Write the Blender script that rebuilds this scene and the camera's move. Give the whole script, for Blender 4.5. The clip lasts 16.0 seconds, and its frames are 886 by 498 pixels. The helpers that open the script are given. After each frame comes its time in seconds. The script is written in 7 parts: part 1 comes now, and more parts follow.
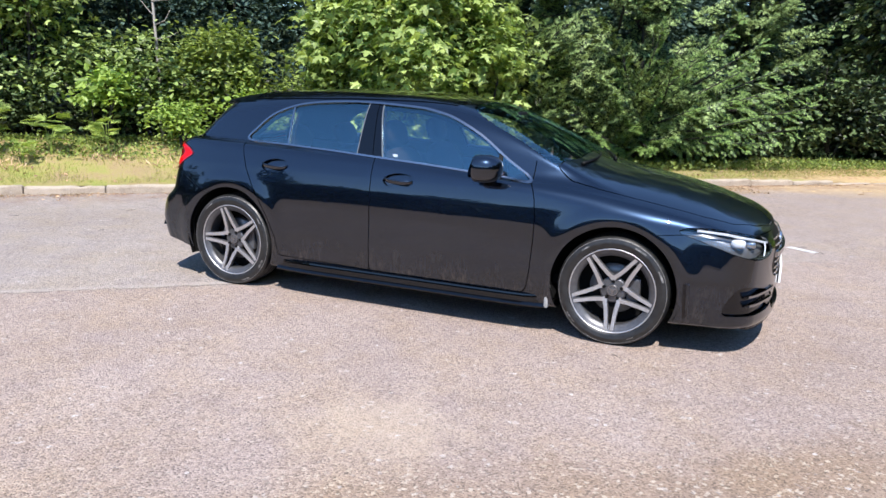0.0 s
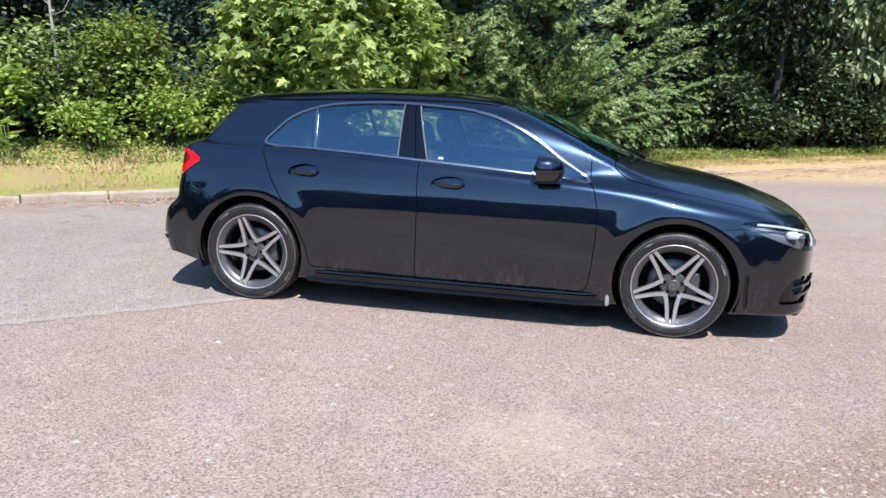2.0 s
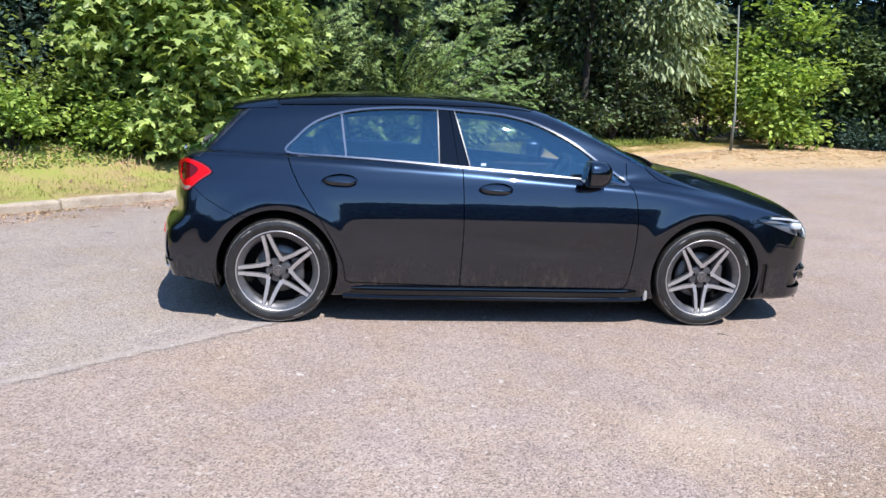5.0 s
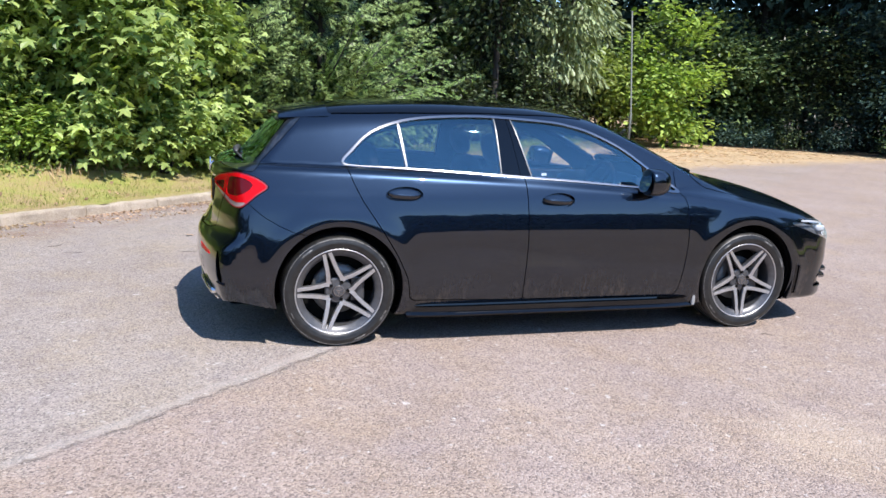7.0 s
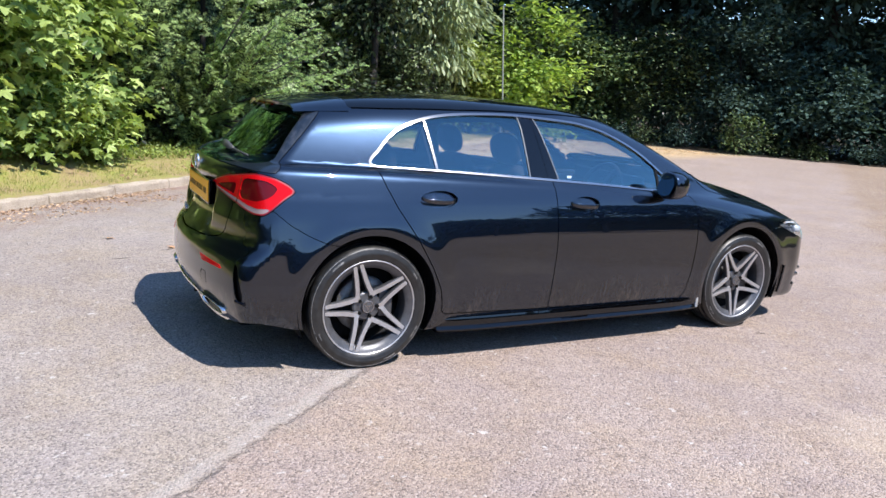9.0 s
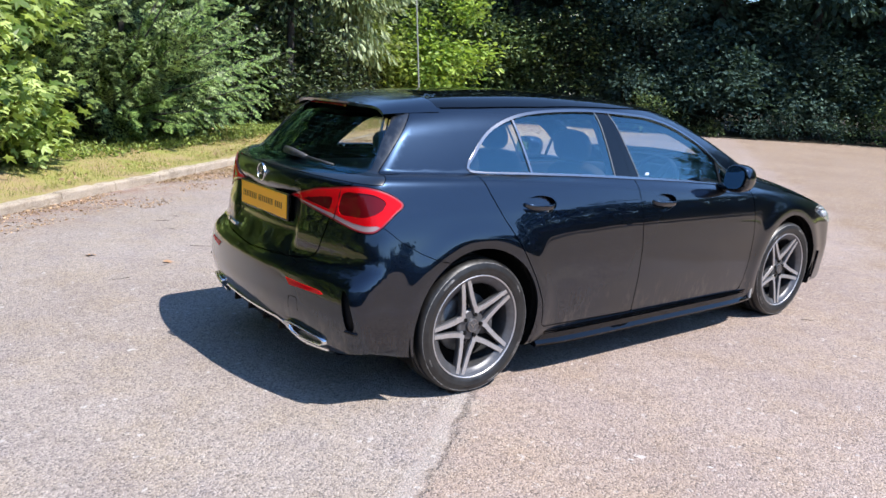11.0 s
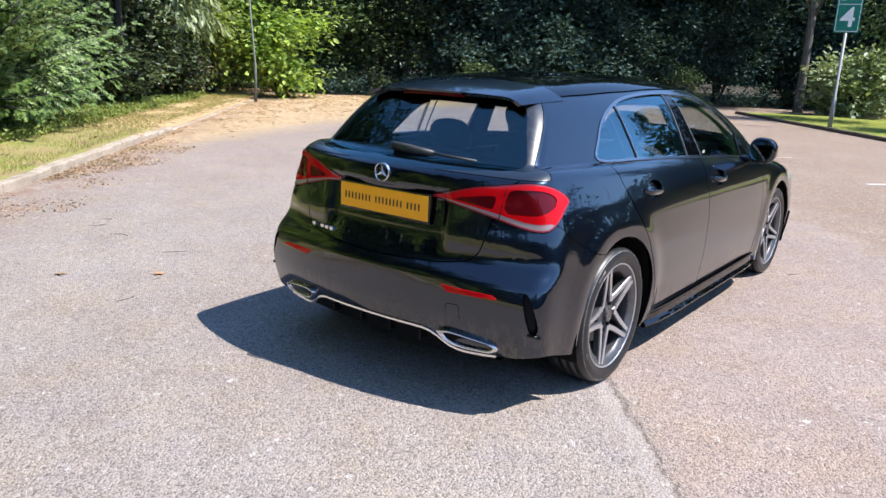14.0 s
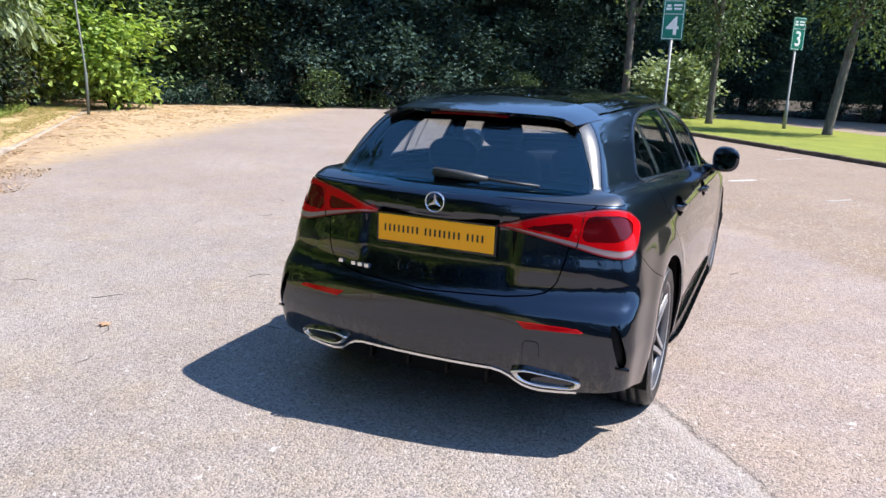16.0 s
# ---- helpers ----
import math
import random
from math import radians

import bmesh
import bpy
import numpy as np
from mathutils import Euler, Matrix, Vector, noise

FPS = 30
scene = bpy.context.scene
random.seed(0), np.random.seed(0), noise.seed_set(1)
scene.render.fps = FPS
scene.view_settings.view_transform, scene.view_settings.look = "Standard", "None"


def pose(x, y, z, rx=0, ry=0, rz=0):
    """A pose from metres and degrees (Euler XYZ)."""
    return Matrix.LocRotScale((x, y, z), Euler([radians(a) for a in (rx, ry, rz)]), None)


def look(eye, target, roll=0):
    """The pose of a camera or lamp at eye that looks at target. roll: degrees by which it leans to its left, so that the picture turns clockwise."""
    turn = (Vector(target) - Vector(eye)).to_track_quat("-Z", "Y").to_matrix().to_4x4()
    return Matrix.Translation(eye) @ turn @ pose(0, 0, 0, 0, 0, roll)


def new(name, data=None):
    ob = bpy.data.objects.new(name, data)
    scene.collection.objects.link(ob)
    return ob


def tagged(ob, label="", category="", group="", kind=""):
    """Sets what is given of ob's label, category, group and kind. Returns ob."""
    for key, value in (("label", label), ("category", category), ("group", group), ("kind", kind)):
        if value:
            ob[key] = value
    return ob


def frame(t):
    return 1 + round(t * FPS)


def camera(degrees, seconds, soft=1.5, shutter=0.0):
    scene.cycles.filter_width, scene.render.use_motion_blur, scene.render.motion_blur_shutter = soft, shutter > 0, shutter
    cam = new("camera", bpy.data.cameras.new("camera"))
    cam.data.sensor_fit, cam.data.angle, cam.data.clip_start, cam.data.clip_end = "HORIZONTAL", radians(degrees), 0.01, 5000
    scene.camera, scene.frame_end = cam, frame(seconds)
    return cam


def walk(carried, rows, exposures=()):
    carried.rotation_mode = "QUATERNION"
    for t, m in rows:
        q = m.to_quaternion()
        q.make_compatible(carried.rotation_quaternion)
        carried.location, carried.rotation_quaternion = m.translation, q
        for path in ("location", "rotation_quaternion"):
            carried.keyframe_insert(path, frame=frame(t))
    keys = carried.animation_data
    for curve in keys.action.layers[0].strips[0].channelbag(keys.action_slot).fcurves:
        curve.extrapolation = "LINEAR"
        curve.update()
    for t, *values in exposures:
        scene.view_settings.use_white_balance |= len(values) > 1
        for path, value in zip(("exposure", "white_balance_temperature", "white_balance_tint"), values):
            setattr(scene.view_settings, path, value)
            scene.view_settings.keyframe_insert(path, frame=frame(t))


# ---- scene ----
cam = camera(61.0, 16.0)
PATH = [
    (0, (2.089, -5.154, 1.458), (1.334, -3.35, 1.037), 2.1),
    (0.5, (1.76, -5.18, 1.47), (1.121, -3.331, 1.054), 2.3),
    (1, (1.468, -5.341, 1.458), (0.93, -3.46, 1.046), 2.4),
    (1.5, (1.172, -5.438, 1.463), (0.72, -3.536, 1.04), 2.3),
    (2, (0.851, -5.422, 1.456), (0.47, -3.505, 1.033), 2.0),
    (2.5, (0.586, -5.46, 1.472), (0.296, -3.528, 1.045), 2.2),
    (3, (0.257, -5.54, 1.478), (0.127, -3.588, 1.062), 1.4),
    (3.5, (-0.02, -5.537, 1.473), (-0.096, -3.586, 1.042), 1.3),
    (4, (-0.313, -5.479, 1.488), (-0.29, -3.524, 1.064), 1.3),
    (4.2, (-0.425, -5.467, 1.478), (-0.357, -3.513, 1.055), 1.5),
    (6.3, (-1.646, -5.201, 1.471), (-1.183, -3.298, 1.068), 2.9),
    (6.5, (-1.767, -5.159, 1.483), (-1.264, -3.264, 1.086), 2.7),
    (7, (-1.987, -5.011, 1.476), (-1.432, -3.133, 1.068), 2.7),
    (7.5, (-2.162, -4.78, 1.476), (-1.527, -2.928, 1.067), 2.5),
    (8, (-2.386, -4.627, 1.459), (-1.674, -2.805, 1.042), 3.0),
    (8.5, (-2.669, -4.49, 1.476), (-1.809, -2.732, 1.065), 3.9),
    (9, (-2.852, -4.28, 1.449), (-1.907, -2.566, 1.038), 4.5),
    (9.2, (-2.912, -4.18, 1.457), (-1.931, -2.486, 1.05), 4.6),
    (11.3, (-3.687, -3.325, 1.452), (-2.458, -1.811, 1.009), 3.7),
    (11.5, (-3.762, -3.256, 1.437), (-2.503, -1.768, 0.991), 3.8),
    (12, (-3.993, -3.093, 1.453), (-2.663, -1.673, 0.992), 2.9),
    (12.5, (-4.16, -2.882, 1.437), (-2.788, -1.507, 0.961), 3.1),
    (13, (-4.334, -2.687, 1.472), (-2.893, -1.385, 0.99), 3.7),
    (13.5, (-4.531, -2.489, 1.485), (-3.036, -1.248, 1.009), 2.7),
    (14, (-4.566, -2.237, 1.466), (-3.017, -1.07, 0.978), 2.7),
    (14.5, (-4.61, -1.994, 1.469), (-2.992, -0.919, 0.993), 3.3),
    (15, (-4.761, -1.764, 1.479), (-3.049, -0.84, 1.016), 3.6),
    (15.5, (-4.834, -1.542, 1.479), (-3.087, -0.687, 1.014), 2.7),
    (16, (-4.823, -1.261, 1.482), (-3.042, -0.473, 1.025), 2.3),
]
walk(cam, [(t, look(eye, target, roll)) for t, eye, target, roll in PATH], [(0, 1.05), (1.5, 1.03), (3.0, 0.98), (8.5, 1.01), (11.5, 1.07), (13.5, 1.10), (14.5, 1.13), (16, 1.19)])

# ---- light ----
SUN_WAY = Vector((0.27, -0.60, 1.0)).normalized()  # towards the sun
world = bpy.data.worlds.new("sky")
scene.world = world
world.use_nodes = True
sky = world.node_tree.nodes.new("ShaderNodeTexSky")
sky.sky_type, sky.sun_disc = "NISHITA", False
sky.air_density, sky.dust_density, sky.ozone_density = 1.0, 0.0, 7.0
sky.sun_elevation = math.asin(SUN_WAY.z)
sky.sun_rotation = math.atan2(SUN_WAY.x, SUN_WAY.y)
world.node_tree.links.new(sky.outputs[0], world.node_tree.nodes["Background"].inputs[0])
world.node_tree.nodes["Background"].inputs[1].default_value = 0.15
sun = new("sun", bpy.data.lights.new("sun", "SUN"))
sun.data.energy, sun.data.angle, sun.data.color = 4.15, radians(0.55), (1.0, 0.95, 0.91)
sun.matrix_world = look(SUN_WAY * 50, (0, 0, 0))

# ---- materials ----
def material(name, colour, rough=0.5, metal=0.0, coat=0.0):
    m = bpy.data.materials.new(name)
    m.use_nodes = True
    b = m.node_tree.nodes["Principled BSDF"]
    b.inputs["Base Color"].default_value = (*colour, 1)
    b.inputs["Roughness"].default_value, b.inputs["Metallic"].default_value = rough, metal
    b.inputs["Coat Weight"].default_value, b.inputs["Coat Roughness"].default_value = coat, 0.02
    return m


def node(m, kind, **values):
    n = m.node_tree.nodes.new(kind)
    for key, value in values.items():
        if key in n.inputs:
            n.inputs[key].default_value = value
        else:
            n.inputs[key.replace("_", " ")].default_value = value
    return n


def link(m, a, b):
    m.node_tree.links.new(a, b)


def shader(m):
    return m.node_tree.nodes["Principled BSDF"]


def place_of(m):
    return m.node_tree.nodes.new("ShaderNodeNewGeometry").outputs["Position"]


def local_of(m):
    return m.node_tree.nodes.new("ShaderNodeTexCoord").outputs["Object"]


def noise_of(m, where, scale, detail=4.0, rough=0.6):
    n = node(m, "ShaderNodeTexNoise", Scale=scale, Detail=detail, Roughness=rough)
    link(m, where, n.inputs["Vector"])
    return n.outputs["Fac"]


def ramp(m, value, *stops):
    n = m.node_tree.nodes.new("ShaderNodeValToRGB")
    while len(n.color_ramp.elements) < len(stops):
        n.color_ramp.elements.new(0.5)
    for e, (at, c) in zip(n.color_ramp.elements, stops):
        e.position, e.color = at, (*c, 1)
    link(m, value, n.inputs[0])
    return n.outputs[0]


def level(m, value, lo, hi, out_lo=0.0, out_hi=1.0):
    n = node(m, "ShaderNodeMapRange", From_Min=lo, From_Max=hi, To_Min=out_lo, To_Max=out_hi)
    link(m, value, n.inputs[0])
    return n.outputs[0]


def blend(m, fac, a, b, mode="MIX"):
    n = m.node_tree.nodes.new("ShaderNodeMix")
    n.data_type, n.blend_type = "RGBA", mode
    for socket, v in ((n.inputs[0], fac), (n.inputs[6], a), (n.inputs[7], b)):
        if isinstance(v, (int, float)):
            socket.default_value = v
        elif isinstance(v, tuple):
            socket.default_value = (*v, 1)
        else:
            link(m, v, socket)
    return n.outputs[2]


def sums(m, op, a, b=None):
    n = m.node_tree.nodes.new("ShaderNodeMath")
    n.operation = op
    for socket, v in zip(n.inputs, (a, b)):
        if isinstance(v, (int, float)):
            socket.default_value = v
        elif v is not None:
            link(m, v, socket)
    return n.outputs[0]


def bump(m, height, strength, distance):
    n = node(m, "ShaderNodeBump", Strength=strength, Distance=distance)
    link(m, height, n.inputs["Height"])
    link(m, n.outputs[0], shader(m).inputs["Normal"])


def dot(m, where, way):
    n = m.node_tree.nodes.new("ShaderNodeVectorMath")
    n.operation = "DOT_PRODUCT"
    link(m, where, n.inputs[0])
    n.inputs[1].default_value = way
    return n.outputs["Value"]


def tarmac_material():
    m = material("sun_bleached_tarmac", (0.3, 0.28, 0.27), 0.9)
    p = place_of(m)
    stones = node(m, "ShaderNodeTexVoronoi", Scale=122.0)
    link(m, p, stones.inputs["Vector"])
    big = node(m, "ShaderNodeTexVoronoi", Scale=48.0)
    link(m, p, big.inputs["Vector"])
    grey = ramp(m, stones.outputs["Color"], (0.1, (0.136, 0.123, 0.118)), (0.38, (0.269, 0.235, 0.213)), (0.7, (0.337, 0.297, 0.270)), (0.95, (0.422, 0.376, 0.337)))
    red = ramp(m, stones.outputs["Color"], (0.1, (0.145, 0.116, 0.104)), (0.38, (0.286, 0.226, 0.193)), (0.7, (0.363, 0.288, 0.248)), (0.95, (0.435, 0.364, 0.314)))
    # the older, redder surfacing lies on the outer side of a ragged joint
    off = sums(m, "ADD", dot(m, p, (-0.641, 0.7676, 0)), -0.22)
    ragged = sums(m, "ADD", off, level(m, noise_of(m, p, 9.0, 6.0), 0.3, 0.7, -0.022, 0.022))
    ragged = sums(m, "ADD", ragged, level(m, noise_of(m, p, 1.4, 3.0), 0.3, 0.7, -0.025, 0.025))
    fade = level(m, dot(m, p, (0.7676, 0.641, 0)), 1.5, 4.5, 1.0, 0.0)
    wander = sums(m, "ADD", off, level(m, noise_of(m, p, 3.5, 7.0, 0.7), 0.3, 0.7, -0.16, 0.16))
    colour = blend(m, sums(m, "MULTIPLY", level(m, wander, -0.10, 0.10), level(m, fade, 0.0, 1.0, 0.30, 0.80)), red, grey)
    # a browner, gravelly patch
    brown = sums(m, "ADD", dot(m, p, (-0.59, 0.807, 0)), level(m, noise_of(m, p, 1.2, 5.0), 0.3, 0.7, 2.55, 3.05))
    colour = blend(m, level(m, brown, 0.2, -0.2, 0.0, 0.7), colour, (0.80, 0.72, 0.58), "MULTIPLY")
    # pale chips, thickest where the gravel shows, and drifts of beige and grey dust
    chips = node(m, "ShaderNodeTexVoronoi", Scale=64.0)
    link(m, p, chips.inputs["Vector"])
    pale = ramp(m, chips.outputs["Color"], (0.78, (0, 0, 0)), (0.84, (1, 1, 1)))
    colour = blend(m, sums(m, "MULTIPLY", pale, level(m, brown, 0.3, -0.3, 0.10, 0.55)), colour, (0.60, 0.54, 0.45))
    colour = blend(m, level(m, noise_of(m, p, 1.7, 7.0, 0.72), 0.45, 0.66, 0.0, 0.75), colour, (1.03, 0.98, 0.84), "MULTIPLY")
    colour = blend(m, level(m, noise_of(m, p, 2.6, 7.0, 0.72), 0.50, 0.70, 0.0, 0.8), colour, (0.88, 0.88, 0.94), "MULTIPLY")
    # a pale sandy patch
    spot_at = m.node_tree.nodes.new("ShaderNodeVectorMath")
    spot_at.operation = "DISTANCE"
    link(m, p, spot_at.inputs[0])
    spot_at.inputs[1].default_value = (0.68, -2.42, 0)
    sandy = level(m, sums(m, "ADD", spot_at.outputs["Value"], level(m, noise_of(m, p, 5.0, 6.0), 0.3, 0.7, -0.2, 0.2)), 0.45, 0.15)
    colour = blend(m, sums(m, "MULTIPLY", sandy, 0.30), colour, (0.52, 0.42, 0.30))
    # needle litter trodden into the surface along the far kerb
    along, away = dot(m, p, (0.733, 0.681, 0)), dot(m, p, (-0.681, 0.733, 0))
    near_kerb = level(m, sums(m, "ADD", away, sums(m, "MULTIPLY", along, 0.42)), 5.8, 9.8)
    drift = sums(m, "ADD", sums(m, "MULTIPLY", noise_of(m, p, 1.1, 7.0, 0.7), 0.6), sums(m, "MULTIPLY", noise_of(m, p, 5.5, 8.0, 0.75), 0.5))
    drift = level(m, sums(m, "ADD", near_kerb, drift), 0.82, 1.10)
    colour = blend(m, sums(m, "MULTIPLY", drift, 0.66), colour, blend(m, level(m, noise_of(m, p, 9.0, 8.0, 0.75), 0.3, 0.7), (0.40, 0.26, 0.12), (0.66, 0.50, 0.26)))
    gutter = sums(m, "MULTIPLY", level(m, away, 4.1, 4.95), level(m, noise_of(m, p, 3.2, 9.0, 0.75), 0.42, 0.6))
    colour = blend(m, sums(m, "MULTIPLY", gutter, 0.75), colour, (0.24, 0.135, 0.085))
    # stains and worn lanes
    stain = noise_of(m, p, 0.55, 7.0, 0.62)
    colour = blend(m, level(m, stain, 0.35, 0.68, 0.0, 0.5), colour, (0.70, 0.66, 0.64), "MULTIPLY")
    colour = blend(m, level(m, noise_of(m, p, 3.2, 6.0), 0.5, 0.75, 0.0, 0.45), colour, (0.78, 0.74, 0.70), "MULTIPLY")
    spot = ramp(m, big.outputs["Color"], (0.80, (0, 0, 0)), (0.86, (1, 1, 1)))
    colour = blend(m, sums(m, "MULTIPLY", spot, level(m, noise_of(m, p, 8.0), 0.5, 0.7, 0.0, 0.6)), colour, (0.62, 0.60, 0.57))
    # the open joint
    colour = blend(m, sums(m, "MULTIPLY", level(m, sums(m, "ABSOLUTE", sums(m, "ADD", ragged, -0.045)), 0.045, 0.02), level(m, fade, 0.0, 1.0, 0.0, 0.3)), colour, (0.40, 0.37, 0.34))
    seam = level(m, sums(m, "ABSOLUTE", ragged), 0.022, 0.004)
    seam = sums(m, "MULTIPLY", seam, level(m, noise_of(m, p, 11.0, 5.0, 0.7), 0.42, 0.56))
    colour = blend(m, sums(m, "MULTIPLY", seam, level(m, fade, 0.0, 1.0, 0.10, 0.42)), colour, (0.10, 0.09, 0.078))
    link(m, colour, shader(m).inputs["Base Color"])
    h = sums(m, "SUBTRACT", sums(m, "MULTIPLY", stones.outputs["Distance"], -1.0), sums(m, "MULTIPLY", seam, 1.5))
    bump(m, h, 0.9, 0.006)
    return m


def earth_material(name, *stops, scale=3.0, fine=60.0):
    m = material(name, stops[0][1], 0.95)
    p = place_of(m)
    a = noise_of(m, p, scale, 6.0, 0.65)
    b = noise_of(m, p, fine, 3.0, 0.6)
    v = sums(m, "ADD", sums(m, "MULTIPLY", a, 0.6), sums(m, "MULTIPLY", b, 0.4))
    link(m, ramp(m, v, *stops), shader(m).inputs["Base Color"])
    bump(m, b, 1.0, 0.02)
    return m


def verge_material():
    """Thin mown grass over earth, strewn with needle litter towards the far corner."""
    m = material("verge_grass_and_earth", (0.4, 0.36, 0.12), 0.95)
    p = place_of(m)
    fine = noise_of(m, p, 55.0, 4.0, 0.65)
    mix = sums(m, "ADD", sums(m, "MULTIPLY", noise_of(m, p, 1.9, 8.0, 0.72), 0.62), sums(m, "MULTIPLY", fine, 0.38))
    colour = ramp(m, mix, (0.32, (0.15, 0.10, 0.05)), (0.43, (0.33, 0.24, 0.125)), (0.51, (0.31, 0.27, 0.09)), (0.60, (0.235, 0.28, 0.05)), (0.78, (0.40, 0.32, 0.155)))
    along = dot(m, p, (0.733, 0.681, 0))
    litter = level(m, sums(m, "ADD", level(m, along, 6.0, 11.0, 0.0, 0.8), noise_of(m, p, 2.0, 7.0, 0.7)), 0.75, 1.15)
    colour = blend(m, litter, colour, ramp(m, noise_of(m, p, 12.0, 8.0, 0.75), (0.3, (0.38, 0.25, 0.12)), (0.7, (0.66, 0.50, 0.27))))
    link(m, colour, shader(m).inputs["Base Color"])
    bump(m, fine, 1.0, 0.02)
    return m


def leaf_material(name, dark, light, rough=0.45, through_light=0.35, shade=0.0, patch=(0.68, 0.74, 0.62)):
    dark, light = (tuple(c * k for c, k in zip(colour, (1.03, 0.97, 1.25))) for colour in (dark, light))
    m = material(name, dark, rough)
    shader(m).inputs["Specular IOR Level"].default_value = 0.28
    g = m.node_tree.nodes.new("ShaderNodeNewGeometry")
    # leaves below shade keep the dark colour, painted as if deep in the crown
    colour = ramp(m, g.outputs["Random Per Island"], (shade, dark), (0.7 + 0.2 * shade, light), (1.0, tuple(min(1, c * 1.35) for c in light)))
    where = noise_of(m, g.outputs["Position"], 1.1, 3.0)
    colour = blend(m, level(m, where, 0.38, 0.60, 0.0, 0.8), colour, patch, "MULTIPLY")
    link(m, colour, shader(m).inputs["Base Color"])
    t = node(m, "ShaderNodeBsdfTranslucent")
    link(m, blend(m, 1.0, colour, (1.0, 1.0, 0.55), "MULTIPLY"), t.inputs["Color"])
    mix = node(m, "ShaderNodeMixShader", Fac=through_light)
    link(m, shader(m).outputs[0], mix.inputs[1])
    link(m, t.outputs[0], mix.inputs[2])
    link(m, mix.outputs[0], m.node_tree.nodes["Material Output"].inputs["Surface"])
    return m


def bark_material(name, dark, light, scale=14.0):
    m = material(name, dark, 0.9)
    p = place_of(m)
    s = m.node_tree.nodes.new("ShaderNodeVectorMath")
    s.operation = "MULTIPLY"
    link(m, p, s.inputs[0])
    s.inputs[1].default_value = (1, 1, 0.22)
    n = noise_of(m, s.outputs[0], scale, 6.0, 0.7)
    link(m, ramp(m, n, (0.3, dark), (0.7, light)), shader(m).inputs["Base Color"])
    bump(m, n, 1.0, 0.03)
    return m


def paint_material():
    m = material("black_metallic_paint", (0.0100, 0.0170, 0.0310), 0.30, 1.0, 1.0)
    shader(m).inputs["Coat IOR"].default_value = 1.67
    p = local_of(m)
    sep = m.node_tree.nodes.new("ShaderNodeSeparateXYZ")
    link(m, p, sep.inputs[0])
    # road film on the lower panels, run down in streaks
    low = level(m, sep.outputs["Z"], 0.46, 0.25, 0.0, 1.0)
    tall = m.node_tree.nodes.new("ShaderNodeVectorMath")
    tall.operation = "MULTIPLY"
    link(m, p, tall.inputs[0])
    tall.inputs[1].default_value = (30, 30, 9)
    streak = level(m, noise_of(m, tall.outputs[0], 1.0, 5.0, 0.7), 0.48, 0.62)
    patch = level(m, noise_of(m, p, 4.5, 4.0, 0.6), 0.42, 0.58)
    dust = sums(m, "MULTIPLY", sums(m, "MULTIPLY", low, streak), patch)
    fleck = level(m, noise_of(m, p, 70.0, 3.0, 0.6), 0.70, 0.78)
    smear = sums(m, "MULTIPLY", level(m, noise_of(m, p, 2.4, 5.0, 0.6), 0.5, 0.8), 0.004)
    film = sums(m, "ADD", sums(m, "ADD", sums(m, "MULTIPLY", dust, 0.30), sums(m, "MULTIPLY", fleck, 0.02)), smear)
    link(m, blend(m, film, (0.0100, 0.0170, 0.0310), (0.20, 0.18, 0.16)), shader(m).inputs["Base Color"])
    link(m, level(m, film, 0.0, 0.12, 0.016, 0.10), shader(m).inputs["Coat Roughness"])
    # pressed panels are never quite flat
    wave = node(m, "ShaderNodeBump", Strength=0.15, Distance=0.0022)
    link(m, noise_of(m, p, 6.5, 1.5, 0.5), wave.inputs["Height"])
    for socket in ("Normal", "Coat Normal"):
        link(m, wave.outputs[0], shader(m).inputs[socket])
    return m


def glass_material(name, tint, mirror=0.14):
    m = bpy.data.materials.new(name)
    m.use_nodes = True
    for n in list(m.node_tree.nodes):
        if n.type == "BSDF_PRINCIPLED":
            m.node_tree.nodes.remove(n)
    a = node(m, "ShaderNodeBsdfTransparent", Color=(*tint, 1))
    b = node(m, "ShaderNodeBsdfGlossy", Roughness=0.01, Color=(0.57, 0.90, 1.0, 1))
    # both faces of a pane mirror: a part head on, all at a grazing view
    f = node(m, "ShaderNodeLayerWeight", Blend=0.5)
    edge = sums(m, "ADD", sums(m, "MULTIPLY", sums(m, "POWER", f.outputs["Facing"], 4.5), 1.0 - mirror), mirror)
    mix = node(m, "ShaderNodeMixShader")
    link(m, edge, mix.inputs[0])
    link(m, a.outputs[0], mix.inputs[1])
    link(m, b.outputs[0], mix.inputs[2])
    link(m, mix.outputs[0], m.node_tree.nodes["Material Output"].inputs["Surface"])
    return m


def speckled(name, dark, light, rough, scale, metal=0.0, depth=0.0):
    m = material(name, dark, rough, metal)
    p = local_of(m)
    n = noise_of(m, p, scale, 5.0, 0.65)
    link(m, ramp(m, n, (0.35, dark), (0.7, light)), shader(m).inputs["Base Color"])
    link(m, level(m, n, 0.3, 0.7, max(0.02, rough - 0.08), min(1, rough + 0.1)), shader(m).inputs["Roughness"])
    if depth:
        bump(m, n, 0.8, depth)
    return m


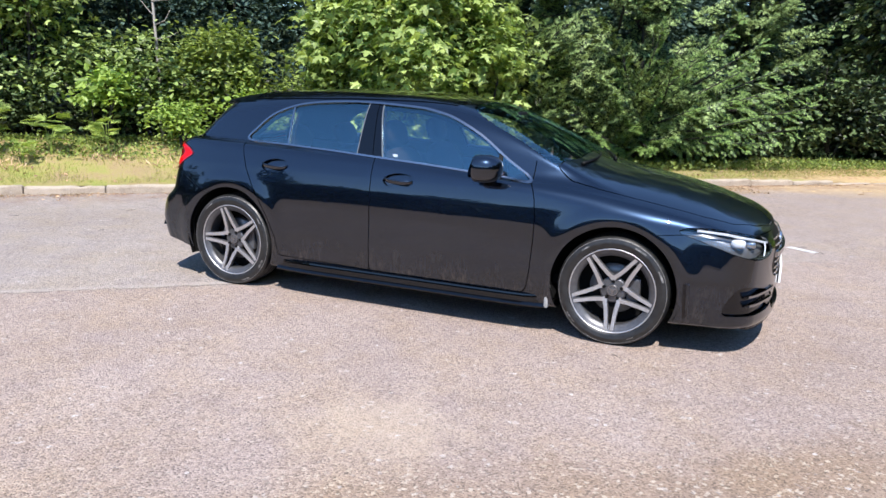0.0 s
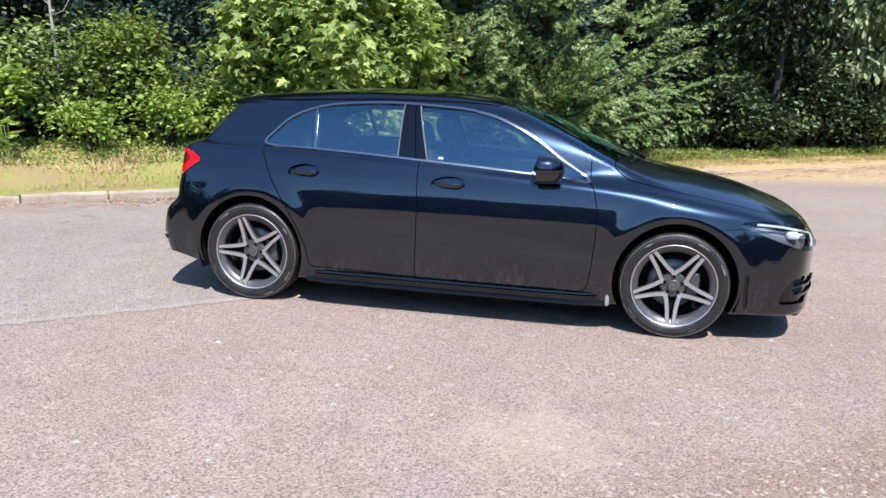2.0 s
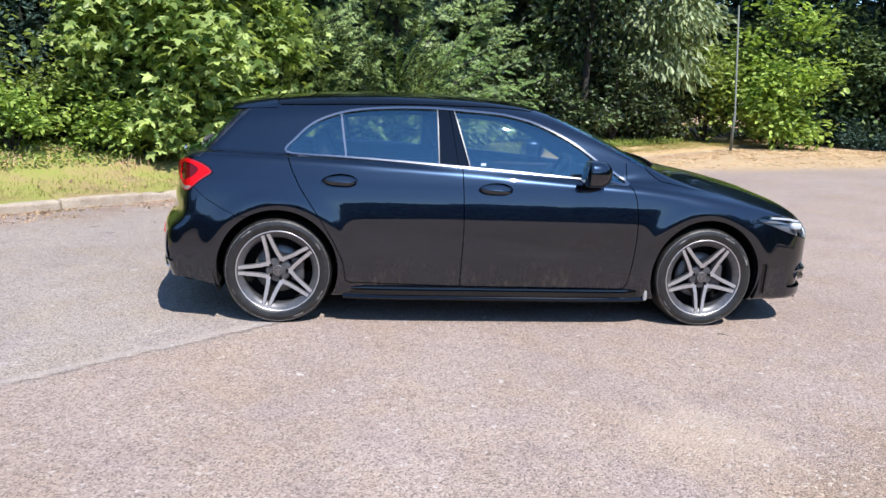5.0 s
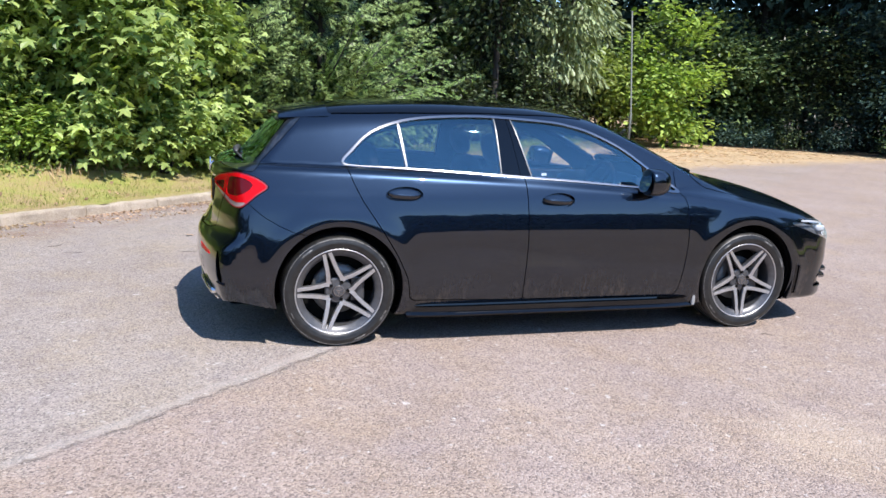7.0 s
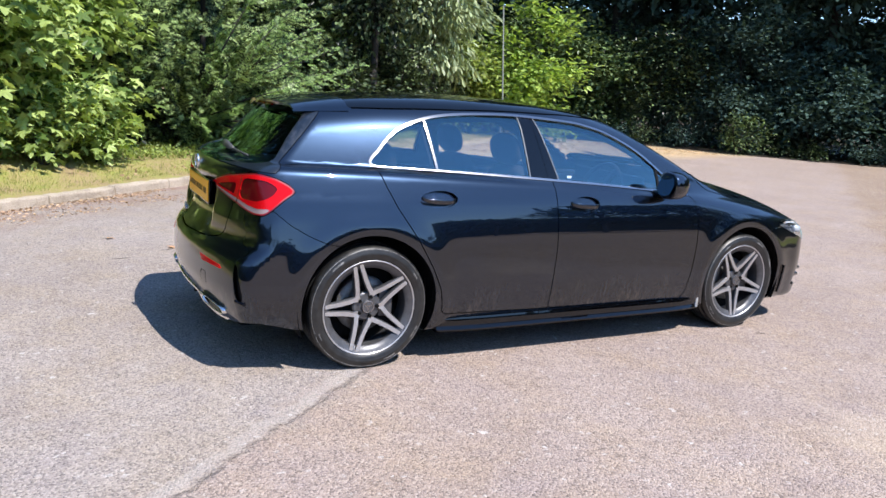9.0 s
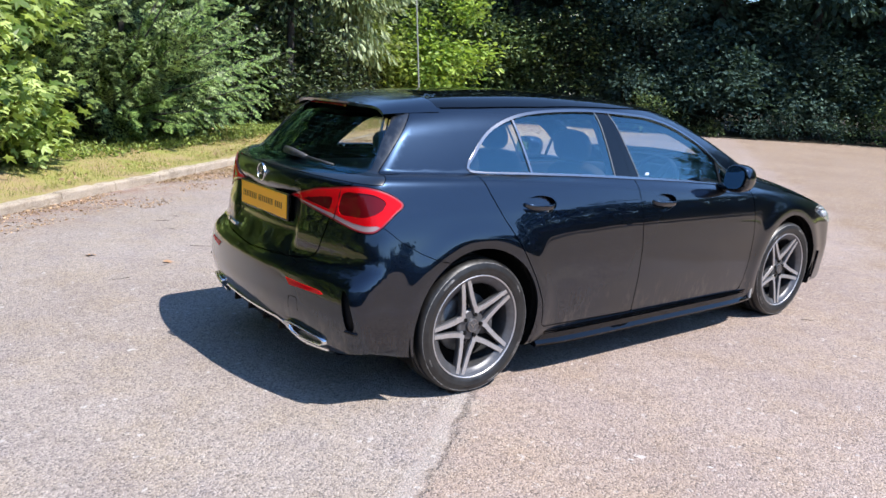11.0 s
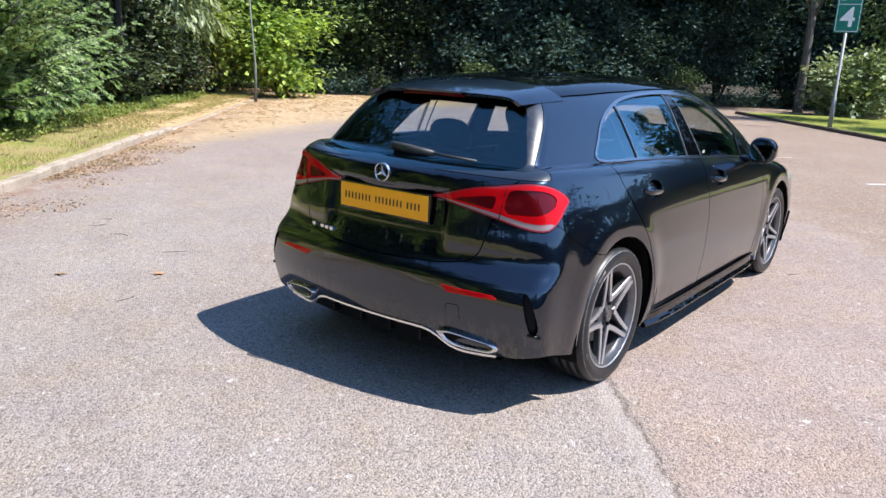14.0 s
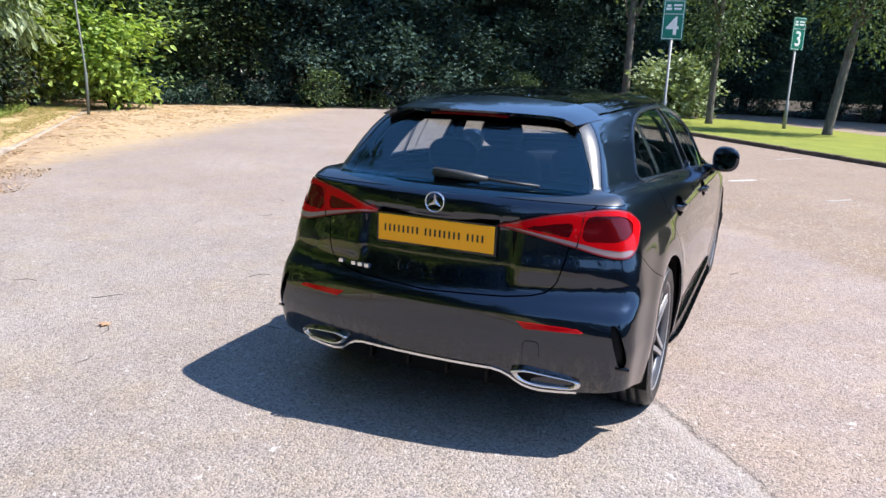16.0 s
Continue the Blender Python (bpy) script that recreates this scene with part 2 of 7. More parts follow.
def smeared_material():
    """Gloss black plastic with pale dried polish wiped along its length."""
    m = material("smeared_gloss_plastic", (0.006, 0.009, 0.014), 0.35, 0.0, 1.0)
    turn = m.node_tree.nodes.new("ShaderNodeMapping")
    link(m, local_of(m), turn.inputs["Vector"])
    turn.inputs["Rotation"].default_value = (0, radians(43), 0)
    turn.inputs["Scale"].default_value = (26, 26, 5)
    wipe = level(m, noise_of(m, turn.outputs[0], 1.0, 6.0, 0.7), 0.46, 0.70)
    sep = m.node_tree.nodes.new("ShaderNodeSeparateXYZ")
    link(m, local_of(m), sep.inputs[0])
    wipe = sums(m, "MULTIPLY", wipe, level(m, sep.outputs["Z"], 1.04, 1.10))
    link(m, blend(m, sums(m, "MULTIPLY", wipe, 0.13), (0.006, 0.009, 0.014), (0.30, 0.31, 0.34)), shader(m).inputs["Base Color"])
    return m


TARMAC = tarmac_material()
PAINT = paint_material()
GLOSS = material("gloss_black_trim", (0.0014, 0.0016, 0.0024), 0.3, 0.0, 1.0)
shader(GLOSS).inputs["Specular IOR Level"].default_value = 0.0
PLASTIC = speckled("black_plastic", (0.0035, 0.0035, 0.0038), (0.007, 0.007, 0.007), 0.5, 300.0)
UNDER = material("dark_underbody", (0.004, 0.004, 0.004), 0.8)
CHROME = material("polished_chrome", (0.78, 0.78, 0.78), 0.22, 1.0)
SATIN = material("satin_aluminium", (0.34, 0.34, 0.35), 0.21, 1.0)
MACHINED = speckled("machined_alloy", (0.42, 0.41, 0.41), (0.52, 0.51, 0.51), 0.38, 60.0, 0.75)
ALLOY = speckled("grey_alloy", (0.085, 0.085, 0.09), (0.12, 0.12, 0.125), 0.4, 40.0, 0.55)
SMEARED = smeared_material()
RUBBER = speckled("tyre_rubber", (0.007, 0.007, 0.007), (0.021, 0.0205, 0.020), 0.42, 26.0, 0.0, 0.0006)
SCUFFED = speckled("scuffed_rubber", (0.022, 0.022, 0.022), (0.26, 0.25, 0.24), 0.5, 55.0)
DISC = speckled("brake_steel", (0.16, 0.155, 0.15), (0.24, 0.235, 0.23), 0.45, 80.0, 0.6)
GLASS = glass_material("clear_glass", (0.88, 0.92, 0.93), 0.20)
DARK_GLASS = glass_material("tinted_glass", (0.86, 0.91, 0.93), 0.20)
LAMP_GLASS = glass_material("lamp_cover", (0.93, 0.95, 0.96), 0.05)
SCREEN_GLASS = glass_material("rear_screen_glass", (0.84, 0.89, 0.90), 0.11)
RED = material("red_lens", (0.54, 0.0035, 0.007), 0.5, 0.0, 0.45)
shader(RED).inputs["Specular IOR Level"].default_value = 0.0
RIM_RED = material("deep_red_lens", (0.22, 0.003, 0.008), 0.4, 0.0, 0.8)
DARK_RED = material("smoked_red_lens", (0.10, 0.003, 0.005), 0.35, 0.0, 0.6)
shader(DARK_RED).inputs["Specular IOR Level"].default_value = 0.0
CLEAR = material("clear_lens", (0.32, 0.235, 0.23), 0.3, 0.0, 1.0)
DAY = material("daytime_lamp_lens", (0.60, 0.61, 0.63), 0.3, 0.0, 1.0)
LAMP = material("lamp_reflector", (0.45, 0.46, 0.48), 0.12, 0.9)
BOWL = material("lamp_bowl_metal", (0.20, 0.20, 0.21), 0.35, 0.6)
YELLOW = speckled("yellow_plate", (1.0, 0.42, 0.003), (1.0, 0.46, 0.006), 0.35, 30.0)
WHITE = speckled("white_plate", (0.75, 0.75, 0.73), (0.82, 0.82, 0.8), 0.4, 30.0)
INK = material("black_print", (0.01, 0.01, 0.01), 0.5)
CLOTH = speckled("black_upholstery", (0.012, 0.012, 0.013), (0.024, 0.024, 0.025), 0.7, 90.0, 0.0, 0.001)
for dull in (CLOTH, PLASTIC, UNDER):
    shader(dull).inputs["Specular IOR Level"].default_value = 0.15
WIPER = speckled("grey_wiper_plastic", (0.035, 0.034, 0.034), (0.06, 0.058, 0.056), 0.45, 120.0)
# rubber seal whose grey holds the pale highlight along the pillar's edges
SEAL = material("grey_window_seal", (0.10, 0.11, 0.12), 0.35)

# ---- helpers for meshes ----
def part(name, bm, mat, parent=None, label="", smooth=False):
    me = bpy.data.meshes.new(name)
    bm.to_mesh(me)
    bm.free()
    if mat:
        me.materials.append(mat)
    if smooth:
        me.polygons.foreach_set("use_smooth", [True] * len(me.polygons))
    ob = new(name, me)
    ob.parent = parent
    return tagged(ob, label)


def soup(name, verts, faces, mat, parent=None, label="", smooth=False):
    """One mesh object from an array of places and equal-sized faces."""
    me = bpy.data.meshes.new(name)
    verts, faces = np.asarray(verts, np.float32), np.asarray(faces, np.int32)
    me.vertices.add(len(verts))
    me.vertices.foreach_set("co", verts.ravel())
    n = faces.shape[1]
    me.loops.add(faces.size)
    me.loops.foreach_set("vertex_index", faces.ravel())
    me.polygons.add(len(faces))
    me.polygons.foreach_set("loop_start", np.arange(len(faces), dtype=np.int32) * n)
    me.polygons.foreach_set("use_smooth", np.full(len(faces), smooth))
    me.update(calc_edges=True)
    if mat:
        me.materials.append(mat)
    ob = new(name, me)
    ob.parent = parent
    return tagged(ob, label)


def thing(name, label, category, at=(0, 0, 0), group="", kind=""):
    ob = new(name)
    ob.location = at
    ob.empty_display_size = 0.1
    return tagged(ob, label, category, group, kind)


def box(bm, lo, hi, bevel=0.0, turn=None):
    r = bmesh.ops.create_cube(bm, size=1)
    m = Matrix.LocRotScale([(a + b) / 2 for a, b in zip(lo, hi)], None, [b - a for a, b in zip(lo, hi)])
    if turn is not None:
        m = turn @ m
    bmesh.ops.transform(bm, matrix=m, verts=r["verts"])
    if bevel:
        es = list({e for v in r["verts"] for e in v.link_edges})
        bmesh.ops.bevel(bm, geom=es, offset=bevel, segments=2, affect="EDGES", profile=0.5)
    return bm


def tube(bm, points, radii, sides=8, cap=True):
    """A round bar along points."""
    pts = [Vector(p) for p in points]
    rings = []
    for n, p in enumerate(pts):
        way = (pts[min(n + 1, len(pts) - 1)] - pts[max(n - 1, 0)]).normalized()
        u = way.cross(Vector((0, 0, 1)) if abs(way.z) < 0.9 else Vector((1, 0, 0))).normalized()
        v = way.cross(u)
        r = radii[n] if hasattr(radii, "__len__") else radii
        rings.append([bm.verts.new(p + r * (math.cos(a) * u + math.sin(a) * v)) for a in [math.tau * k / sides for k in range(sides)]])
    for a, b in zip(rings, rings[1:]):
        for k in range(sides):
            bm.faces.new((a[k], a[(k + 1) % sides], b[(k + 1) % sides], b[k]))
    if cap:
        bm.faces.new(rings[0][::-1]), bm.faces.new(rings[-1])
    return bm


# ---- ground ----
KERB_AT, KERB_WAY = np.array((-4.92, 2.27)), np.array((0.733, 0.681))
KERB_OFF = np.array((-0.681, 0.733))


def verge(s, d, z=0.0):
    """A place s metres along the kerb and d metres behind it."""
    x, y = KERB_AT + s * KERB_WAY + d * KERB_OFF
    return (float(x), float(y), z)


def bank(x, y):
    """The height of the grassy bank that climbs from the near kerb to the wood and dies away along it."""
    off = np.array((x, y)) - KERB_AT
    s, d = float(off @ KERB_WAY), float(off @ KERB_OFF)
    a, b = min(1, max(0, (6.5 - s) / 3.5)), min(1, max(0, (d - 0.2) / 1.9))
    return 0.31 * a * a * (3 - 2 * a) * b * b * (3 - 2 * b)


bm = bmesh.new()
bmesh.ops.create_grid(bm, x_segments=8, y_segments=8, size=220)
tagged(part("ground", bm, TARMAC), "sun-bleached chipped tarmac car park with a ragged joint", "ground", kind="structure")
EARTH = verge_material()
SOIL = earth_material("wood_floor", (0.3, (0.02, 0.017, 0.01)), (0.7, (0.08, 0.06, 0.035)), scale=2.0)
LAWN = earth_material("lawn_soil", (0.3, (0.13, 0.16, 0.018)), (0.7, (0.28, 0.30, 0.04)), scale=1.0)
STONE = earth_material("kerb_concrete", (0.3, (0.24, 0.19, 0.14)), (0.5, (0.46, 0.385, 0.30)), (0.75, (0.60, 0.51, 0.41)), scale=4.0, fine=90.0)


def strip(name, edge_a, edge_b, za, zb, mat, label, category, low_edge=()):
    """A sheet of ground between two lines of places, with uneven height."""
    rows, cols = len(edge_a), 12
    verts, faces = [], []
    for row, (a, b) in enumerate(zip(edge_a, edge_b)):
        za = low_edge[row] if low_edge else za
        for k in range(cols + 1):
            u = k / cols
            x, y = a[0] * (1 - u) + b[0] * u, a[1] * (1 - u) + b[1] * u
            z = za * (1 - u) + zb * u
            z += bank(x, y) + 0.05 * min(1, 6 * u) * noise.noise((x * 0.9, y * 0.9, 0))
            verts.append((x, y, z))
    for r in range(rows - 1):
        for k in range(cols):
            n = r * (cols + 1) + k
            faces.append((n, n + cols + 1, n + cols + 2, n + 1))
    ob = soup(name, verts, faces, mat, smooth=True)
    return tagged(ob, label, category, kind="structure")


S = [s * 0.5 for s in range(-24, 50)]
strip("verge", [verge(s, 0.14) for s in S], [verge(s, 3.2) for s in S], 0.085, 0.20, EARTH, "dry grass verge with brown leaf litter", "verge", [0.085 - 0.077 * min(1, max(0, (s - 9.0) / 3.0)) for s in S])
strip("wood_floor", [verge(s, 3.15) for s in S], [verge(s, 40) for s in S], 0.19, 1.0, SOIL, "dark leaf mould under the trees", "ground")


# dark soil under the far wood, and the mass of distant trees behind it
FAR_EDGE = [(12.6, 21.5), (15.6, 18.4), (18.0, 16.9), (21.0, 13.3), (24.5, 11.0), (29.0, 8.6), (33.0, 6.0), (35.4, 2.5), (35.8, -1.5), (34.0, -6.0), (31.5, -10.5), (28.0, -16.0)]
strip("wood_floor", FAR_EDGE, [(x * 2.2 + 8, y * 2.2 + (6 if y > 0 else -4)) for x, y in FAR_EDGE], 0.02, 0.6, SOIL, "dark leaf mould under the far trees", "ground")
HAZE = earth_material("distant_trees", (0.3, (0.006, 0.012, 0.004)), (0.55, (0.022, 0.040, 0.012)), (0.75, (0.05, 0.085, 0.025)), scale=0.9, fine=5.0)
bm = bmesh.new()
ring = [(66 * math.cos(a), 66 * math.sin(a)) for a in [math.tau * k / 72 for k in range(72)]]
rows = [[bm.verts.new((x, y, z + (1.6 * noise.noise((x * 0.12, y * 0.12, 0)) + 0.8 * noise.noise((x * 0.5, y * 0.5, 1)) if z > 5 else 0))) for x, y in ring] for z in (-0.5, 3.0, 9.0)]
for a, b in zip(rows, rows[1:]):
    for k in range(72):
        bm.faces.new((a[k], b[k], b[(k + 1) % 72], a[(k + 1) % 72]))
tagged(part("backdrop", bm, HAZE), "distant belt of dark green trees", "backdrop", kind="structure")
# ---- the car's form: a smooth solid in x (ahead), y (to its left), z (up), wheels' middle at x = 0 ----
def curve(*pairs):
    """A smooth curve through (at, value) pairs that doesn't overshoot."""
    a, v = np.array(pairs, float).T
    d = np.diff(v) / np.diff(a)
    m = np.zeros(len(a))
    m[1:-1] = np.where(d[1:] * d[:-1] > 0, 2 * d[1:] * d[:-1] / np.where(d[1:] + d[:-1] == 0, 1, d[1:] + d[:-1]), 0)
    m[0], m[-1] = d[0], d[-1]

    def value(t):
        t = np.asarray(t, float)
        n = np.clip(np.searchsorted(a, t) - 1, 0, len(a) - 2)
        h = a[n + 1] - a[n]
        u = (np.clip(t, a[0], a[-1]) - a[n]) / h
        out = v[n] * (1 + 2 * u) * (1 - u) ** 2 + m[n] * h * u * (1 - u) ** 2 + v[n + 1] * u * u * (3 - 2 * u) + m[n + 1] * h * u * u * (u - 1)
        return out + np.where(t < a[0], (t - a[0]) * m[0], 0) + np.where(t > a[-1], (t - a[-1]) * m[-1], 0)

    return value


def smax(a, b, k):
    h = np.clip(k - np.abs(a - b), 0, None)
    return np.maximum(a, b) + h * h / (4 * k)


def smin(a, b, k):
    return -smax(-a, -b, k)


AXLE, HUB = 1.3645, 0.325
side_of = curve((0.15, 0.835), (0.22, 0.852), (0.32, 0.868), (0.48, 0.882), (0.62, 0.884), (0.76, 0.873), (0.86, 0.853), (0.885, 0.845), (0.95, 0.818), (1.02, 0.786), (1.1, 0.75))
taper_low = curve((-2.2, -0.085), (-1.9, -0.035), (-1.5, -0.005), (-1.2, 0.0), (1.2, 0.0), (1.55, -0.008), (1.9, -0.038), (2.2, -0.10))
taper_high = curve((-2.2, -0.17), (-1.8, -0.066), (-1.4, -0.03), (-0.8, -0.004), (-0.3, 0.0), (0.7, 0.0), (1.2, -0.012), (1.6, -0.040), (2.0, -0.11))
bonnet_of = curve((0.6, 1.06), (0.9, 1.035), (1.2, 1.000), (1.5, 0.952), (1.8, 0.885), (2.0, 0.82), (2.12, 0.775), (2.22, 0.715))
nose_of = curve((0.1, 2.18), (0.16, 2.245), (0.22, 2.268), (0.42, 2.266), (0.6, 2.266), (0.7, 2.24), (0.8, 2.15), (0.9, 2.02))
tail_of = curve((0.1, -1.98), (0.2, -2.06), (0.3, -2.125), (0.45, -2.162), (0.565, -2.157), (0.598, -2.142), (0.625, -2.120), (0.65, -2.106), (0.675, -2.102), (0.70, -2.103), (0.74, -2.102), (0.8, -2.092), (0.93, -2.078), (0.985, -2.065), (1.03, -2.01))
tail_bow = curve((0.2, 0.16), (0.5, 0.19), (0.7, 0.27), (0.9, 0.30), (1.05, 0.30))
belt_of = curve((-2.2, 1.045), (-1.32, 1.030), (-0.967, 1.018), (-0.225, 0.984), (0.552, 0.932), (0.83, 0.915))
roof_of = curve((-1.8, 1.312), (-1.55, 1.362), (-1.2, 1.402), (-0.6, 1.428), (-0.2, 1.424), (0.1, 1.404), (0.3, 1.37), (0.6, 1.29))
glass_of = curve((-2.0, -0.16), (-1.35, -0.085), (-0.8, -0.03), (-0.2, 0.0), (0.3, -0.01), (0.83, -0.055), (1.2, -0.11))


def half_width(x, z):
    """Half the lower body's width."""
    mix = np.clip((z - 0.45) / 0.45, 0, 1)
    w = side_of(z) + (1 - mix) * taper_low(x) + mix * taper_high(x)
    for at in (-AXLE, AXLE):
        r = np.hypot(x - at, z - 0.36)
        w = w + 0.012 * np.exp(-(((r - 0.40) / 0.07) ** 2)) * np.clip((0.95 - z) / 0.2, 0, 1)
    return w


def glass_width(x, z):
    """Half the width of the cabin."""
    up = z - 0.97
    return 0.792 - 0.42 * up - 0.28 * up * np.abs(up) + glass_of(x)


def soft_step(t):
    t = np.clip(t, 0, 1)
    return t * t * (3 - 2 * t)


def form(p):
    """Below zero inside the car's body."""
    x, y, z = p[..., 0], np.abs(p[..., 1]), p[..., 2]
    top = np.where(x > 0.5, bonnet_of(x) - 0.075 * (y / 0.75) ** 2 - 0.03 * (y / 0.75) ** 4, 0)
    flat = belt_of(x) - 0.004
    blend = np.clip((x - 0.62) / 0.5, 0, 1)
    blend = blend * blend * (3 - 2 * blend)
    top = flat * (1 - blend) + np.where(x > 0.5, top, 0) * blend
    low = smax(y - half_width(x, z), z - top, 0.05)
    low = smax(low, (x - nose_of(z) + 0.19 * y * y + 0.18 * y**4) * 0.9, 0.10)
    niche = soft_step((0.372 - y) / 0.06) * soft_step((0.934 - z) / 0.05) * soft_step((z - 0.64) / 0.10)
    low = smax(low, (tail_of(z) + tail_bow(z) * y * y + 0.05 * y**6 + 0.032 * niche - x) * 0.9, 0.055)
    low = smax(low, 0.175 - z, 0.03)
    roof = z - roof_of(x) + 0.047 * (y / 0.6) ** 2
    cabin = smax(y - glass_width(x, z), roof, 0.13)
    front = (x - (1.16 - 2.05 * (z - 1.0) - 0.35 * (z - 1.0) ** 2) + 0.26 * y * y) * 0.43
    back = ((-1.955 + 0.93 * (z - 1.0)) + 0.26 * y * y - x) * 0.72
    cabin = smax(cabin, front, 0.04)
    cabin = smax(cabin, back, 0.055)
    cabin = smax(cabin, 0.9 - z, 0.01)
    soft = np.clip((x - 0.62) / 0.3, 0, 1)
    return smin(low, cabin, 0.018 + 0.055 * soft * soft * (3 - 2 * soft))


def slope(p, e=0.002):
    g = np.stack([form(p + d) - form(p - d) for d in np.eye(3) * e], -1)
    return g / np.linalg.norm(g, axis=-1, keepdims=True).clip(1e-9)


# ---- kerb, lawn, signs ----
kerb = thing("kerb", "worn pale concrete kerb along the verge", "kerb", kind="structure")
krng = random.Random(5)
stone_meshes = []
for k in range(6):
    # worn stones with chipped, uneven edges
    bm = box(bmesh.new(), (0, 0, -0.05), (0.905, 0.135, 0.098), 0.022)
    bmesh.ops.subdivide_edges(bm, edges=[e for e in bm.edges if e.calc_length() > 0.5], cuts=9, use_grid_fill=True)
    for v in bm.verts:
        if v.co.z > 0:
            chip = max(0, noise.noise((v.co.x * 9, v.co.y * 9 + 7 * k, v.co.z * 9)) - 0.15)
            v.co.z += 0.010 * noise.noise((v.co.x * 5, 3 * k, 1)) - 0.035 * chip
            v.co.y += 0.012 * noise.noise((v.co.x * 6, v.co.z * 8, 5 * k)) + 0.02 * chip * (1 if v.co.y < 0.06 else -1)
    me = bpy.data.meshes.new("kerb_stone")
    bm.to_mesh(me)
    bm.free()
    me.materials.append(STONE)
    stone_meshes.append(me)
stone_mesh = stone_meshes[0]
for k in range(34):
    s = -8.0 + 0.915 * k
    a, b = verge(s, 0.0), verge(s + 0.915, 0.0)
    ob = new("kerb_stone", stone_meshes[k % 6])
    ob.parent = kerb
    ob.matrix_basis = pose(a[0], a[1], krng.uniform(-0.004, 0.010) - 0.098 * min(1, max(0, (s - 9.0) / 3.0)), krng.uniform(-2.2, 2.2), krng.uniform(-0.4, 0.4), math.degrees(math.atan2(b[1] - a[1], b[0] - a[0])) + krng.uniform(-0.5, 0.5))
LAWN_AT, LAWN_WAY, LAWN_OFF = Vector((17.6, 1.03)), Vector((-0.795, -0.607)), Vector((0.607, -0.795))


def lawn_place(s, d):
    q = LAWN_AT + s * LAWN_WAY + d * LAWN_OFF
    return (q.x, q.y)


S = [s * 0.8 - 9 for s in range(0, 23)]
strip("lawn", [lawn_place(s, 0.12) for s in S], [lawn_place(s, 7.6) for s in S], 0.09, 0.03, LAWN, "short green lawn between the car parks", "lawn")
DARK_STONE = earth_material("dark_kerb", (0.3, (0.06, 0.045, 0.035)), (0.7, (0.17, 0.13, 0.10)), scale=4.0, fine=90.0)
kerb2 = thing("kerb", "dark weathered kerb along the lawn", "kerb", kind="structure")
stone_mesh_2 = stone_mesh.copy()
stone_mesh_2.materials.clear()
stone_mesh_2.materials.append(DARK_STONE)
for k in range(20):
    a = lawn_place(-9 + 0.915 * k, 0.0)
    ob = new("kerb_stone", stone_mesh_2)
    ob.parent = kerb2
    ob.matrix_basis = pose(a[0], a[1], krng.uniform(-0.01, 0.01), 0, 0, math.degrees(math.atan2(LAWN_WAY[1], LAWN_WAY[0])))
PALE = speckled("galvanised_steel", (0.20, 0.21, 0.21), (0.30, 0.31, 0.31), 0.55, 20.0, 0.3)
WEATHERED = speckled("weathered_grey_paint", (0.09, 0.105, 0.095), (0.15, 0.165, 0.15), 0.6, 20.0)
GREEN = speckled("green_sign_face", (0.004, 0.16, 0.11), (0.006, 0.20, 0.14), 0.35, 10.0)
SIGN_WHITE = material("white_sign_film", (0.8, 0.82, 0.8), 0.4)


def lettering(text, size, mat, parent, matrix, name="lettering", squeeze=1.0):
    c = bpy.data.curves.new("text", "FONT")
    c.body, c.size, c.extrude, c.align_x, c.align_y, c.offset = text, size, 0.002, "CENTER", "CENTER", 0.012
    tmp = bpy.data.objects.new("text", c)
    me = bpy.data.meshes.new_from_object(tmp)
    bpy.data.objects.remove(tmp)
    me.materials.append(mat)
    ob = new(name, me)
    ob.parent = parent
    ob.matrix_basis = matrix @ Matrix.Diagonal((squeeze, 1, 1, 1))
    return ob


def sign(at, turn, digit, low, high, wide, label):
    """A green car park sign on a grey post; its face looks along -y before the turn."""
    ob = thing("car_park_sign", label, "sign", at, "car park signs")
    ob.rotation_euler = (0, 0, radians(turn))
    part("post", tube(bmesh.new(), [(0, 0.05, -0.1), (0, 0.05, 0.9), (0, 0.05, 0.92), (0, 0.05, high - 0.02)], [0.062, 0.062, 0.042, 0.042], 12), PALE, ob, "", True)
    panel = part("panel", box(bmesh.new(), (-wide / 2, -0.012, low), (wide / 2, 0.004, high), 0.006), GREEN, ob, "green panel with white edging")
    e, w = 0.03, 0.014
    mid = low + (high - low) * 0.64
    for x0, x1, z0, z1 in ((-wide / 2 + e, wide / 2 - e, low + e, low + e + w), (-wide / 2 + e, wide / 2 - e, high - e - w, high - e), (-wide / 2 + e, -wide / 2 + e + w, low + e + w, high - e - w), (wide / 2 - e - w, wide / 2 - e, low + e + w, high - e - w),
                           (-wide / 2 + e + w, wide / 2 - e - w, mid, mid + w)):
        part("edging", box(bmesh.new(), (x0, -0.016, z0), (x1, -0.011, z1)), SIGN_WHITE, panel)
    # unreadable pictograms as bars
    for x0, x1, z0, z1 in ((-0.22, -0.07, 0.74, 0.80), (-0.20, -0.09, 0.82, 0.88), (0.0, 0.2, 0.75, 0.80), (-0.02, 0.21, 0.84, 0.885)):
        h = high - low
        part("bar", box(bmesh.new(), (x0 * wide / 0.6, -0.016, low + z0 * h), (x1 * wide / 0.6, -0.011, low + z1 * h)), SIGN_WHITE, panel)
    lettering(digit, (mid - low) * 0.98, SIGN_WHITE, panel, pose(0, -0.014, (low + mid) / 2 + 0.01, 90), "numeral")
    return ob


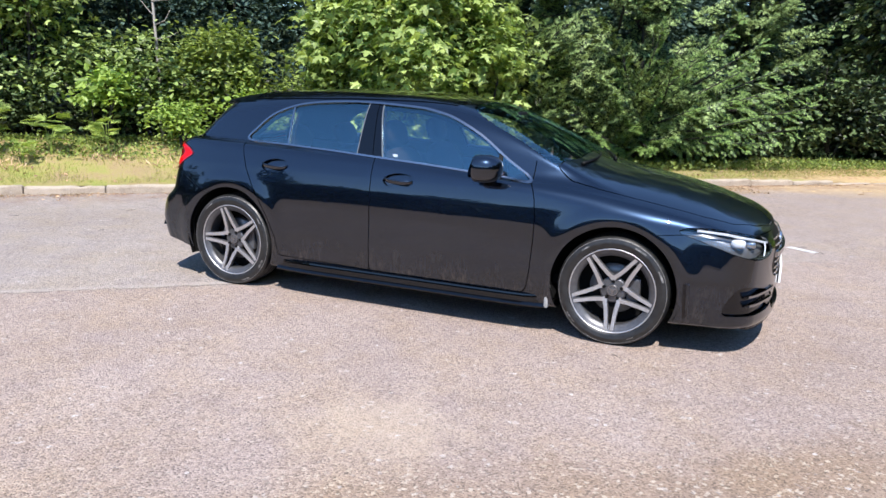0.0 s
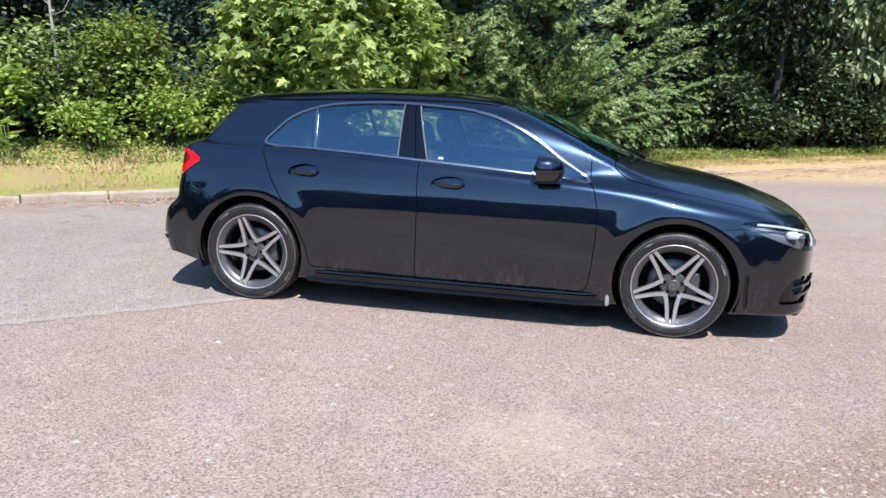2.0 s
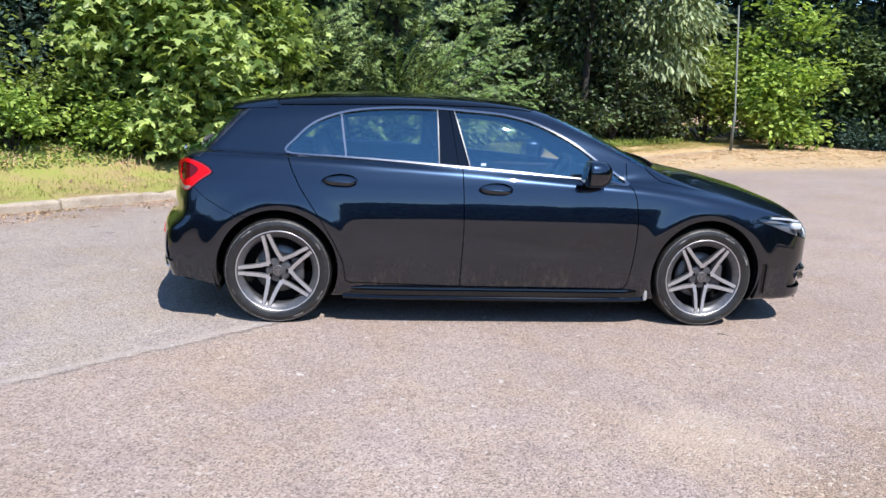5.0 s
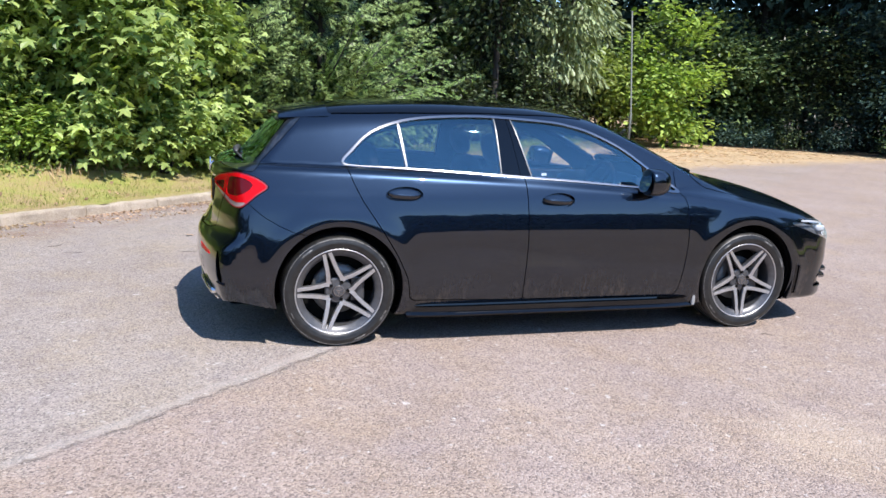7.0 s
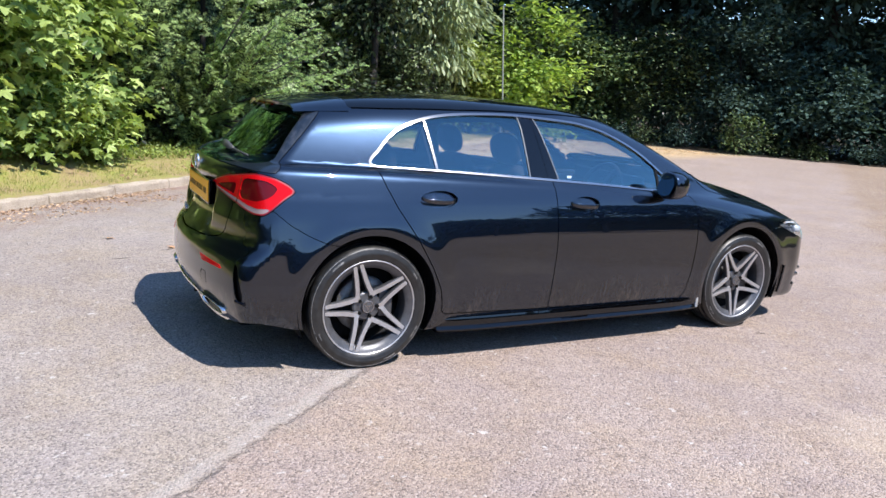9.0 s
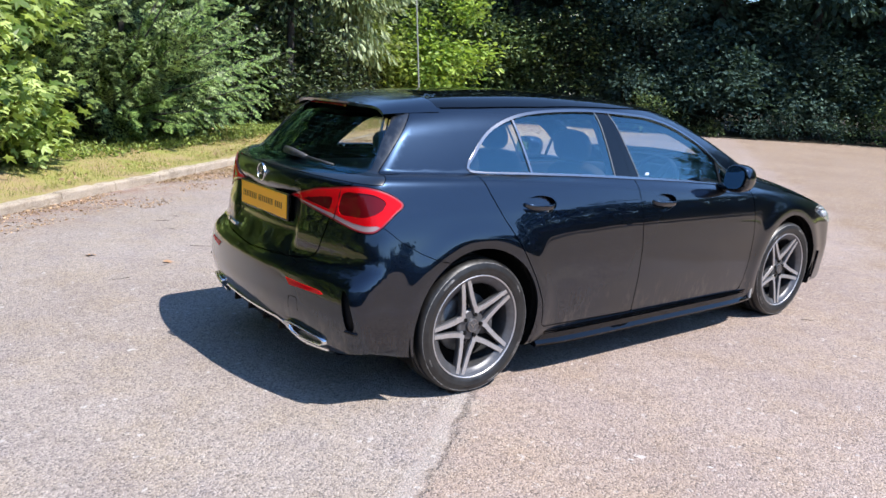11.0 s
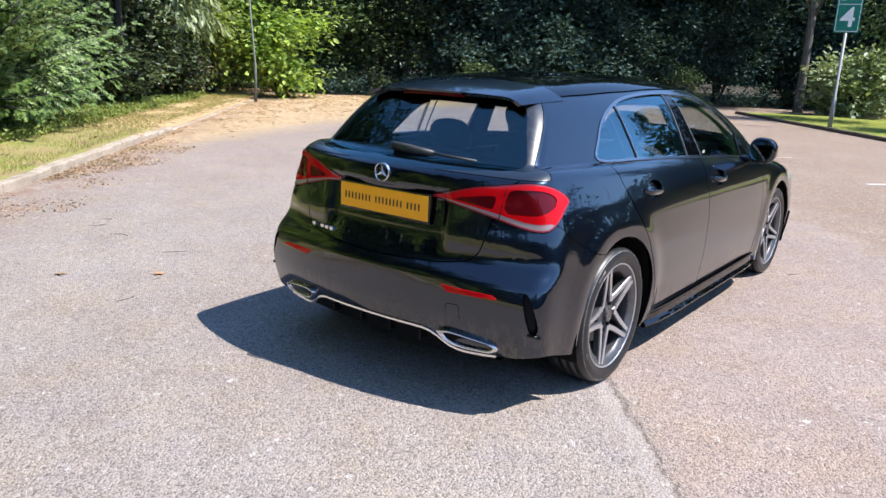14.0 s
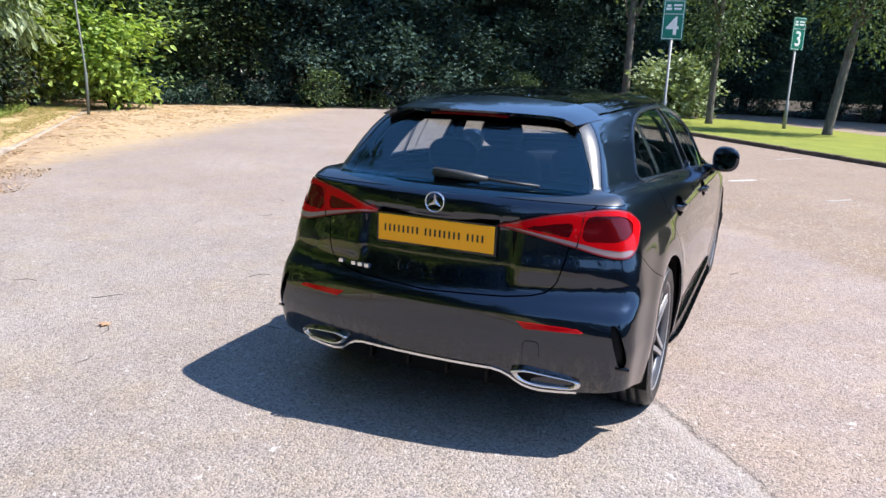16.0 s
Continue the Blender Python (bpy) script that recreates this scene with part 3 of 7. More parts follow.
sign((19.6, 2.25, 0.0), -84, "4", 2.71, 3.88, 0.64, "green car park sign with white numeral on post")
sign((24.2, -1.24, 0.0), -38, "3", 2.68, 3.76, 0.64, "green car park sign seen at a slant on post")
post = thing("metal_post", "thin grey galvanised metal post beside the kerb", "post", (9.95, 15.85, 0.1))
part("pole", tube(bmesh.new(), [(0, 0, -0.2), (0, 0, 1.0), (0, 0, 1.02), (-0.22, 0.10, 4.0)], [0.042, 0.042, 0.026, 0.024], 10), WEATHERED, post, "", True)
# worn white paint on the tarmac
LINE = earth_material("worn_white_paint", (0.3, (0.40, 0.38, 0.36)), (0.6, (0.72, 0.71, 0.69)), scale=6.0, fine=120.0)
FADED = earth_material("faded_white_paint", (0.3, (0.32, 0.27, 0.24)), (0.6, (0.46, 0.41, 0.37)), scale=6.0, fine=120.0)
for x, y, a, n in ((2.55, 3.0, -37, 0.30), (7.95, -0.75, -40, 0.55), (12.5, -1.4, -37, 0.9), (6.6, -2.05, -40, 0.5), (10.2, 1.3, -40, 0.6)):
    ob = part("parking_line", box(bmesh.new(), (-n / 2, -0.045, -0.01), (n / 2, 0.045, 0.004)), LINE if x in (2.55, 7.95) else FADED)
    ob.matrix_basis = pose(x, y, 0, 0, 0, a)
    tagged(ob, "short worn white parking line on the tarmac", "marking", "parking lines", "structure")


def nets(field, lo, hi, h):
    """The zero surface of a field as a smooth mesh of quads."""
    ax = [np.arange(a, b + h, h) for a, b in zip(lo, hi)]
    g = np.stack(np.meshgrid(*ax, indexing="ij"), -1)
    v = field(g)
    s = v < 0
    n = np.array(v.shape) - 1
    acc, cnt = np.zeros((*n, 3)), np.zeros(n)
    for axis in range(3):
        other = [k for k in range(3) if k != axis]
        a = [slice(None)] * 3
        b = [slice(None)] * 3
        a[axis], b[axis] = slice(0, -1), slice(1, None)
        a, b = tuple(a), tuple(b)
        cross = s[a] != s[b]
        t = np.where(cross, v[a] / np.where(cross, v[a] - v[b], 1), 0)
        p = g[a] + t[..., None] * (g[b] - g[a])
        for i in (0, 1):
            for j in (0, 1):
                cut = [slice(None)] * 3
                cut[other[0]] = slice(i, i + n[other[0]])
                cut[other[1]] = slice(j, j + n[other[1]])
                cut = tuple(cut)
                acc += np.where(cross[cut][..., None], p[cut], 0)
                cnt += cross[cut]
    used = cnt > 0
    index = np.full(n, -1)
    index[used] = np.arange(used.sum())
    verts = acc[used] / cnt[used][:, None]
    faces = []
    for axis in range(3):
        o1, o2 = [(1, 2), (2, 0), (0, 1)][axis]
        a = [slice(None)] * 3
        b = [slice(None)] * 3
        a[axis], b[axis] = slice(0, -1), slice(1, None)
        cross = s[tuple(a)] != s[tuple(b)]
        at = np.argwhere(cross)
        at = at[(at[:, o1] > 0) & (at[:, o2] > 0) & (at[:, o1] < n[o1]) & (at[:, o2] < n[o2])]
        e1, e2 = np.eye(3, dtype=int)[o1], np.eye(3, dtype=int)[o2]
        q = np.stack([index[tuple((at - d).T)] for d in (e1 + e2, e2, 0 * e1, e1)], 1)
        flip = ~s[tuple(at.T)]
        q[flip] = q[flip][:, ::-1]
        faces.append(q)
    for _ in range(5):
        grad = slope(verts)
        verts = verts - (field(verts) * 0.9)[:, None] * grad
    return verts, np.concatenate(faces)


def outline(points, steps=8, sharp=False):
    """A closed line through places, rounded unless sharp, as an array of (a, b)."""
    p = np.array(points, float)
    if sharp:
        return p
    out = []
    for n in range(len(p)):
        a, b, c, d = p[n - 1], p[n], p[(n + 1) % len(p)], p[(n + 2) % len(p)]
        for k in range(steps):
            t = k / steps
            out.append(0.5 * (2 * b + (c - a) * t + (2 * a - 5 * b + 4 * c - d) * t * t + (3 * b - a - 3 * c + d) * t**3))
    return np.array(out)


def within(q, poly):
    """How far places q lie outside a closed line; below zero inside."""
    best, inside = np.full(len(q), 1e9), np.zeros(len(q), bool)
    for a, b in zip(poly, np.roll(poly, -1, 0)):
        d = b - a
        t = np.clip(((q - a) @ d) / max(d @ d, 1e-12), 0, 1)
        best = np.minimum(best, ((q - a - t[:, None] * d) ** 2).sum(1))
        hit = (a[1] > q[:, 1]) != (b[1] > q[:, 1])
        inside ^= hit & (q[:, 0] < a[0] + (q[:, 1] - a[1]) * d[0] / (d[1] if abs(d[1]) > 1e-12 else 1e-12))
    return np.where(inside, -1, 1) * np.sqrt(best)


class Shell:
    """A skin that is cut along lines into named panels."""

    def __init__(self, verts, faces):
        self.v, self.f, self.tag = [tuple(p) for p in verts], [tuple(q) for q in faces.tolist()], ["body"] * len(faces)

    def cut(self, field, tags, inside, where=None):
        pos = np.array(self.v)
        pick = [n for n, t in enumerate(self.tag) if t in tags]
        if where is not None and pick:
            mid = np.array([pos[list(self.f[n])].mean(0) for n in pick])
            pick = [n for n, ok in zip(pick, where(mid)) if ok]
        if not pick:
            return
        need = np.unique(np.concatenate([self.f[n] for n in pick]))
        val = np.ones(len(pos))
        val[need] = field(pos[need])
        val[np.abs(val) < 2e-5] = 2e-5
        made, far = {}, val < 0
        for n in pick:
            face = self.f[n]
            signs = far[list(face)]
            if signs.all():
                self.tag[n] = inside
            elif signs.any():
                keep, drop = [], []
                for a, b in zip(face, face[1:] + face[:1]):
                    (drop if far[a] else keep).append(a)
                    if far[a] != far[b]:
                        key = (min(a, b), max(a, b))
                        if key not in made:
                            t = val[a] / (val[a] - val[b])
                            made[key] = len(self.v)
                            self.v.append(tuple(pos[a] + t * (pos[b] - pos[a])))
                        keep.append(made[key]), drop.append(made[key])
                self.f[n] = tuple(keep)
                self.f.append(tuple(drop))
                self.tag.append(inside)

    def seam(self, field, tags, inside, gap=0.0028, where=None):
        self.cut(lambda p: field(p) - gap, tags, "gap", where)
        self.cut(lambda p: field(p) + gap, {"gap"}, inside, where)
        self.tag = ["lost" if t == "gap" else t for t in self.tag]

    def take(self, name, tags, mat, parent, label="", test=None, lift=0.0, rim=0.012):
        """Makes a panel of the faces with these tags, with its edges turned in."""
        pos = np.array(self.v)
        faces = [f for f, t in zip(self.f, self.tag) if t in tags and (test is None or test(pos[list(f)].mean(0)))]
        if not faces:
            return None
        ids = sorted({i for f in faces for i in f})
        to = {i: k for k, i in enumerate(ids)}
        nor = slope(pos[ids])
        verts = pos[ids] + lift * nor
        out = [tuple(to[i] for i in f) for f in faces]
        if rim:
            edges = {}
            for f in out:
                for a, b in zip(f, f[1:] + f[:1]):
                    edges[(a, b)] = 1
            more_v, more_n, base = [], [], len(verts)
            for a, b in [e for e in edges if (e[1], e[0]) not in edges]:
                side = np.cross(verts[b] - verts[a], (nor[a] + nor[b]) / 2)
                side /= max(np.linalg.norm(side), 1e-9)
                k = base + len(more_v)
                more_v += [verts[a], verts[b], verts[b] - rim * nor[b], verts[a] - rim * nor[a]]
                more_n += [side] * 4
                out.append((k + 1, k, k + 3, k + 2))
            if more_v:
                verts, nor = np.concatenate([verts, more_v]), np.concatenate([nor, more_n])
        me = bpy.data.meshes.new(name)
        me.from_pydata(verts.tolist(), [], out)
        me.polygons.foreach_set("use_smooth", [True] * len(me.polygons))
        me.materials.append(mat)
        me.normals_split_custom_set_from_vertices(nor.tolist())
        ob = new(name, me)
        ob.parent = parent
        return tagged(ob, label)


def lathe(bm, profile, sides=48):
    """Turns (y, r) pairs about the y axis."""
    rings = [[bm.verts.new((r * math.sin(a), y, r * math.cos(a))) for a in [math.tau * k / sides for k in range(sides)]] for y, r in profile]
    for a, b in zip(rings, rings[1:]):
        for k in range(sides):
            bm.faces.new((a[k], b[k], b[(k + 1) % sides], a[(k + 1) % sides]))
    return bm


def side_xz(p):
    return p[:, [0, 2]]


def rear_yz(p):
    return np.stack([np.abs(p[:, 1]), p[:, 2]], 1)


def corner_tz(p):
    return np.stack([0.6 * np.abs(p[:, 1]) + 0.8 * (p[:, 0] + 2.0), p[:, 2]], 1)


def nose_tz(p):
    return np.stack([p[:, 0] - 0.75 * np.abs(p[:, 1]), p[:, 2]], 1)


car = thing("car", "clean black five-door hatchback parked on the tarmac", "car")
shell = Shell(*nets(form, (-2.3, -1.0, 0.1), (2.4, 1.0, 1.5), 0.0225))


def on_flank(m):
    """The outer side of the cabin or the body, away from roof, bonnet and screens."""
    w = np.where(m[:, 2] > belt_of(m[:, 0]), glass_width(m[:, 0], m[:, 2]), half_width(m[:, 0], m[:, 2]))
    return np.abs(m[:, 1]) > w - 0.10


# wheel arches
for at in (-AXLE, AXLE):
    shell.cut(lambda p, at=at: np.hypot(p[:, 0] - at, p[:, 2] - 0.345) - 0.366, {"body"}, "lost", lambda m: np.abs(m[:, 1]) > 0.5)
# side windows: bright surround, panes, pillars
DLO = outline([(-1.325, 1.037), (-1.272, 1.135), (-1.16, 1.232), (-0.997, 1.296), (-0.814, 1.327), (-0.546, 1.343), (-0.34, 1.342), (-0.022, 1.326), (0.111, 1.306), (0.251, 1.269), (0.458, 1.174), (0.642, 1.05), (0.835, 0.915),
               (0.552, 0.934), (0.16, 0.964), (-0.225, 0.987), (-0.6, 1.007), (-0.967, 1.021)], 6)
shell.cut(lambda p: within(side_xz(p), DLO), {"body"}, "chrome", on_flank)
shell.cut(lambda p: within(side_xz(p), DLO) + 0.0125, {"chrome"}, "pane", on_flank)
shell.cut(lambda p: p[:, 0] + 0.978 + 0.14 * (p[:, 2] - 1.15) - 0.0065, {"pane"}, "quarter")
shell.cut(lambda p: -(p[:, 0] + 0.978 + 0.14 * (p[:, 2] - 1.15) + 0.0065), {"quarter"}, "divider")
def pillar_line(p):
    return np.maximum(-(p[:, 0] + 0.398 - 0.02 * (1.32 - p[:, 2])), p[:, 0] + 0.281 - 0.28 * (1.32 - p[:, 2]))


# narrow rim of the pillar, coloured paler for its edge highlight
shell.cut(pillar_line, {"pane"}, "pillar_edge")
shell.cut(lambda p: pillar_line(p) + 0.008, {"pillar_edge"}, "pillar")
shell.seam(lambda p: p[:, 0] + 0.318 - 0.16 * (1.32 - p[:, 2]), {"pillar"}, "pillar_half", 0.002)
shell.cut(lambda p: 0.590 - p[:, 0], {"pane"}, "front_quarter")
shell.cut(lambda p: p[:, 0] - 0.612, {"front_quarter"}, "mullion")
shell.cut(lambda p: p[:, 0] + 0.34, {"pane"}, "rear_pane")
# doors
FRONT_DOOR = outline([(0.826, 1.2), (0.826, 0.915), (0.850, 0.88), (0.868, 0.82), (0.880, 0.70), (0.880, 0.58), (0.868, 0.42), (0.852, 0.30), (0.832, 0.252), (0.78, 0.244), (-0.238, 0.252), (-0.236, 0.4), (-0.23, 0.6), (-0.236, 0.8), (-0.243, 0.99), (-0.243, 1.2)], sharp=True)
REAR_DOOR = outline([(-0.239, 1.2), (-0.239, 0.99), (-0.232, 0.8), (-0.226, 0.6), (-0.232, 0.4), (-0.234, 0.252), (-0.93, 0.268), (-0.955, 0.285), (-0.957, 0.33), (-0.972, 0.41), (-1.031, 0.535), (-1.119, 0.678), (-1.234, 0.848), (-1.285, 0.95), (-1.312, 1.02), (-1.312, 1.2)], sharp=True)
shell.seam(lambda p: within(side_xz(p), FRONT_DOOR), {"body"}, "front_door", where=lambda m: on_flank(m) & (m[:, 2] < 1.04))
shell.seam(lambda p: within(side_xz(p), REAR_DOOR), {"body"}, "rear_door", where=lambda m: on_flank(m) & (m[:, 2] < 1.06))
# recesses behind the door handles
for cx, cz in ((-0.040, 0.862), (-0.997, 0.888)):
    shell.cut(lambda p, cx=cx, cz=cz: (np.hypot((p[:, 0] - cx) / 0.112, (p[:, 2] - cz - 0.05 * (p[:, 0] - cx)) / 0.046) - 1) * 0.046, {"front_door", "rear_door"}, "recess")
# tail lamps
TAIL = outline([(0.118, 0.900), (0.243, 0.950), (0.345, 0.971), (0.473, 0.989), (0.575, 0.972), (0.658, 0.920), (0.622, 0.875), (0.556, 0.808), (0.50, 0.795), (0.441, 0.803), (0.346, 0.832), (0.159, 0.886)], 6)


def at_back(m):
    return (m[:, 0] < -1.6) & (m[:, 2] > 0.7)


shell.seam(lambda p: within(corner_tz(p), TAIL), {"body"}, "lens", 0.002, at_back)
shell.cut(lambda p: -(within(corner_tz(p), TAIL) + 0.0085), {"lens"}, "lens_rim")
shell.cut(lambda p: p[:, 2] - np.interp(corner_tz(p)[:, 0], [0.10, 0.159, 0.346, 0.441, 0.50, 0.556, 0.585, 0.62], [0.897, 0.898, 0.857, 0.832, 0.826, 0.832, 0.815, 0.79]), {"lens"}, "clear")
CORE = outline([(0.392, 0.948), (0.45, 0.961), (0.53, 0.957), (0.582, 0.928), (0.566, 0.892), (0.50, 0.862), (0.43, 0.858), (0.376, 0.866)], 6)
WEDGE = outline([(0.19, 0.906), (0.335, 0.929), (0.346, 0.928), (0.340, 0.874), (0.325, 0.872), (0.19, 0.9000)], sharp=True)
shell.cut(lambda p: np.minimum(within(corner_tz(p), CORE), within(corner_tz(p), WEDGE)), {"lens"}, "smoke")
shell.cut(lambda p: np.maximum(np.abs(p[:, 2] - 0.910 - 0.10 * (corner_tz(p)[:, 0] - 0.44)) - 0.0055, corner_tz(p)[:, 0] - 0.49), {"smoke"}, "lens", lambda m: corner_tz(m)[:, 0] > 0.36)
# rear screen and tailgate
SCREEN = outline([(0.0, 1.318), (0.30, 1.312), (0.40, 1.300), (0.468, 1.262), (0.522, 1.17), (0.578, 1.07), (0.582, 1.040), (0.55, 1.026), (0.30, 1.010), (0.0, 1.005), (-0.1, 1.005), (-0.1, 1.318)], 5)
shell.cut(lambda p: within(rear_yz(p), SCREEN), {"body"}, "rear_screen", lambda m: (m[:, 0] < -1.52) & (np.abs(m[:, 1]) < 0.66))
shell.seam(lambda p: np.maximum(0.730 * (p[:, 0] + 1.60) - 0.683 * (p[:, 2] - 1.25), 1.012 - 0.02 * np.abs(p[:, 1]) - p[:, 2]), {"body"}, "ears", 0.0015, lambda m: m[:, 0] < -1.45)
GATE = outline([(-0.3, 1.2), (0.66, 1.2), (0.648, 1.03), (0.63, 0.995), (0.59, 0.96), (0.553, 0.90), (0.548, 0.833), (0.538, 0.764), (0.518, 0.690), (0.485, 0.652), (0.42, 0.635), (0.33, 0.625), (0.0, 0.612), (-0.3, 0.62)], sharp=True)
shell.seam(lambda p: within(rear_yz(p), GATE), {"body"}, "gate", where=lambda m: (m[:, 0] < -1.7) & (m[:, 2] < 1.05))
# bumpers
def rear_bumper_line(p):
    """Above zero over the rear bumper's upper edge, which climbs from the arch to the lamp."""
    x = p[:, 0]
    return p[:, 2] - np.interp(x, [-2.05, -1.90, -1.86, -1.79, -1.70, -1.61, -1.2], [0.83, 0.83, 0.822, 0.763, 0.71, 0.672, 0.60])


shell.seam(rear_bumper_line, {"body"}, "rear_bumper", 0.002, lambda m: (m[:, 0] < -1.55))
shell.seam(lambda p: p[:, 2] - np.interp(p[:, 0], [1.4, 1.62, 1.72, 1.8, 2.3], [0.66, 0.69, 0.70, 0.70, 0.70]), {"body"}, "front_bumper", 0.002, lambda m: m[:, 0] > 1.58)
DIFFUSER = outline([(-0.2, 0.326), (0.29, 0.326), (0.345, 0.314), (0.385, 0.288), (0.43, 0.252), (0.49, 0.238), (0.64, 0.25), (0.65, 0.10), (-0.2, 0.10)], sharp=True)
shell.cut(lambda p: within(rear_yz(p), DIFFUSER), {"rear_bumper", "body"}, "diffuser", lambda m: m[:, 0] < -1.6)
VENT = outline([(0.422, 0.556), (0.441, 0.550), (0.462, 0.487), (0.481, 0.417), (0.477, 0.385), (0.452, 0.388), (0.430, 0.448), (0.419, 0.514)], 5)
shell.cut(lambda p: within(corner_tz(p), VENT), {"rear_bumper"}, "vent", lambda m: m[:, 0] < -1.6)
INTAKE = outline([(1.46, 0.42), (1.70, 0.405), (1.86, 0.36), (1.90, 0.30), (1.80, 0.262), (1.50, 0.255), (1.36, 0.275)], 5)
shell.cut(lambda p: within(nose_tz(p), INTAKE), {"front_bumper"}, "intake", lambda m: (m[:, 0] > 1.7) & (np.abs(m[:, 1]) > 0.3))
MOUTH = outline([(-0.2, 0.36), (0.42, 0.36), (0.46, 0.30), (0.40, 0.24), (-0.2, 0.24)], sharp=True)
shell.cut(lambda p: within(rear_yz(p), MOUTH), {"front_bumper"}, "intake", lambda m: m[:, 0] > 2.0)
# headlamps
HEAD = outline([(1.075, 0.716), (1.16, 0.742), (1.36, 0.735), (1.62, 0.70), (1.76, 0.672), (1.80, 0.61), (1.70, 0.578), (1.55, 0.582), (1.36, 0.625), (1.2, 0.675)], 6)
shell.seam(lambda p: within(nose_tz(p), HEAD), {"body", "front_bumper"}, "headlamp", 0.002, lambda m: (m[:, 0] > 1.5) & (np.abs(m[:, 1]) > 0.35) & (m[:, 2] < 0.85))
# grille
GRILLE = outline([(-0.2, 0.70), (0.30, 0.70), (0.42, 0.66), (0.50, 0.55), (0.46, 0.46), (0.3, 0.43), (-0.2, 0.43)], 5)
shell.cut(lambda p: within(rear_yz(p), GRILLE), {"body", "front_bumper"}, "grille", lambda m: m[:, 0] > 1.95)
# bonnet
BONNET = outline([(1.02, -0.4), (1.02, 0.4), (0.98, 0.60), (0.965, 0.70), (1.06, 0.735), (1.25, 0.74), (1.6, 0.725), (1.82, 0.70), (1.98, 0.64), (2.10, 0.50), (2.17, 0.30), (2.19, 0.0), (2.17, -0.30)], sharp=True)
shell.seam(lambda p: within(np.stack([p[:, 0], np.abs(p[:, 1])], 1), BONNET), {"body"}, "bonnet", where=lambda m: (m[:, 0] > 0.9) & (m[:, 2] > 0.66))
# windscreen
def windscreen(p):
    x, y, z = p[:, 0], np.abs(p[:, 1]), p[:, 2]
    edge = y - (0.735 - 0.50 * (z - 0.97))
    return np.maximum(np.maximum(edge, z - (1.372 - 0.06 * y * y)), 1.005 - z + 0.10 * (0.75 - y) * 0)


shell.cut(windscreen, {"body"}, "windscreen", lambda m: (m[:, 0] > 0.1) & (m[:, 0] < 1.25) & (slope(m)[:, 2] > 0.3) & (form(m) < 0.01) & (m[:, 2] > 0.99) & (m[:, 2] < 1.39) & (np.abs(m[:, 1]) < 0.78) & (slope(m)[:, 0] > 0.25))
# roof, sills, floor
ROOF = outline([(0.30, -0.6), (0.30, 0.40), (0.22, 0.515), (-0.2, 0.545), (-0.8, 0.535), (-1.2, 0.505), (-1.40, 0.48), (-1.40, -0.6)], sharp=True)
shell.seam(lambda p: within(np.stack([p[:, 0], np.abs(p[:, 1])], 1), ROOF), {"body"}, "roof", 0.002, lambda m: m[:, 2] > 1.27)
shell.cut(lambda p: p[:, 2] - 0.182, {"body", "front_bumper", "rear_bumper"}, "floor")
shell.cut(lambda p: p[:, 2] - np.interp(corner_tz(p)[:, 0], [0.30, 0.36, 0.42, 0.47, 0.545, 0.66, 0.75], [0.245, 0.257, 0.263, 0.278, 0.282, 0.252, 0.235]), {"body", "rear_bumper", "floor", "diffuser"}, "undercut", lambda m: (m[:, 0] < -1.62) & (np.abs(m[:, 1]) > 0.60))

# panels
NEAR, AWAY = (lambda c: c[1] < 0), (lambda c: c[1] > 0)
shell.take("body", {"body"}, PAINT, car, "gloss black painted bodyshell")
for test in (NEAR, AWAY):
    door = shell.take("front_door", {"front_door"}, PAINT, car, "", test)
    shell.take("window", {"pane", "front_quarter"}, GLASS, door, "", test, -0.006, 0).visible_shadow = False
    door = shell.take("rear_door", {"rear_door"}, PAINT, car, "", test)
    shell.take("window", {"rear_pane"}, DARK_GLASS, door, "", test, -0.006, 0).visible_shadow = False
    shell.take("quarter_window", {"quarter"}, DARK_GLASS, car, "", test, -0.006, 0).visible_shadow = False
    shell.take("window_surround", {"chrome"}, SATIN, car, "satin chrome window trim", test, 0.004, 0.012)
    shell.take("window_divider", {"divider"}, SATIN, car, "", test, 0.001, 0.012)
    shell.take("door_pillar", {"pillar"}, GLOSS, car, "gloss black pillar cover", test, -0.003, 0.01)
    shell.take("door_pillar", {"pillar_half"}, GLOSS, car, "gloss black pillar cover", test, -0.001, 0.01)
    shell.take("pillar_edge", {"pillar_edge"}, SEAL, car, "", test, -0.002, 0.01)
    shell.take("window_post", {"mullion"}, PLASTIC, car, "", test, -0.002, 0.01)
    lamp = shell.take("tail_lamp", {"lens"}, RED, car, "glossy red tail lamp", test, 0.004)
    shell.take("lens_rim", {"lens_rim"}, RIM_RED, lamp, "", test, 0.004, 0.006)
    shell.take("smoked_lens", {"smoke"}, DARK_RED, lamp, "", test, 0.0, 0.004)
    shell.take("reversing_lens", {"clear"}, CLEAR, lamp, "pale clear lens", test, 0.003, 0.006)
    lamp = shell.take("headlamp", {"headlamp"}, LAMP_GLASS, car, "clear headlamp with silver reflectors", test, 0.002, 0)
    shell.take("lamp_bowl", {"headlamp"}, BOWL, lamp, "", test, -0.05, 0)
shell.take("rear_window", {"rear_screen"}, SCREEN_GLASS, car, "", None, -0.004, 0).visible_shadow = False
shell.take("window_surround", {"ears"}, SMEARED, car, "gloss black rear window edge with pale polish smears")
shell.take("tailgate", {"gate"}, PAINT, car)
shell.take("rear_bumper", {"rear_bumper"}, PAINT, car)
shell.take("front_bumper", {"front_bumper"}, PAINT, car)
shell.take("bonnet", {"bonnet"}, PAINT, car)
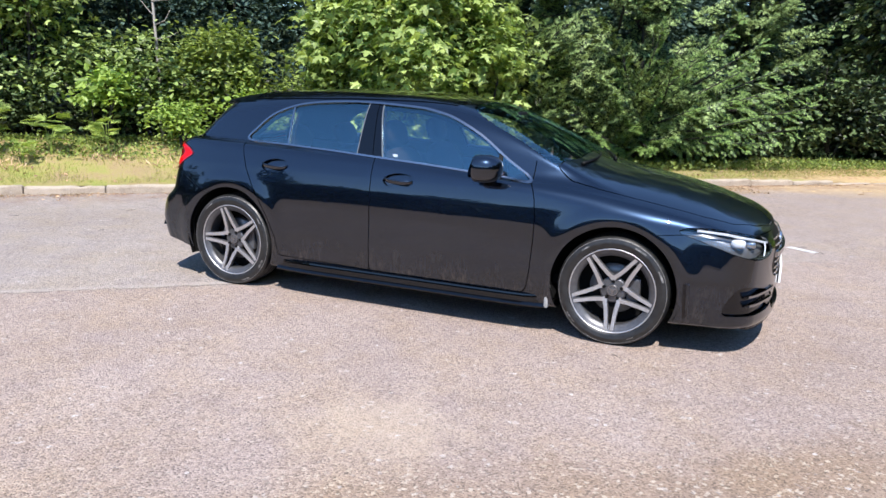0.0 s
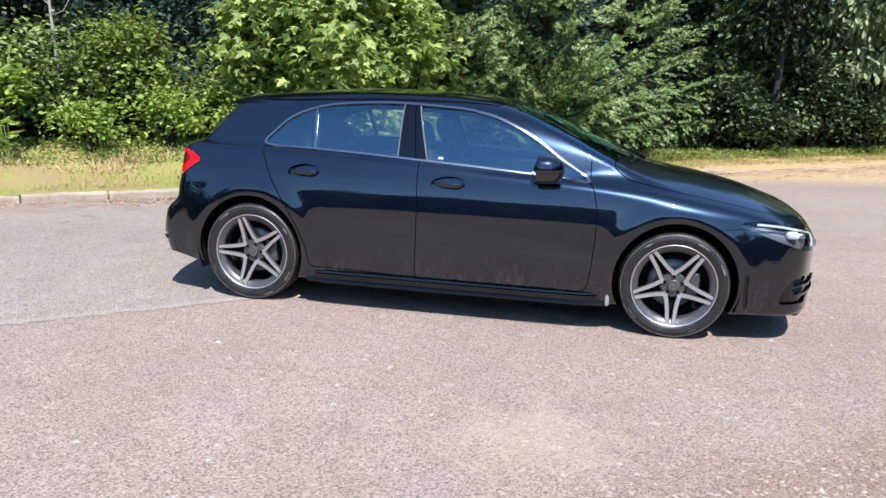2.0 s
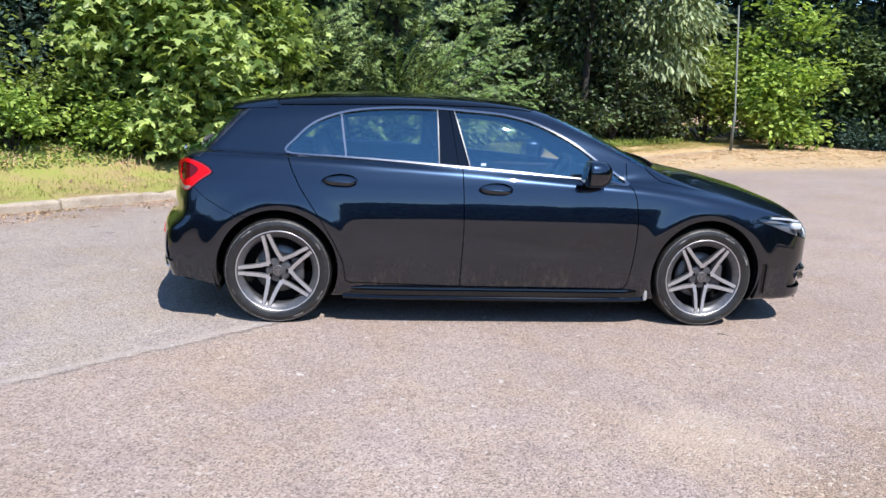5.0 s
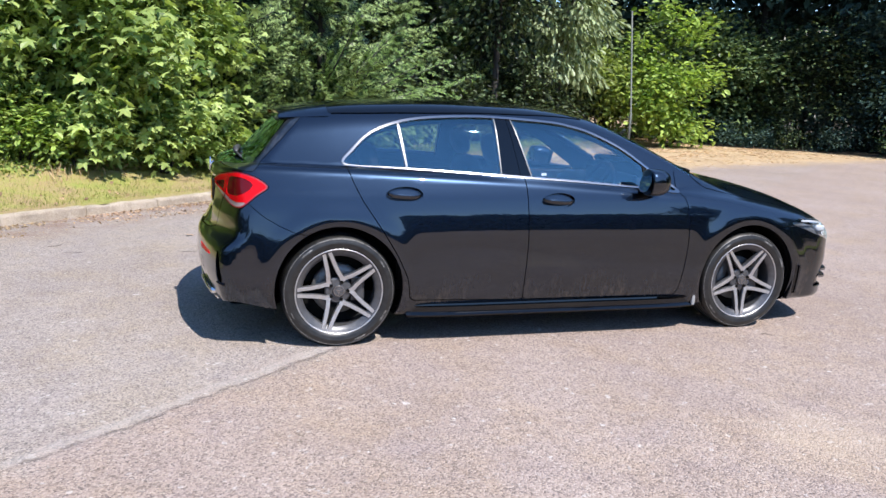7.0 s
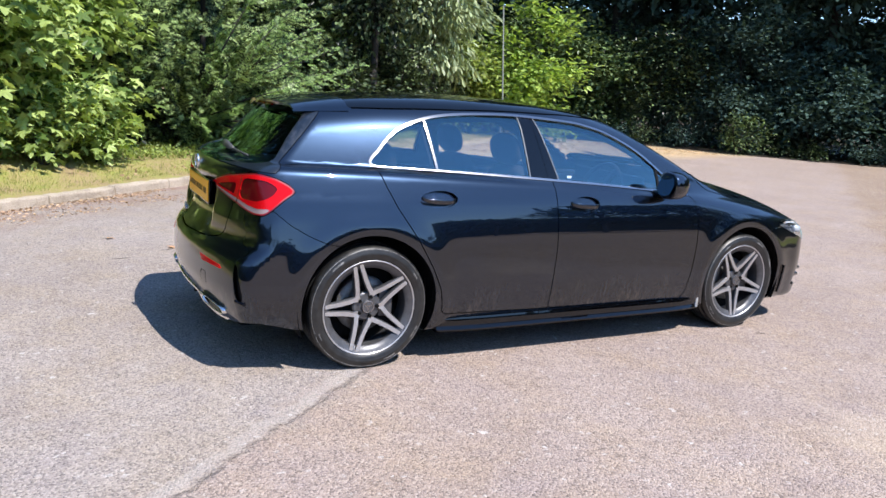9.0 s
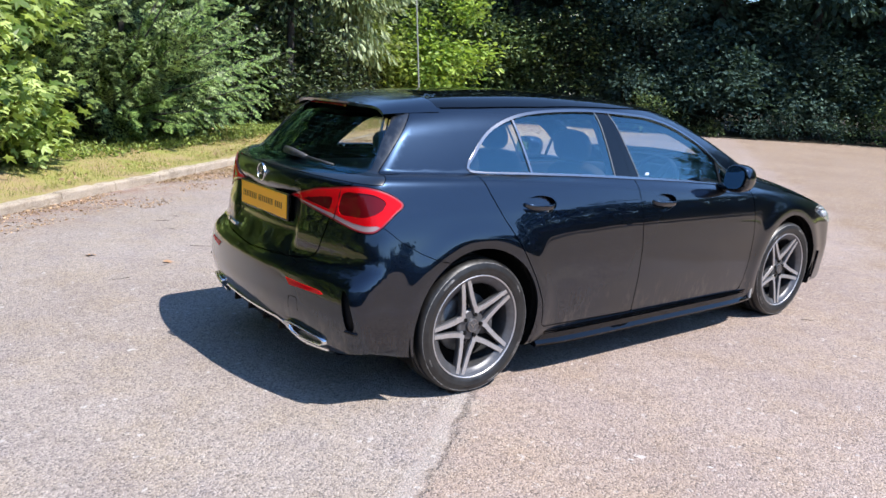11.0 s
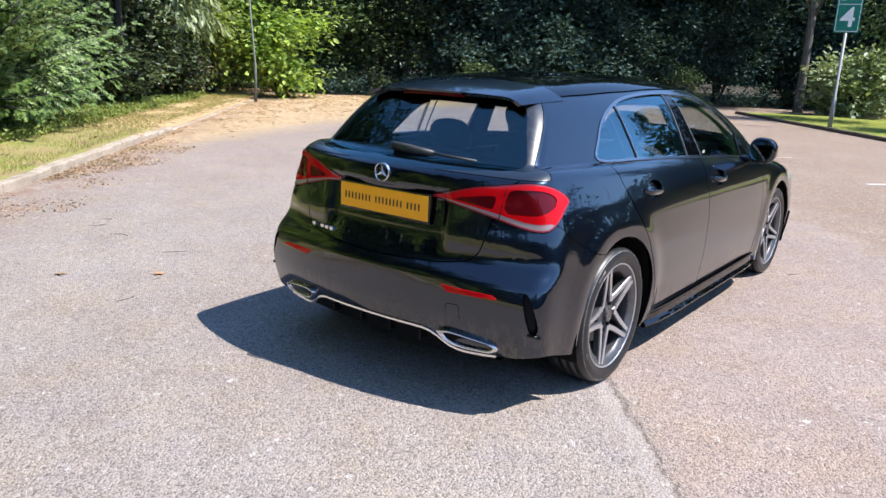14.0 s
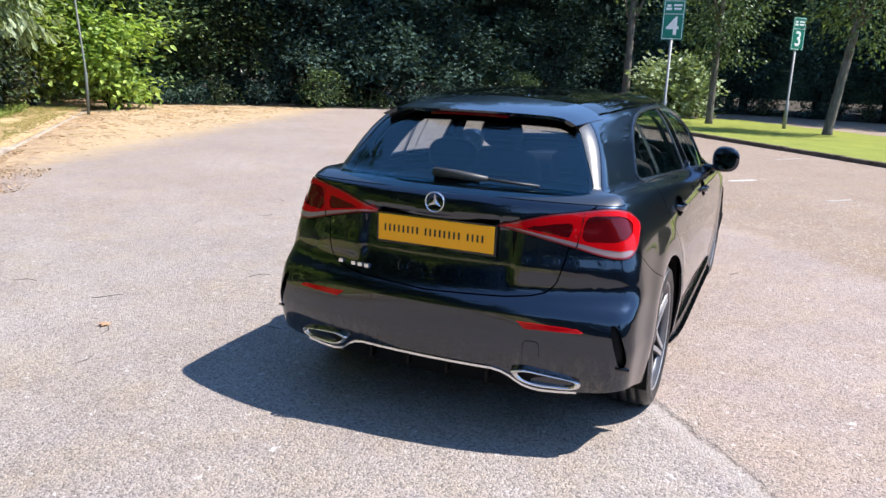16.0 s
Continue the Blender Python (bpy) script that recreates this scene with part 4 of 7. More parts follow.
shell.take("roof_panel", {"roof"}, GLOSS, car, "gloss black glass roof panel", None, -0.002)
shell.take("windscreen", {"windscreen"}, GLASS, car, "", None, -0.003, 0).visible_shadow = False
shell.take("grille", {"grille"}, PLASTIC, car, "", None, -0.02, 0)
shell.take("diffuser", {"diffuser"}, PLASTIC, car, "matt black diffuser", None, -0.03, 0)
for test in (NEAR, AWAY):
    shell.take("side_vent", {"vent"}, PLASTIC, car, "", test, -0.02, 0)
shell.take("lower_intake", {"intake"}, GLOSS, car, "", None, -0.022, 0)
shell.take("underside", {"floor"}, UNDER, car, "", None, 0, 0)
SOLID = {"body", "front_door", "rear_door", "ears", "gate", "rear_bumper", "front_bumper", "bonnet", "roof", "chrome", "pillar", "pillar_half", "pillar_edge", "lens", "lens_rim", "smoke", "clear", "divider", "lost", "vent", "diffuser", "intake", "grille", "headlamp"}
for test in (lambda c: c[1] < 0 and c[0] > -0.5, lambda c: c[1] > 0 and c[0] > -0.5, lambda c: c[1] < 0 and c[0] < -0.5, lambda c: c[1] > 0 and c[0] < -0.5):
    shell.take("handle_recess", {"recess"}, PAINT, car, "", test, -0.022, 0)
shell.take("inner_shell", SOLID, UNDER, car, "", lambda c: not any(math.hypot(c[0] - a, c[2] - 0.345) < 0.37 for a in (-AXLE, AXLE)), -0.055, 0)

# ---- wheels ----
def wheel(at, phase, name):
    w = new(name)
    w.parent = car
    w.location = at
    tyre = [(-0.094, 0.246), (-0.103, 0.252), (-0.109, 0.262), (-0.1135, 0.276), (-0.1135, 0.279), (-0.115, 0.281), (-0.1145, 0.290), (-0.112, 0.300), (-0.1105, 0.303), (-0.1105, 0.306), (-0.106, 0.314), (-0.095, 0.3235), (-0.084, 0.3275), (-0.060, 0.3292), (-0.058, 0.324), (-0.050, 0.324), (-0.048, 0.330),
            (-0.022, 0.3305), (-0.020, 0.325), (-0.010, 0.325), (-0.008, 0.3305), (0.02, 0.3305), (0.022, 0.325), (0.032, 0.325), (0.034, 0.330), (0.060, 0.329), (0.084, 0.3275), (0.106, 0.314), (0.1145, 0.28), (0.098, 0.232)]
    part("tyre", lathe(bmesh.new(), tyre, 72), RUBBER, w, "worn black rubber tyre", True)
    # the rubbed shoulder, and the raised lettering as plain bars
    part("shoulder_rib", lathe(bmesh.new(), [(-0.1065, 0.3105), (-0.1085, 0.3118), (-0.1080, 0.3138), (-0.1040, 0.3150)], 72), SCUFFED, w, "pale rubbed tyre shoulder", True)
    for start, end, r, wide in ((108, 121, 0.299, 0.009), (143, 157, 0.296, 0.010), (22, 30, 0.294, 0.006), (-58, -44, 0.297, 0.008), (-150, -140, 0.294, 0.007)):
        bm = bmesh.new()
        rings = []
        for k in range(7):
            a = radians(phase + start + (end - start) * k / 6)
            rings.append([bm.verts.new((q * math.cos(a), y, q * math.sin(a))) for q, y in ((r - wide / 2, -0.1135), (r - wide / 2, -0.1152), (r + wide / 2, -0.1128), (r + wide / 2, -0.1105))])
        for one, two in zip(rings, rings[1:]):
            for k in range(3):
                bm.faces.new((one[k], two[k], two[k + 1], one[k + 1]))
        part("sidewall_lettering", bm, SCUFFED, w)
    rim = part("rim", lathe(bmesh.new(), [(0.10, 0.226), (-0.03, 0.212), (-0.076, 0.209), (-0.084, 0.2105), (-0.096, 0.236), (-0.100, 0.244), (-0.104, 0.249), (-0.102, 0.2535), (-0.094, 0.251)], 72), ALLOY, w, "grey alloy rim with bright machined faces", True)
    part("rim_lip", lathe(bmesh.new(), [(-0.1025, 0.2465), (-0.1055, 0.2490), (-0.1065, 0.2520), (-0.1035, 0.2550)], 72), MACHINED, rim, "", True)
    part("hub", lathe(bmesh.new(), [(-0.02, 0.080), (-0.058, 0.078), (-0.064, 0.070), (-0.066, 0.036), (-0.078, 0.033), (-0.081, 0.028), (-0.082, 0.0)], 32), ALLOY, rim, "")
    ring = bmesh.new()
    lathe(ring, [(-0.0795, 0.031), (-0.0825, 0.031), (-0.0825, 0.0275), (-0.0795, 0.0275)], 32)
    for k in range(3):
        m = pose(0, 0, 0, 0, 120 * k + 180, 0)
        vs = [ring.verts.new(m @ Vector(c)) for c in ((-0.005, -0.0826, 0.003), (0.005, -0.0826, 0.003), (0.0, -0.0826, 0.028))]
        ring.faces.new(vs)
    part("cap_emblem", ring, SATIN, rim)
    spoke_me = None
    for k in range(5):
        a = phase + 72 * k
        if spoke_me is None:
            bm = bmesh.new()
            for side in (-1, 1):
                # each arm: root, knee and tip as (along, across, half width, depth of the face)
                rows = [(0.050, 0.0390, 0.0125, -0.0735), (0.072, 0.0400, 0.0118, -0.0765), (0.105, 0.0315, 0.0112, -0.0810), (0.15, 0.0250, 0.0108, -0.0865), (0.222, 0.0185, 0.0100, -0.0955), (0.238, 0.0175, 0.0100, -0.0975)]
                rings = []
                for r, c, hw, y in rows:
                    c *= side
                    rings.append([bm.verts.new(q) for q in ((c - hw, y, r), (c + hw, y, r), (c + hw * 1.35, y + 0.006, r), (c + hw * 1.0, y + 0.034, r), (c - hw * 1.0, y + 0.034, r), (c - hw * 1.35, y + 0.006, r))])
                for ra, rb in zip(rings, rings[1:]):
                    for n in range(6):
                        f = bm.faces.new((ra[n], ra[(n + 1) % 6], rb[(n + 1) % 6], rb[n]))
                        f.material_index = 1 if n == 0 else 0
            # the recessed web between the two arms
            web = [bm.verts.new(q) for q in ((-0.028, -0.034, 0.06), (0.028, -0.034, 0.06), (0.016, -0.052, 0.226), (-0.016, -0.052, 0.226))]
            bm.faces.new(web).material_index = 2
            bmesh.ops.recalc_face_normals(bm, faces=bm.faces)
            ob = part("spoke", bm, ALLOY, rim)
            ob.data.materials.append(MACHINED)
            ob.data.materials.append(UNDER)
            spoke_me = ob.data
        else:
            ob = new("spoke", spoke_me)
            ob.parent = rim
        ob.rotation_euler = (0, radians(90 - a), 0)
    for k in range(5):
        a = radians(phase + 36 + 72 * k)
        bm = bmesh.new()
        bmesh.ops.create_cone(bm, cap_ends=True, segments=10, radius1=0.010, radius2=0.010, depth=0.012, matrix=pose(0.054 * math.cos(a), -0.071, 0.054 * math.sin(a), 90))
        part("wheel_bolt", bm, UNDER, rim)
    part("brake_disc", lathe(bmesh.new(), [(0.0, 0.06), (-0.012, 0.075), (-0.012, 0.148), (0.01, 0.15), (0.01, 0.06)], 48), DISC, w, "", True)
    bm = bmesh.new()
    box(bm, (0.075, -0.045, -0.07), (0.155, 0.03, 0.08), 0.012)
    part("brake_caliper", bm, ALLOY, w)
    part("backing", lathe(bmesh.new(), [(0.03, 0.01), (0.03, 0.222)], 32), UNDER, w)
    return w


for x in (-AXLE, AXLE):
    wheel((x, -0.750, HUB + 0.002), 180 if x < 0 else -90, "wheel")
    w = wheel((x, 0.750, HUB + 0.002), 20, "wheel")
    w.rotation_euler = (0, 0, math.pi)
    # the well round each pair of wheels
    n = 40
    for y0, y1 in ((-0.862, -0.54), (0.54, 0.862)):
        bm = bmesh.new()
        rows = [[bm.verts.new((x + 0.385 * math.cos(a), y, 0.345 + 0.385 * math.sin(a))) for a in [math.pi * (-0.13 + 1.26 * k / n) for k in range(n + 1)]] for y in (y0, y1)]
        for k in range(n):
            bm.faces.new((rows[0][k], rows[0][k + 1], rows[1][k + 1], rows[1][k]))
        inner = rows[1] if y0 < 0 else rows[0]
        bm.faces.new(inner)
        part("wheel_well", bm, UNDER, car, "", True)


# ---- the car's fittings ----
def back_at(y, z):
    """The tail's x at a height and distance from the middle."""
    x = np.linspace(-2.4, -1.2, 1201)
    p = np.stack([x, np.full_like(x, y), np.full_like(x, z)], 1)
    return float(x[np.argmax(form(p) < 0)])


def front_at(y, z):
    x = np.linspace(2.5, 1.2, 1301)
    p = np.stack([x, np.full_like(x, y), np.full_like(x, z)], 1)
    return float(x[np.argmax(form(p) < 0)])


def side_at(x, z):
    y = np.linspace(1.1, 0.3, 801)
    p = np.stack([np.full_like(y, x), y, np.full_like(y, z)], 1)
    return float(y[np.argmax(form(p) < 0)])


def ribbon(name, points, normals, width_way, half, thick, mat, parent, label=""):
    """A thin strip of rounded section along points: half wide along width_way, raised by thick along the normals."""
    bm = bmesh.new()
    rings = []
    for p, n in zip(points, normals):
        p, n, w = Vector(p), Vector(n).normalized(), Vector(width_way).normalized()
        rings.append([bm.verts.new(q) for q in (p - w * half - n * 0.004, p - w * half * 0.85 + n * thick, p + w * half * 0.85 + n * thick, p + w * half - n * 0.004)])
    for a, b in zip(rings, rings[1:]):
        for k in range(4):
            bm.faces.new((a[k], a[(k + 1) % 4], b[(k + 1) % 4], b[k]))
    bm.faces.new(rings[0][::-1]), bm.faces.new(rings[-1])
    bmesh.ops.recalc_face_normals(bm, faces=bm.faces)
    return part(name, bm, mat, parent, label)


def blob(bm, at, radii, segments=24, power=2.6):
    """A rounded box."""
    r = bmesh.ops.create_uvsphere(bm, u_segments=segments, v_segments=segments // 2, radius=1)
    for v in r["verts"]:
        c = v.co
        k = (abs(c.x) ** power + abs(c.y) ** power + abs(c.z) ** power) ** (-1 / power)
        v.co = Vector((at[0] + c.x * k * radii[0], at[1] + c.y * k * radii[1], at[2] + c.z * k * radii[2]))
    return bm


# door handles
doors = {}
for ob in car.children:
    if ob.name.startswith(("front_door", "rear_door")):
        mid = np.mean([v.co[:] for v in ob.data.vertices], 0)
        doors[(ob.name[:5], mid[1] < 0)] = ob
for near in (True, False):
    sg = -1 if near else 1
    for kind, x, z in (("front", -0.040, 0.862), ("rear_", -0.997, 0.888)):
        door = doors[(kind, near)]
        y = side_at(x, z)
        tilt = math.degrees(math.atan2(side_at(x, z - 0.03) - side_at(x, z + 0.03), 0.06))
        base = pose(x, sg * y, z, sg * tilt * -1.0, 3, 0)
        bar = bmesh.new()
        n = 13
        rings = []
        for k in range(n):
            u = -1 + 2 * k / (n - 1)
            out = 0.030 * (1 - abs(u) ** 4) - 0.004
            hz, hy = 0.0165 * (1 - 0.3 * abs(u) ** 3), 0.008
            rings.append([bar.verts.new(base @ Vector((0.100 * u, sg * (out + hy * math.cos(a)), 0.002 + hz * math.sin(a)))) for a in [math.tau * m / 12 for m in range(12)]])
        for a, b in zip(rings, rings[1:]):
            for m in range(12):
                bar.faces.new((a[m], a[(m + 1) % 12], b[(m + 1) % 12], b[m]))
        bar.faces.new(rings[0]), bar.faces.new(rings[-1])
        bmesh.ops.recalc_face_normals(bar, faces=bar.faces)
        part("door_handle", bar, PAINT, door, "", True)

# door mirrors
for sg in (-1, 1):
    bm = blob(bmesh.new(), (0.0, 0.0, 0.0), (0.114, 0.086, 0.083), 28, 2.6)
    for v in bm.verts:
        v.co.x += 0.03 * (v.co.y * -sg / 0.118)
        if v.co.x < -0.04:
            v.co.x = -0.04 + 0.12 * (v.co.x + 0.04)
        v.co.z *= 1.0 + 0.10 * (v.co.y * -sg / 0.118)
    bmesh.ops.transform(bm, matrix=pose(0.555, sg * 0.925, 0.990), verts=bm.verts)
    mirror = part("door_mirror", bm, PAINT, car, "gloss black door mirror", True)
    disc = bmesh.new()
    n = 28
    ring = [disc.verts.new((0.497, sg * (0.925 + 0.067 * abs(math.cos(a)) ** 0.8 * (1 if math.cos(a) > 0 else -1)), 0.992 + 0.063 * abs(math.sin(a)) ** 0.8 * (1 if math.sin(a) > 0 else -1))) for a in [math.tau * k / n for k in range(n)]]
    disc.faces.new(ring)
    bmesh.ops.rotate(disc, verts=disc.verts, cent=(0.497, sg * 0.925, 0.992), matrix=Euler((0, radians(15), radians(sg * 4))).to_matrix())
    bmesh.ops.recalc_face_normals(disc, faces=disc.faces)
    m = material("mirror_glass", (0.30, 0.34, 0.40), 0.02, 1.0) if sg < 0 else bpy.data.materials["mirror_glass"]
    part("mirror_glass", disc, m, mirror)
    stalk = blob(bmesh.new(), (0.565, sg * 0.835, 0.928), (0.045, 0.075, 0.022), 16, 2.4)
    part("mirror_arm", stalk, GLOSS, mirror, "", True)
    ribbon("indicator", [(0.655 - 0.0035 * k * k, sg * (0.872 + 0.028 * k), 0.965) for k in range(5)], [(1, 0, 0)] * 5, (0, 0, 1), 0.007, 0.016, CLEAR, mirror)

# sills
for sg in (-1, 1):
    bm = bmesh.new()
    prof = [(0.800, 0.166), (0.866, 0.162), (0.882, 0.167), (0.884, 0.177), (0.874, 0.186), (0.863, 0.194), (0.861, 0.222), (0.869, 0.233), (0.866, 0.243), (0.840, 0.244), (0.800, 0.200)]
    rows = []
    for k in range(15):
        x = -0.968 + 1.94 * k / 14
        end = 1 - 0.35 * abs(2 * k / 14 - 1) ** 8
        rows.append([bm.verts.new((x, sg * (0.80 + (y - 0.80) * end + 0.010), z)) for y, z in prof])
    for a, b in zip(rows, rows[1:]):
        for n in range(len(prof)):
            bm.faces.new((a[n], a[(n + 1) % len(prof)], b[(n + 1) % len(prof)], b[n]))
    bm.faces.new(rows[0]), bm.faces.new(rows[-1])
    bmesh.ops.recalc_face_normals(bm, faces=bm.faces)
    part("side_skirt", bm, GLOSS, car, "black sill blade")

GREY_PLASTIC = speckled("pale_grey_plastic", (0.22, 0.22, 0.22), (0.32, 0.32, 0.31), 0.6, 60.0)
# a small pale grey box behind each front wheel
for sg in (-1, 1):
    y0, y1 = sorted((sg * 0.818, sg * 0.868))
    part("skirt_end", box(bmesh.new(), (0.966, y0, 0.172), (0.992, y1, 0.310), 0.008), GREY_PLASTIC, car, "pale grey piece between front wheel and sill")

# tail: plate, badge, lettering bars
px = back_at(0, 0.83) - 0.008
plate = part("number_plate", box(bmesh.new(), (px - 0.004, -0.262, 0.781), (px + 0.003, 0.262, 0.893), 0.002), YELLOW, car, "yellow rear number plate with dark characters")
part("plate_surround", box(bmesh.new(), (px, -0.272, 0.770), (px + 0.02, 0.272, 0.903), 0.004), GLOSS, car)
y = 0.232
for word in (8, 8, 4):
    for k in range(word):
        part("character_bar", box(bmesh.new(), (px - 0.0055, y - 0.0075, 0.822), (px - 0.003, y, 0.852)), INK, plate)
        y -= 0.0214
    y -= 0.0175
for k, w in enumerate((0.034, 0.0, 0.034, 0.034, 0.034)):
    if w:
        yy = 0.462 - 0.036 * k
        part("badge_bar", box(bmesh.new(), (min(back_at(yy, 0.650), back_at(yy - w, 0.650), back_at(yy, 0.68)) - 0.004, yy - w * 0.62, 0.650), (back_at(yy, 0.662) + 0.01, yy, 0.668), 0.002), CHROME, car)
bx = back_at(0, 0.968) - 0.004
bm = bmesh.new()
lathe(bm, [(0.004, 0.044), (-0.004, 0.043), (-0.006, 0.0405), (-0.004, 0.038), (0.004, 0.037)], 40)
for k in range(3):
    m = pose(0, 0, 0, 0, 120 * k, 0)
    tip, l, r, c = (bm.verts.new(m @ Vector(q)) for q in ((0, -0.003, 0.039), (-0.0075, -0.001, 0.005), (0.0075, -0.001, 0.005), (0, -0.007, 0.0)))
    bm.faces.new((tip, l, c)), bm.faces.new((tip, c, r))
bmesh.ops.transform(bm, matrix=Matrix.Translation((bx, 0, 0.968)) @ pose(0, 0, 0, 0, 0, -90), verts=bm.verts)
bmesh.ops.recalc_face_normals(bm, faces=bm.faces)
part("emblem", bm, CHROME, car, "round chrome emblem")
# dark gap where the tailgate's half of each tail lamp meets the body's half
lamps = {}
for ob in car.children:
    if ob.name.startswith("tail_lamp"):
        lamps[-1 if np.mean([v.co.y for v in ob.data.vertices]) < 0 else 1] = ob
for sg in (-1, 1):
    way = []
    for z in np.linspace(0.832, 0.972, 10):
        y = 0.58
        for k in range(12):
            y += ((0.357 + 0.22 * (z - 0.834)) - 0.6 * y - 0.8 * (back_at(y, z) + 2.0)) / 0.9
        way.append((back_at(y, z) - 0.0042, sg * y, z))
    ribbon("lamp_gap", way, [(-1, sg * 0.6, 0)] * 10, (-0.5, -sg * 0.85, 0), 0.0028, 0.0008, UNDER, lamps[sg])

# rear wiper
bm = bmesh.new()
w0, w1 = (back_at(0.085, 1.065) - 0.012, 0.085, 1.068), (back_at(-0.38, 1.045) - 0.014, -0.38, 1.046)
mid = (back_at(-0.16, 1.055) - 0.022, -0.165, 1.058)
tube(bm, [w0, ((w0[0] + mid[0]) / 2 - 0.006, -0.03, 1.066), mid], [0.020, 0.019, 0.012], 8)
wiper = part("rear_wiper", bm, WIPER, car, "", True)
part("wiper_blade", tube(bmesh.new(), [mid, w1], [0.007, 0.006], 6), WIPER, wiper, "", True)

# roof spoiler: a lip that carries the cabin's skin on over the rear window, with cheeks at its ends
def skin_at(x, turn):
    """The cabin's outer skin at x, met on the way out from its middle at an angle from the vertical."""
    r = np.linspace(0.08, 0.75, 1341)
    yy, zz = r * math.sin(turn), 1.10 + r * math.cos(turn)
    q = smax(np.abs(yy) - glass_width(np.full_like(r, x), zz), zz - roof_of(np.full_like(r, x)) + 0.047 * (yy / 0.6) ** 2, 0.13)
    k = int(np.argmax(q > 0))
    return float(yy[k]), float(zz[k])


bm = bmesh.new()
ny, top, bot = 45, [], []
for k in range(ny):
    turn = radians(-68 + 136 * k / (ny - 1))
    x = -1.7
    for _ in range(6):
        yy, zz = skin_at(x, turn)
        x = -1.955 + 0.93 * (zz - 1.0) + 0.26 * yy * yy - (0.072 - 0.09 * yy * yy)
    row_t, row_b = [], []
    for n in range(10):
        u = n / 9
        xx = -1.40 + (x + 1.40) * u
        yy, zz = skin_at(xx, turn)
        out = Vector((0, math.sin(turn), math.cos(turn)))
        row_t.append(bm.verts.new(Vector((xx, yy, zz)) + out * (0.0030 - 0.005 * u * u)))
        row_b.append(bm.verts.new(Vector((xx + 0.006 * u, yy, zz)) - out * (0.03 - 0.006 * u)))
    top.append(row_t), bot.append(row_b)
for k in range(ny - 1):
    for n in range(9):
        bm.faces.new((top[k][n], top[k + 1][n], top[k + 1][n + 1], top[k][n + 1]))
        bm.faces.new((bot[k][n], bot[k][n + 1], bot[k + 1][n + 1], bot[k + 1][n]))
    bm.faces.new((top[k][9], top[k + 1][9], bot[k + 1][9], bot[k][9]))
for r_t, r_b in ((top[0], bot[0]), (top[-1], bot[-1])):
    for n in range(9):
        bm.faces.new((r_t[n], r_t[n + 1], r_b[n + 1], r_b[n]))
bmesh.ops.recalc_face_normals(bm, faces=bm.faces)
spoiler = part("roof_spoiler", bm, PAINT, car, "gloss black roof spoiler", True)
spoiler.data.set_sharp_from_angle(angle=radians(40))
ribbon("brake_lamp", [(-1.722 + 0.30 * yy * yy, yy, 1.310 - 0.050 * (yy / 0.6) ** 2) for yy in np.linspace(-0.17, 0.20, 9)], [(-1, 0, -0.3)] * 9, (0, 0, 1), 0.005, 0.003, DARK_RED, spoiler, "dark red high brake lamp")

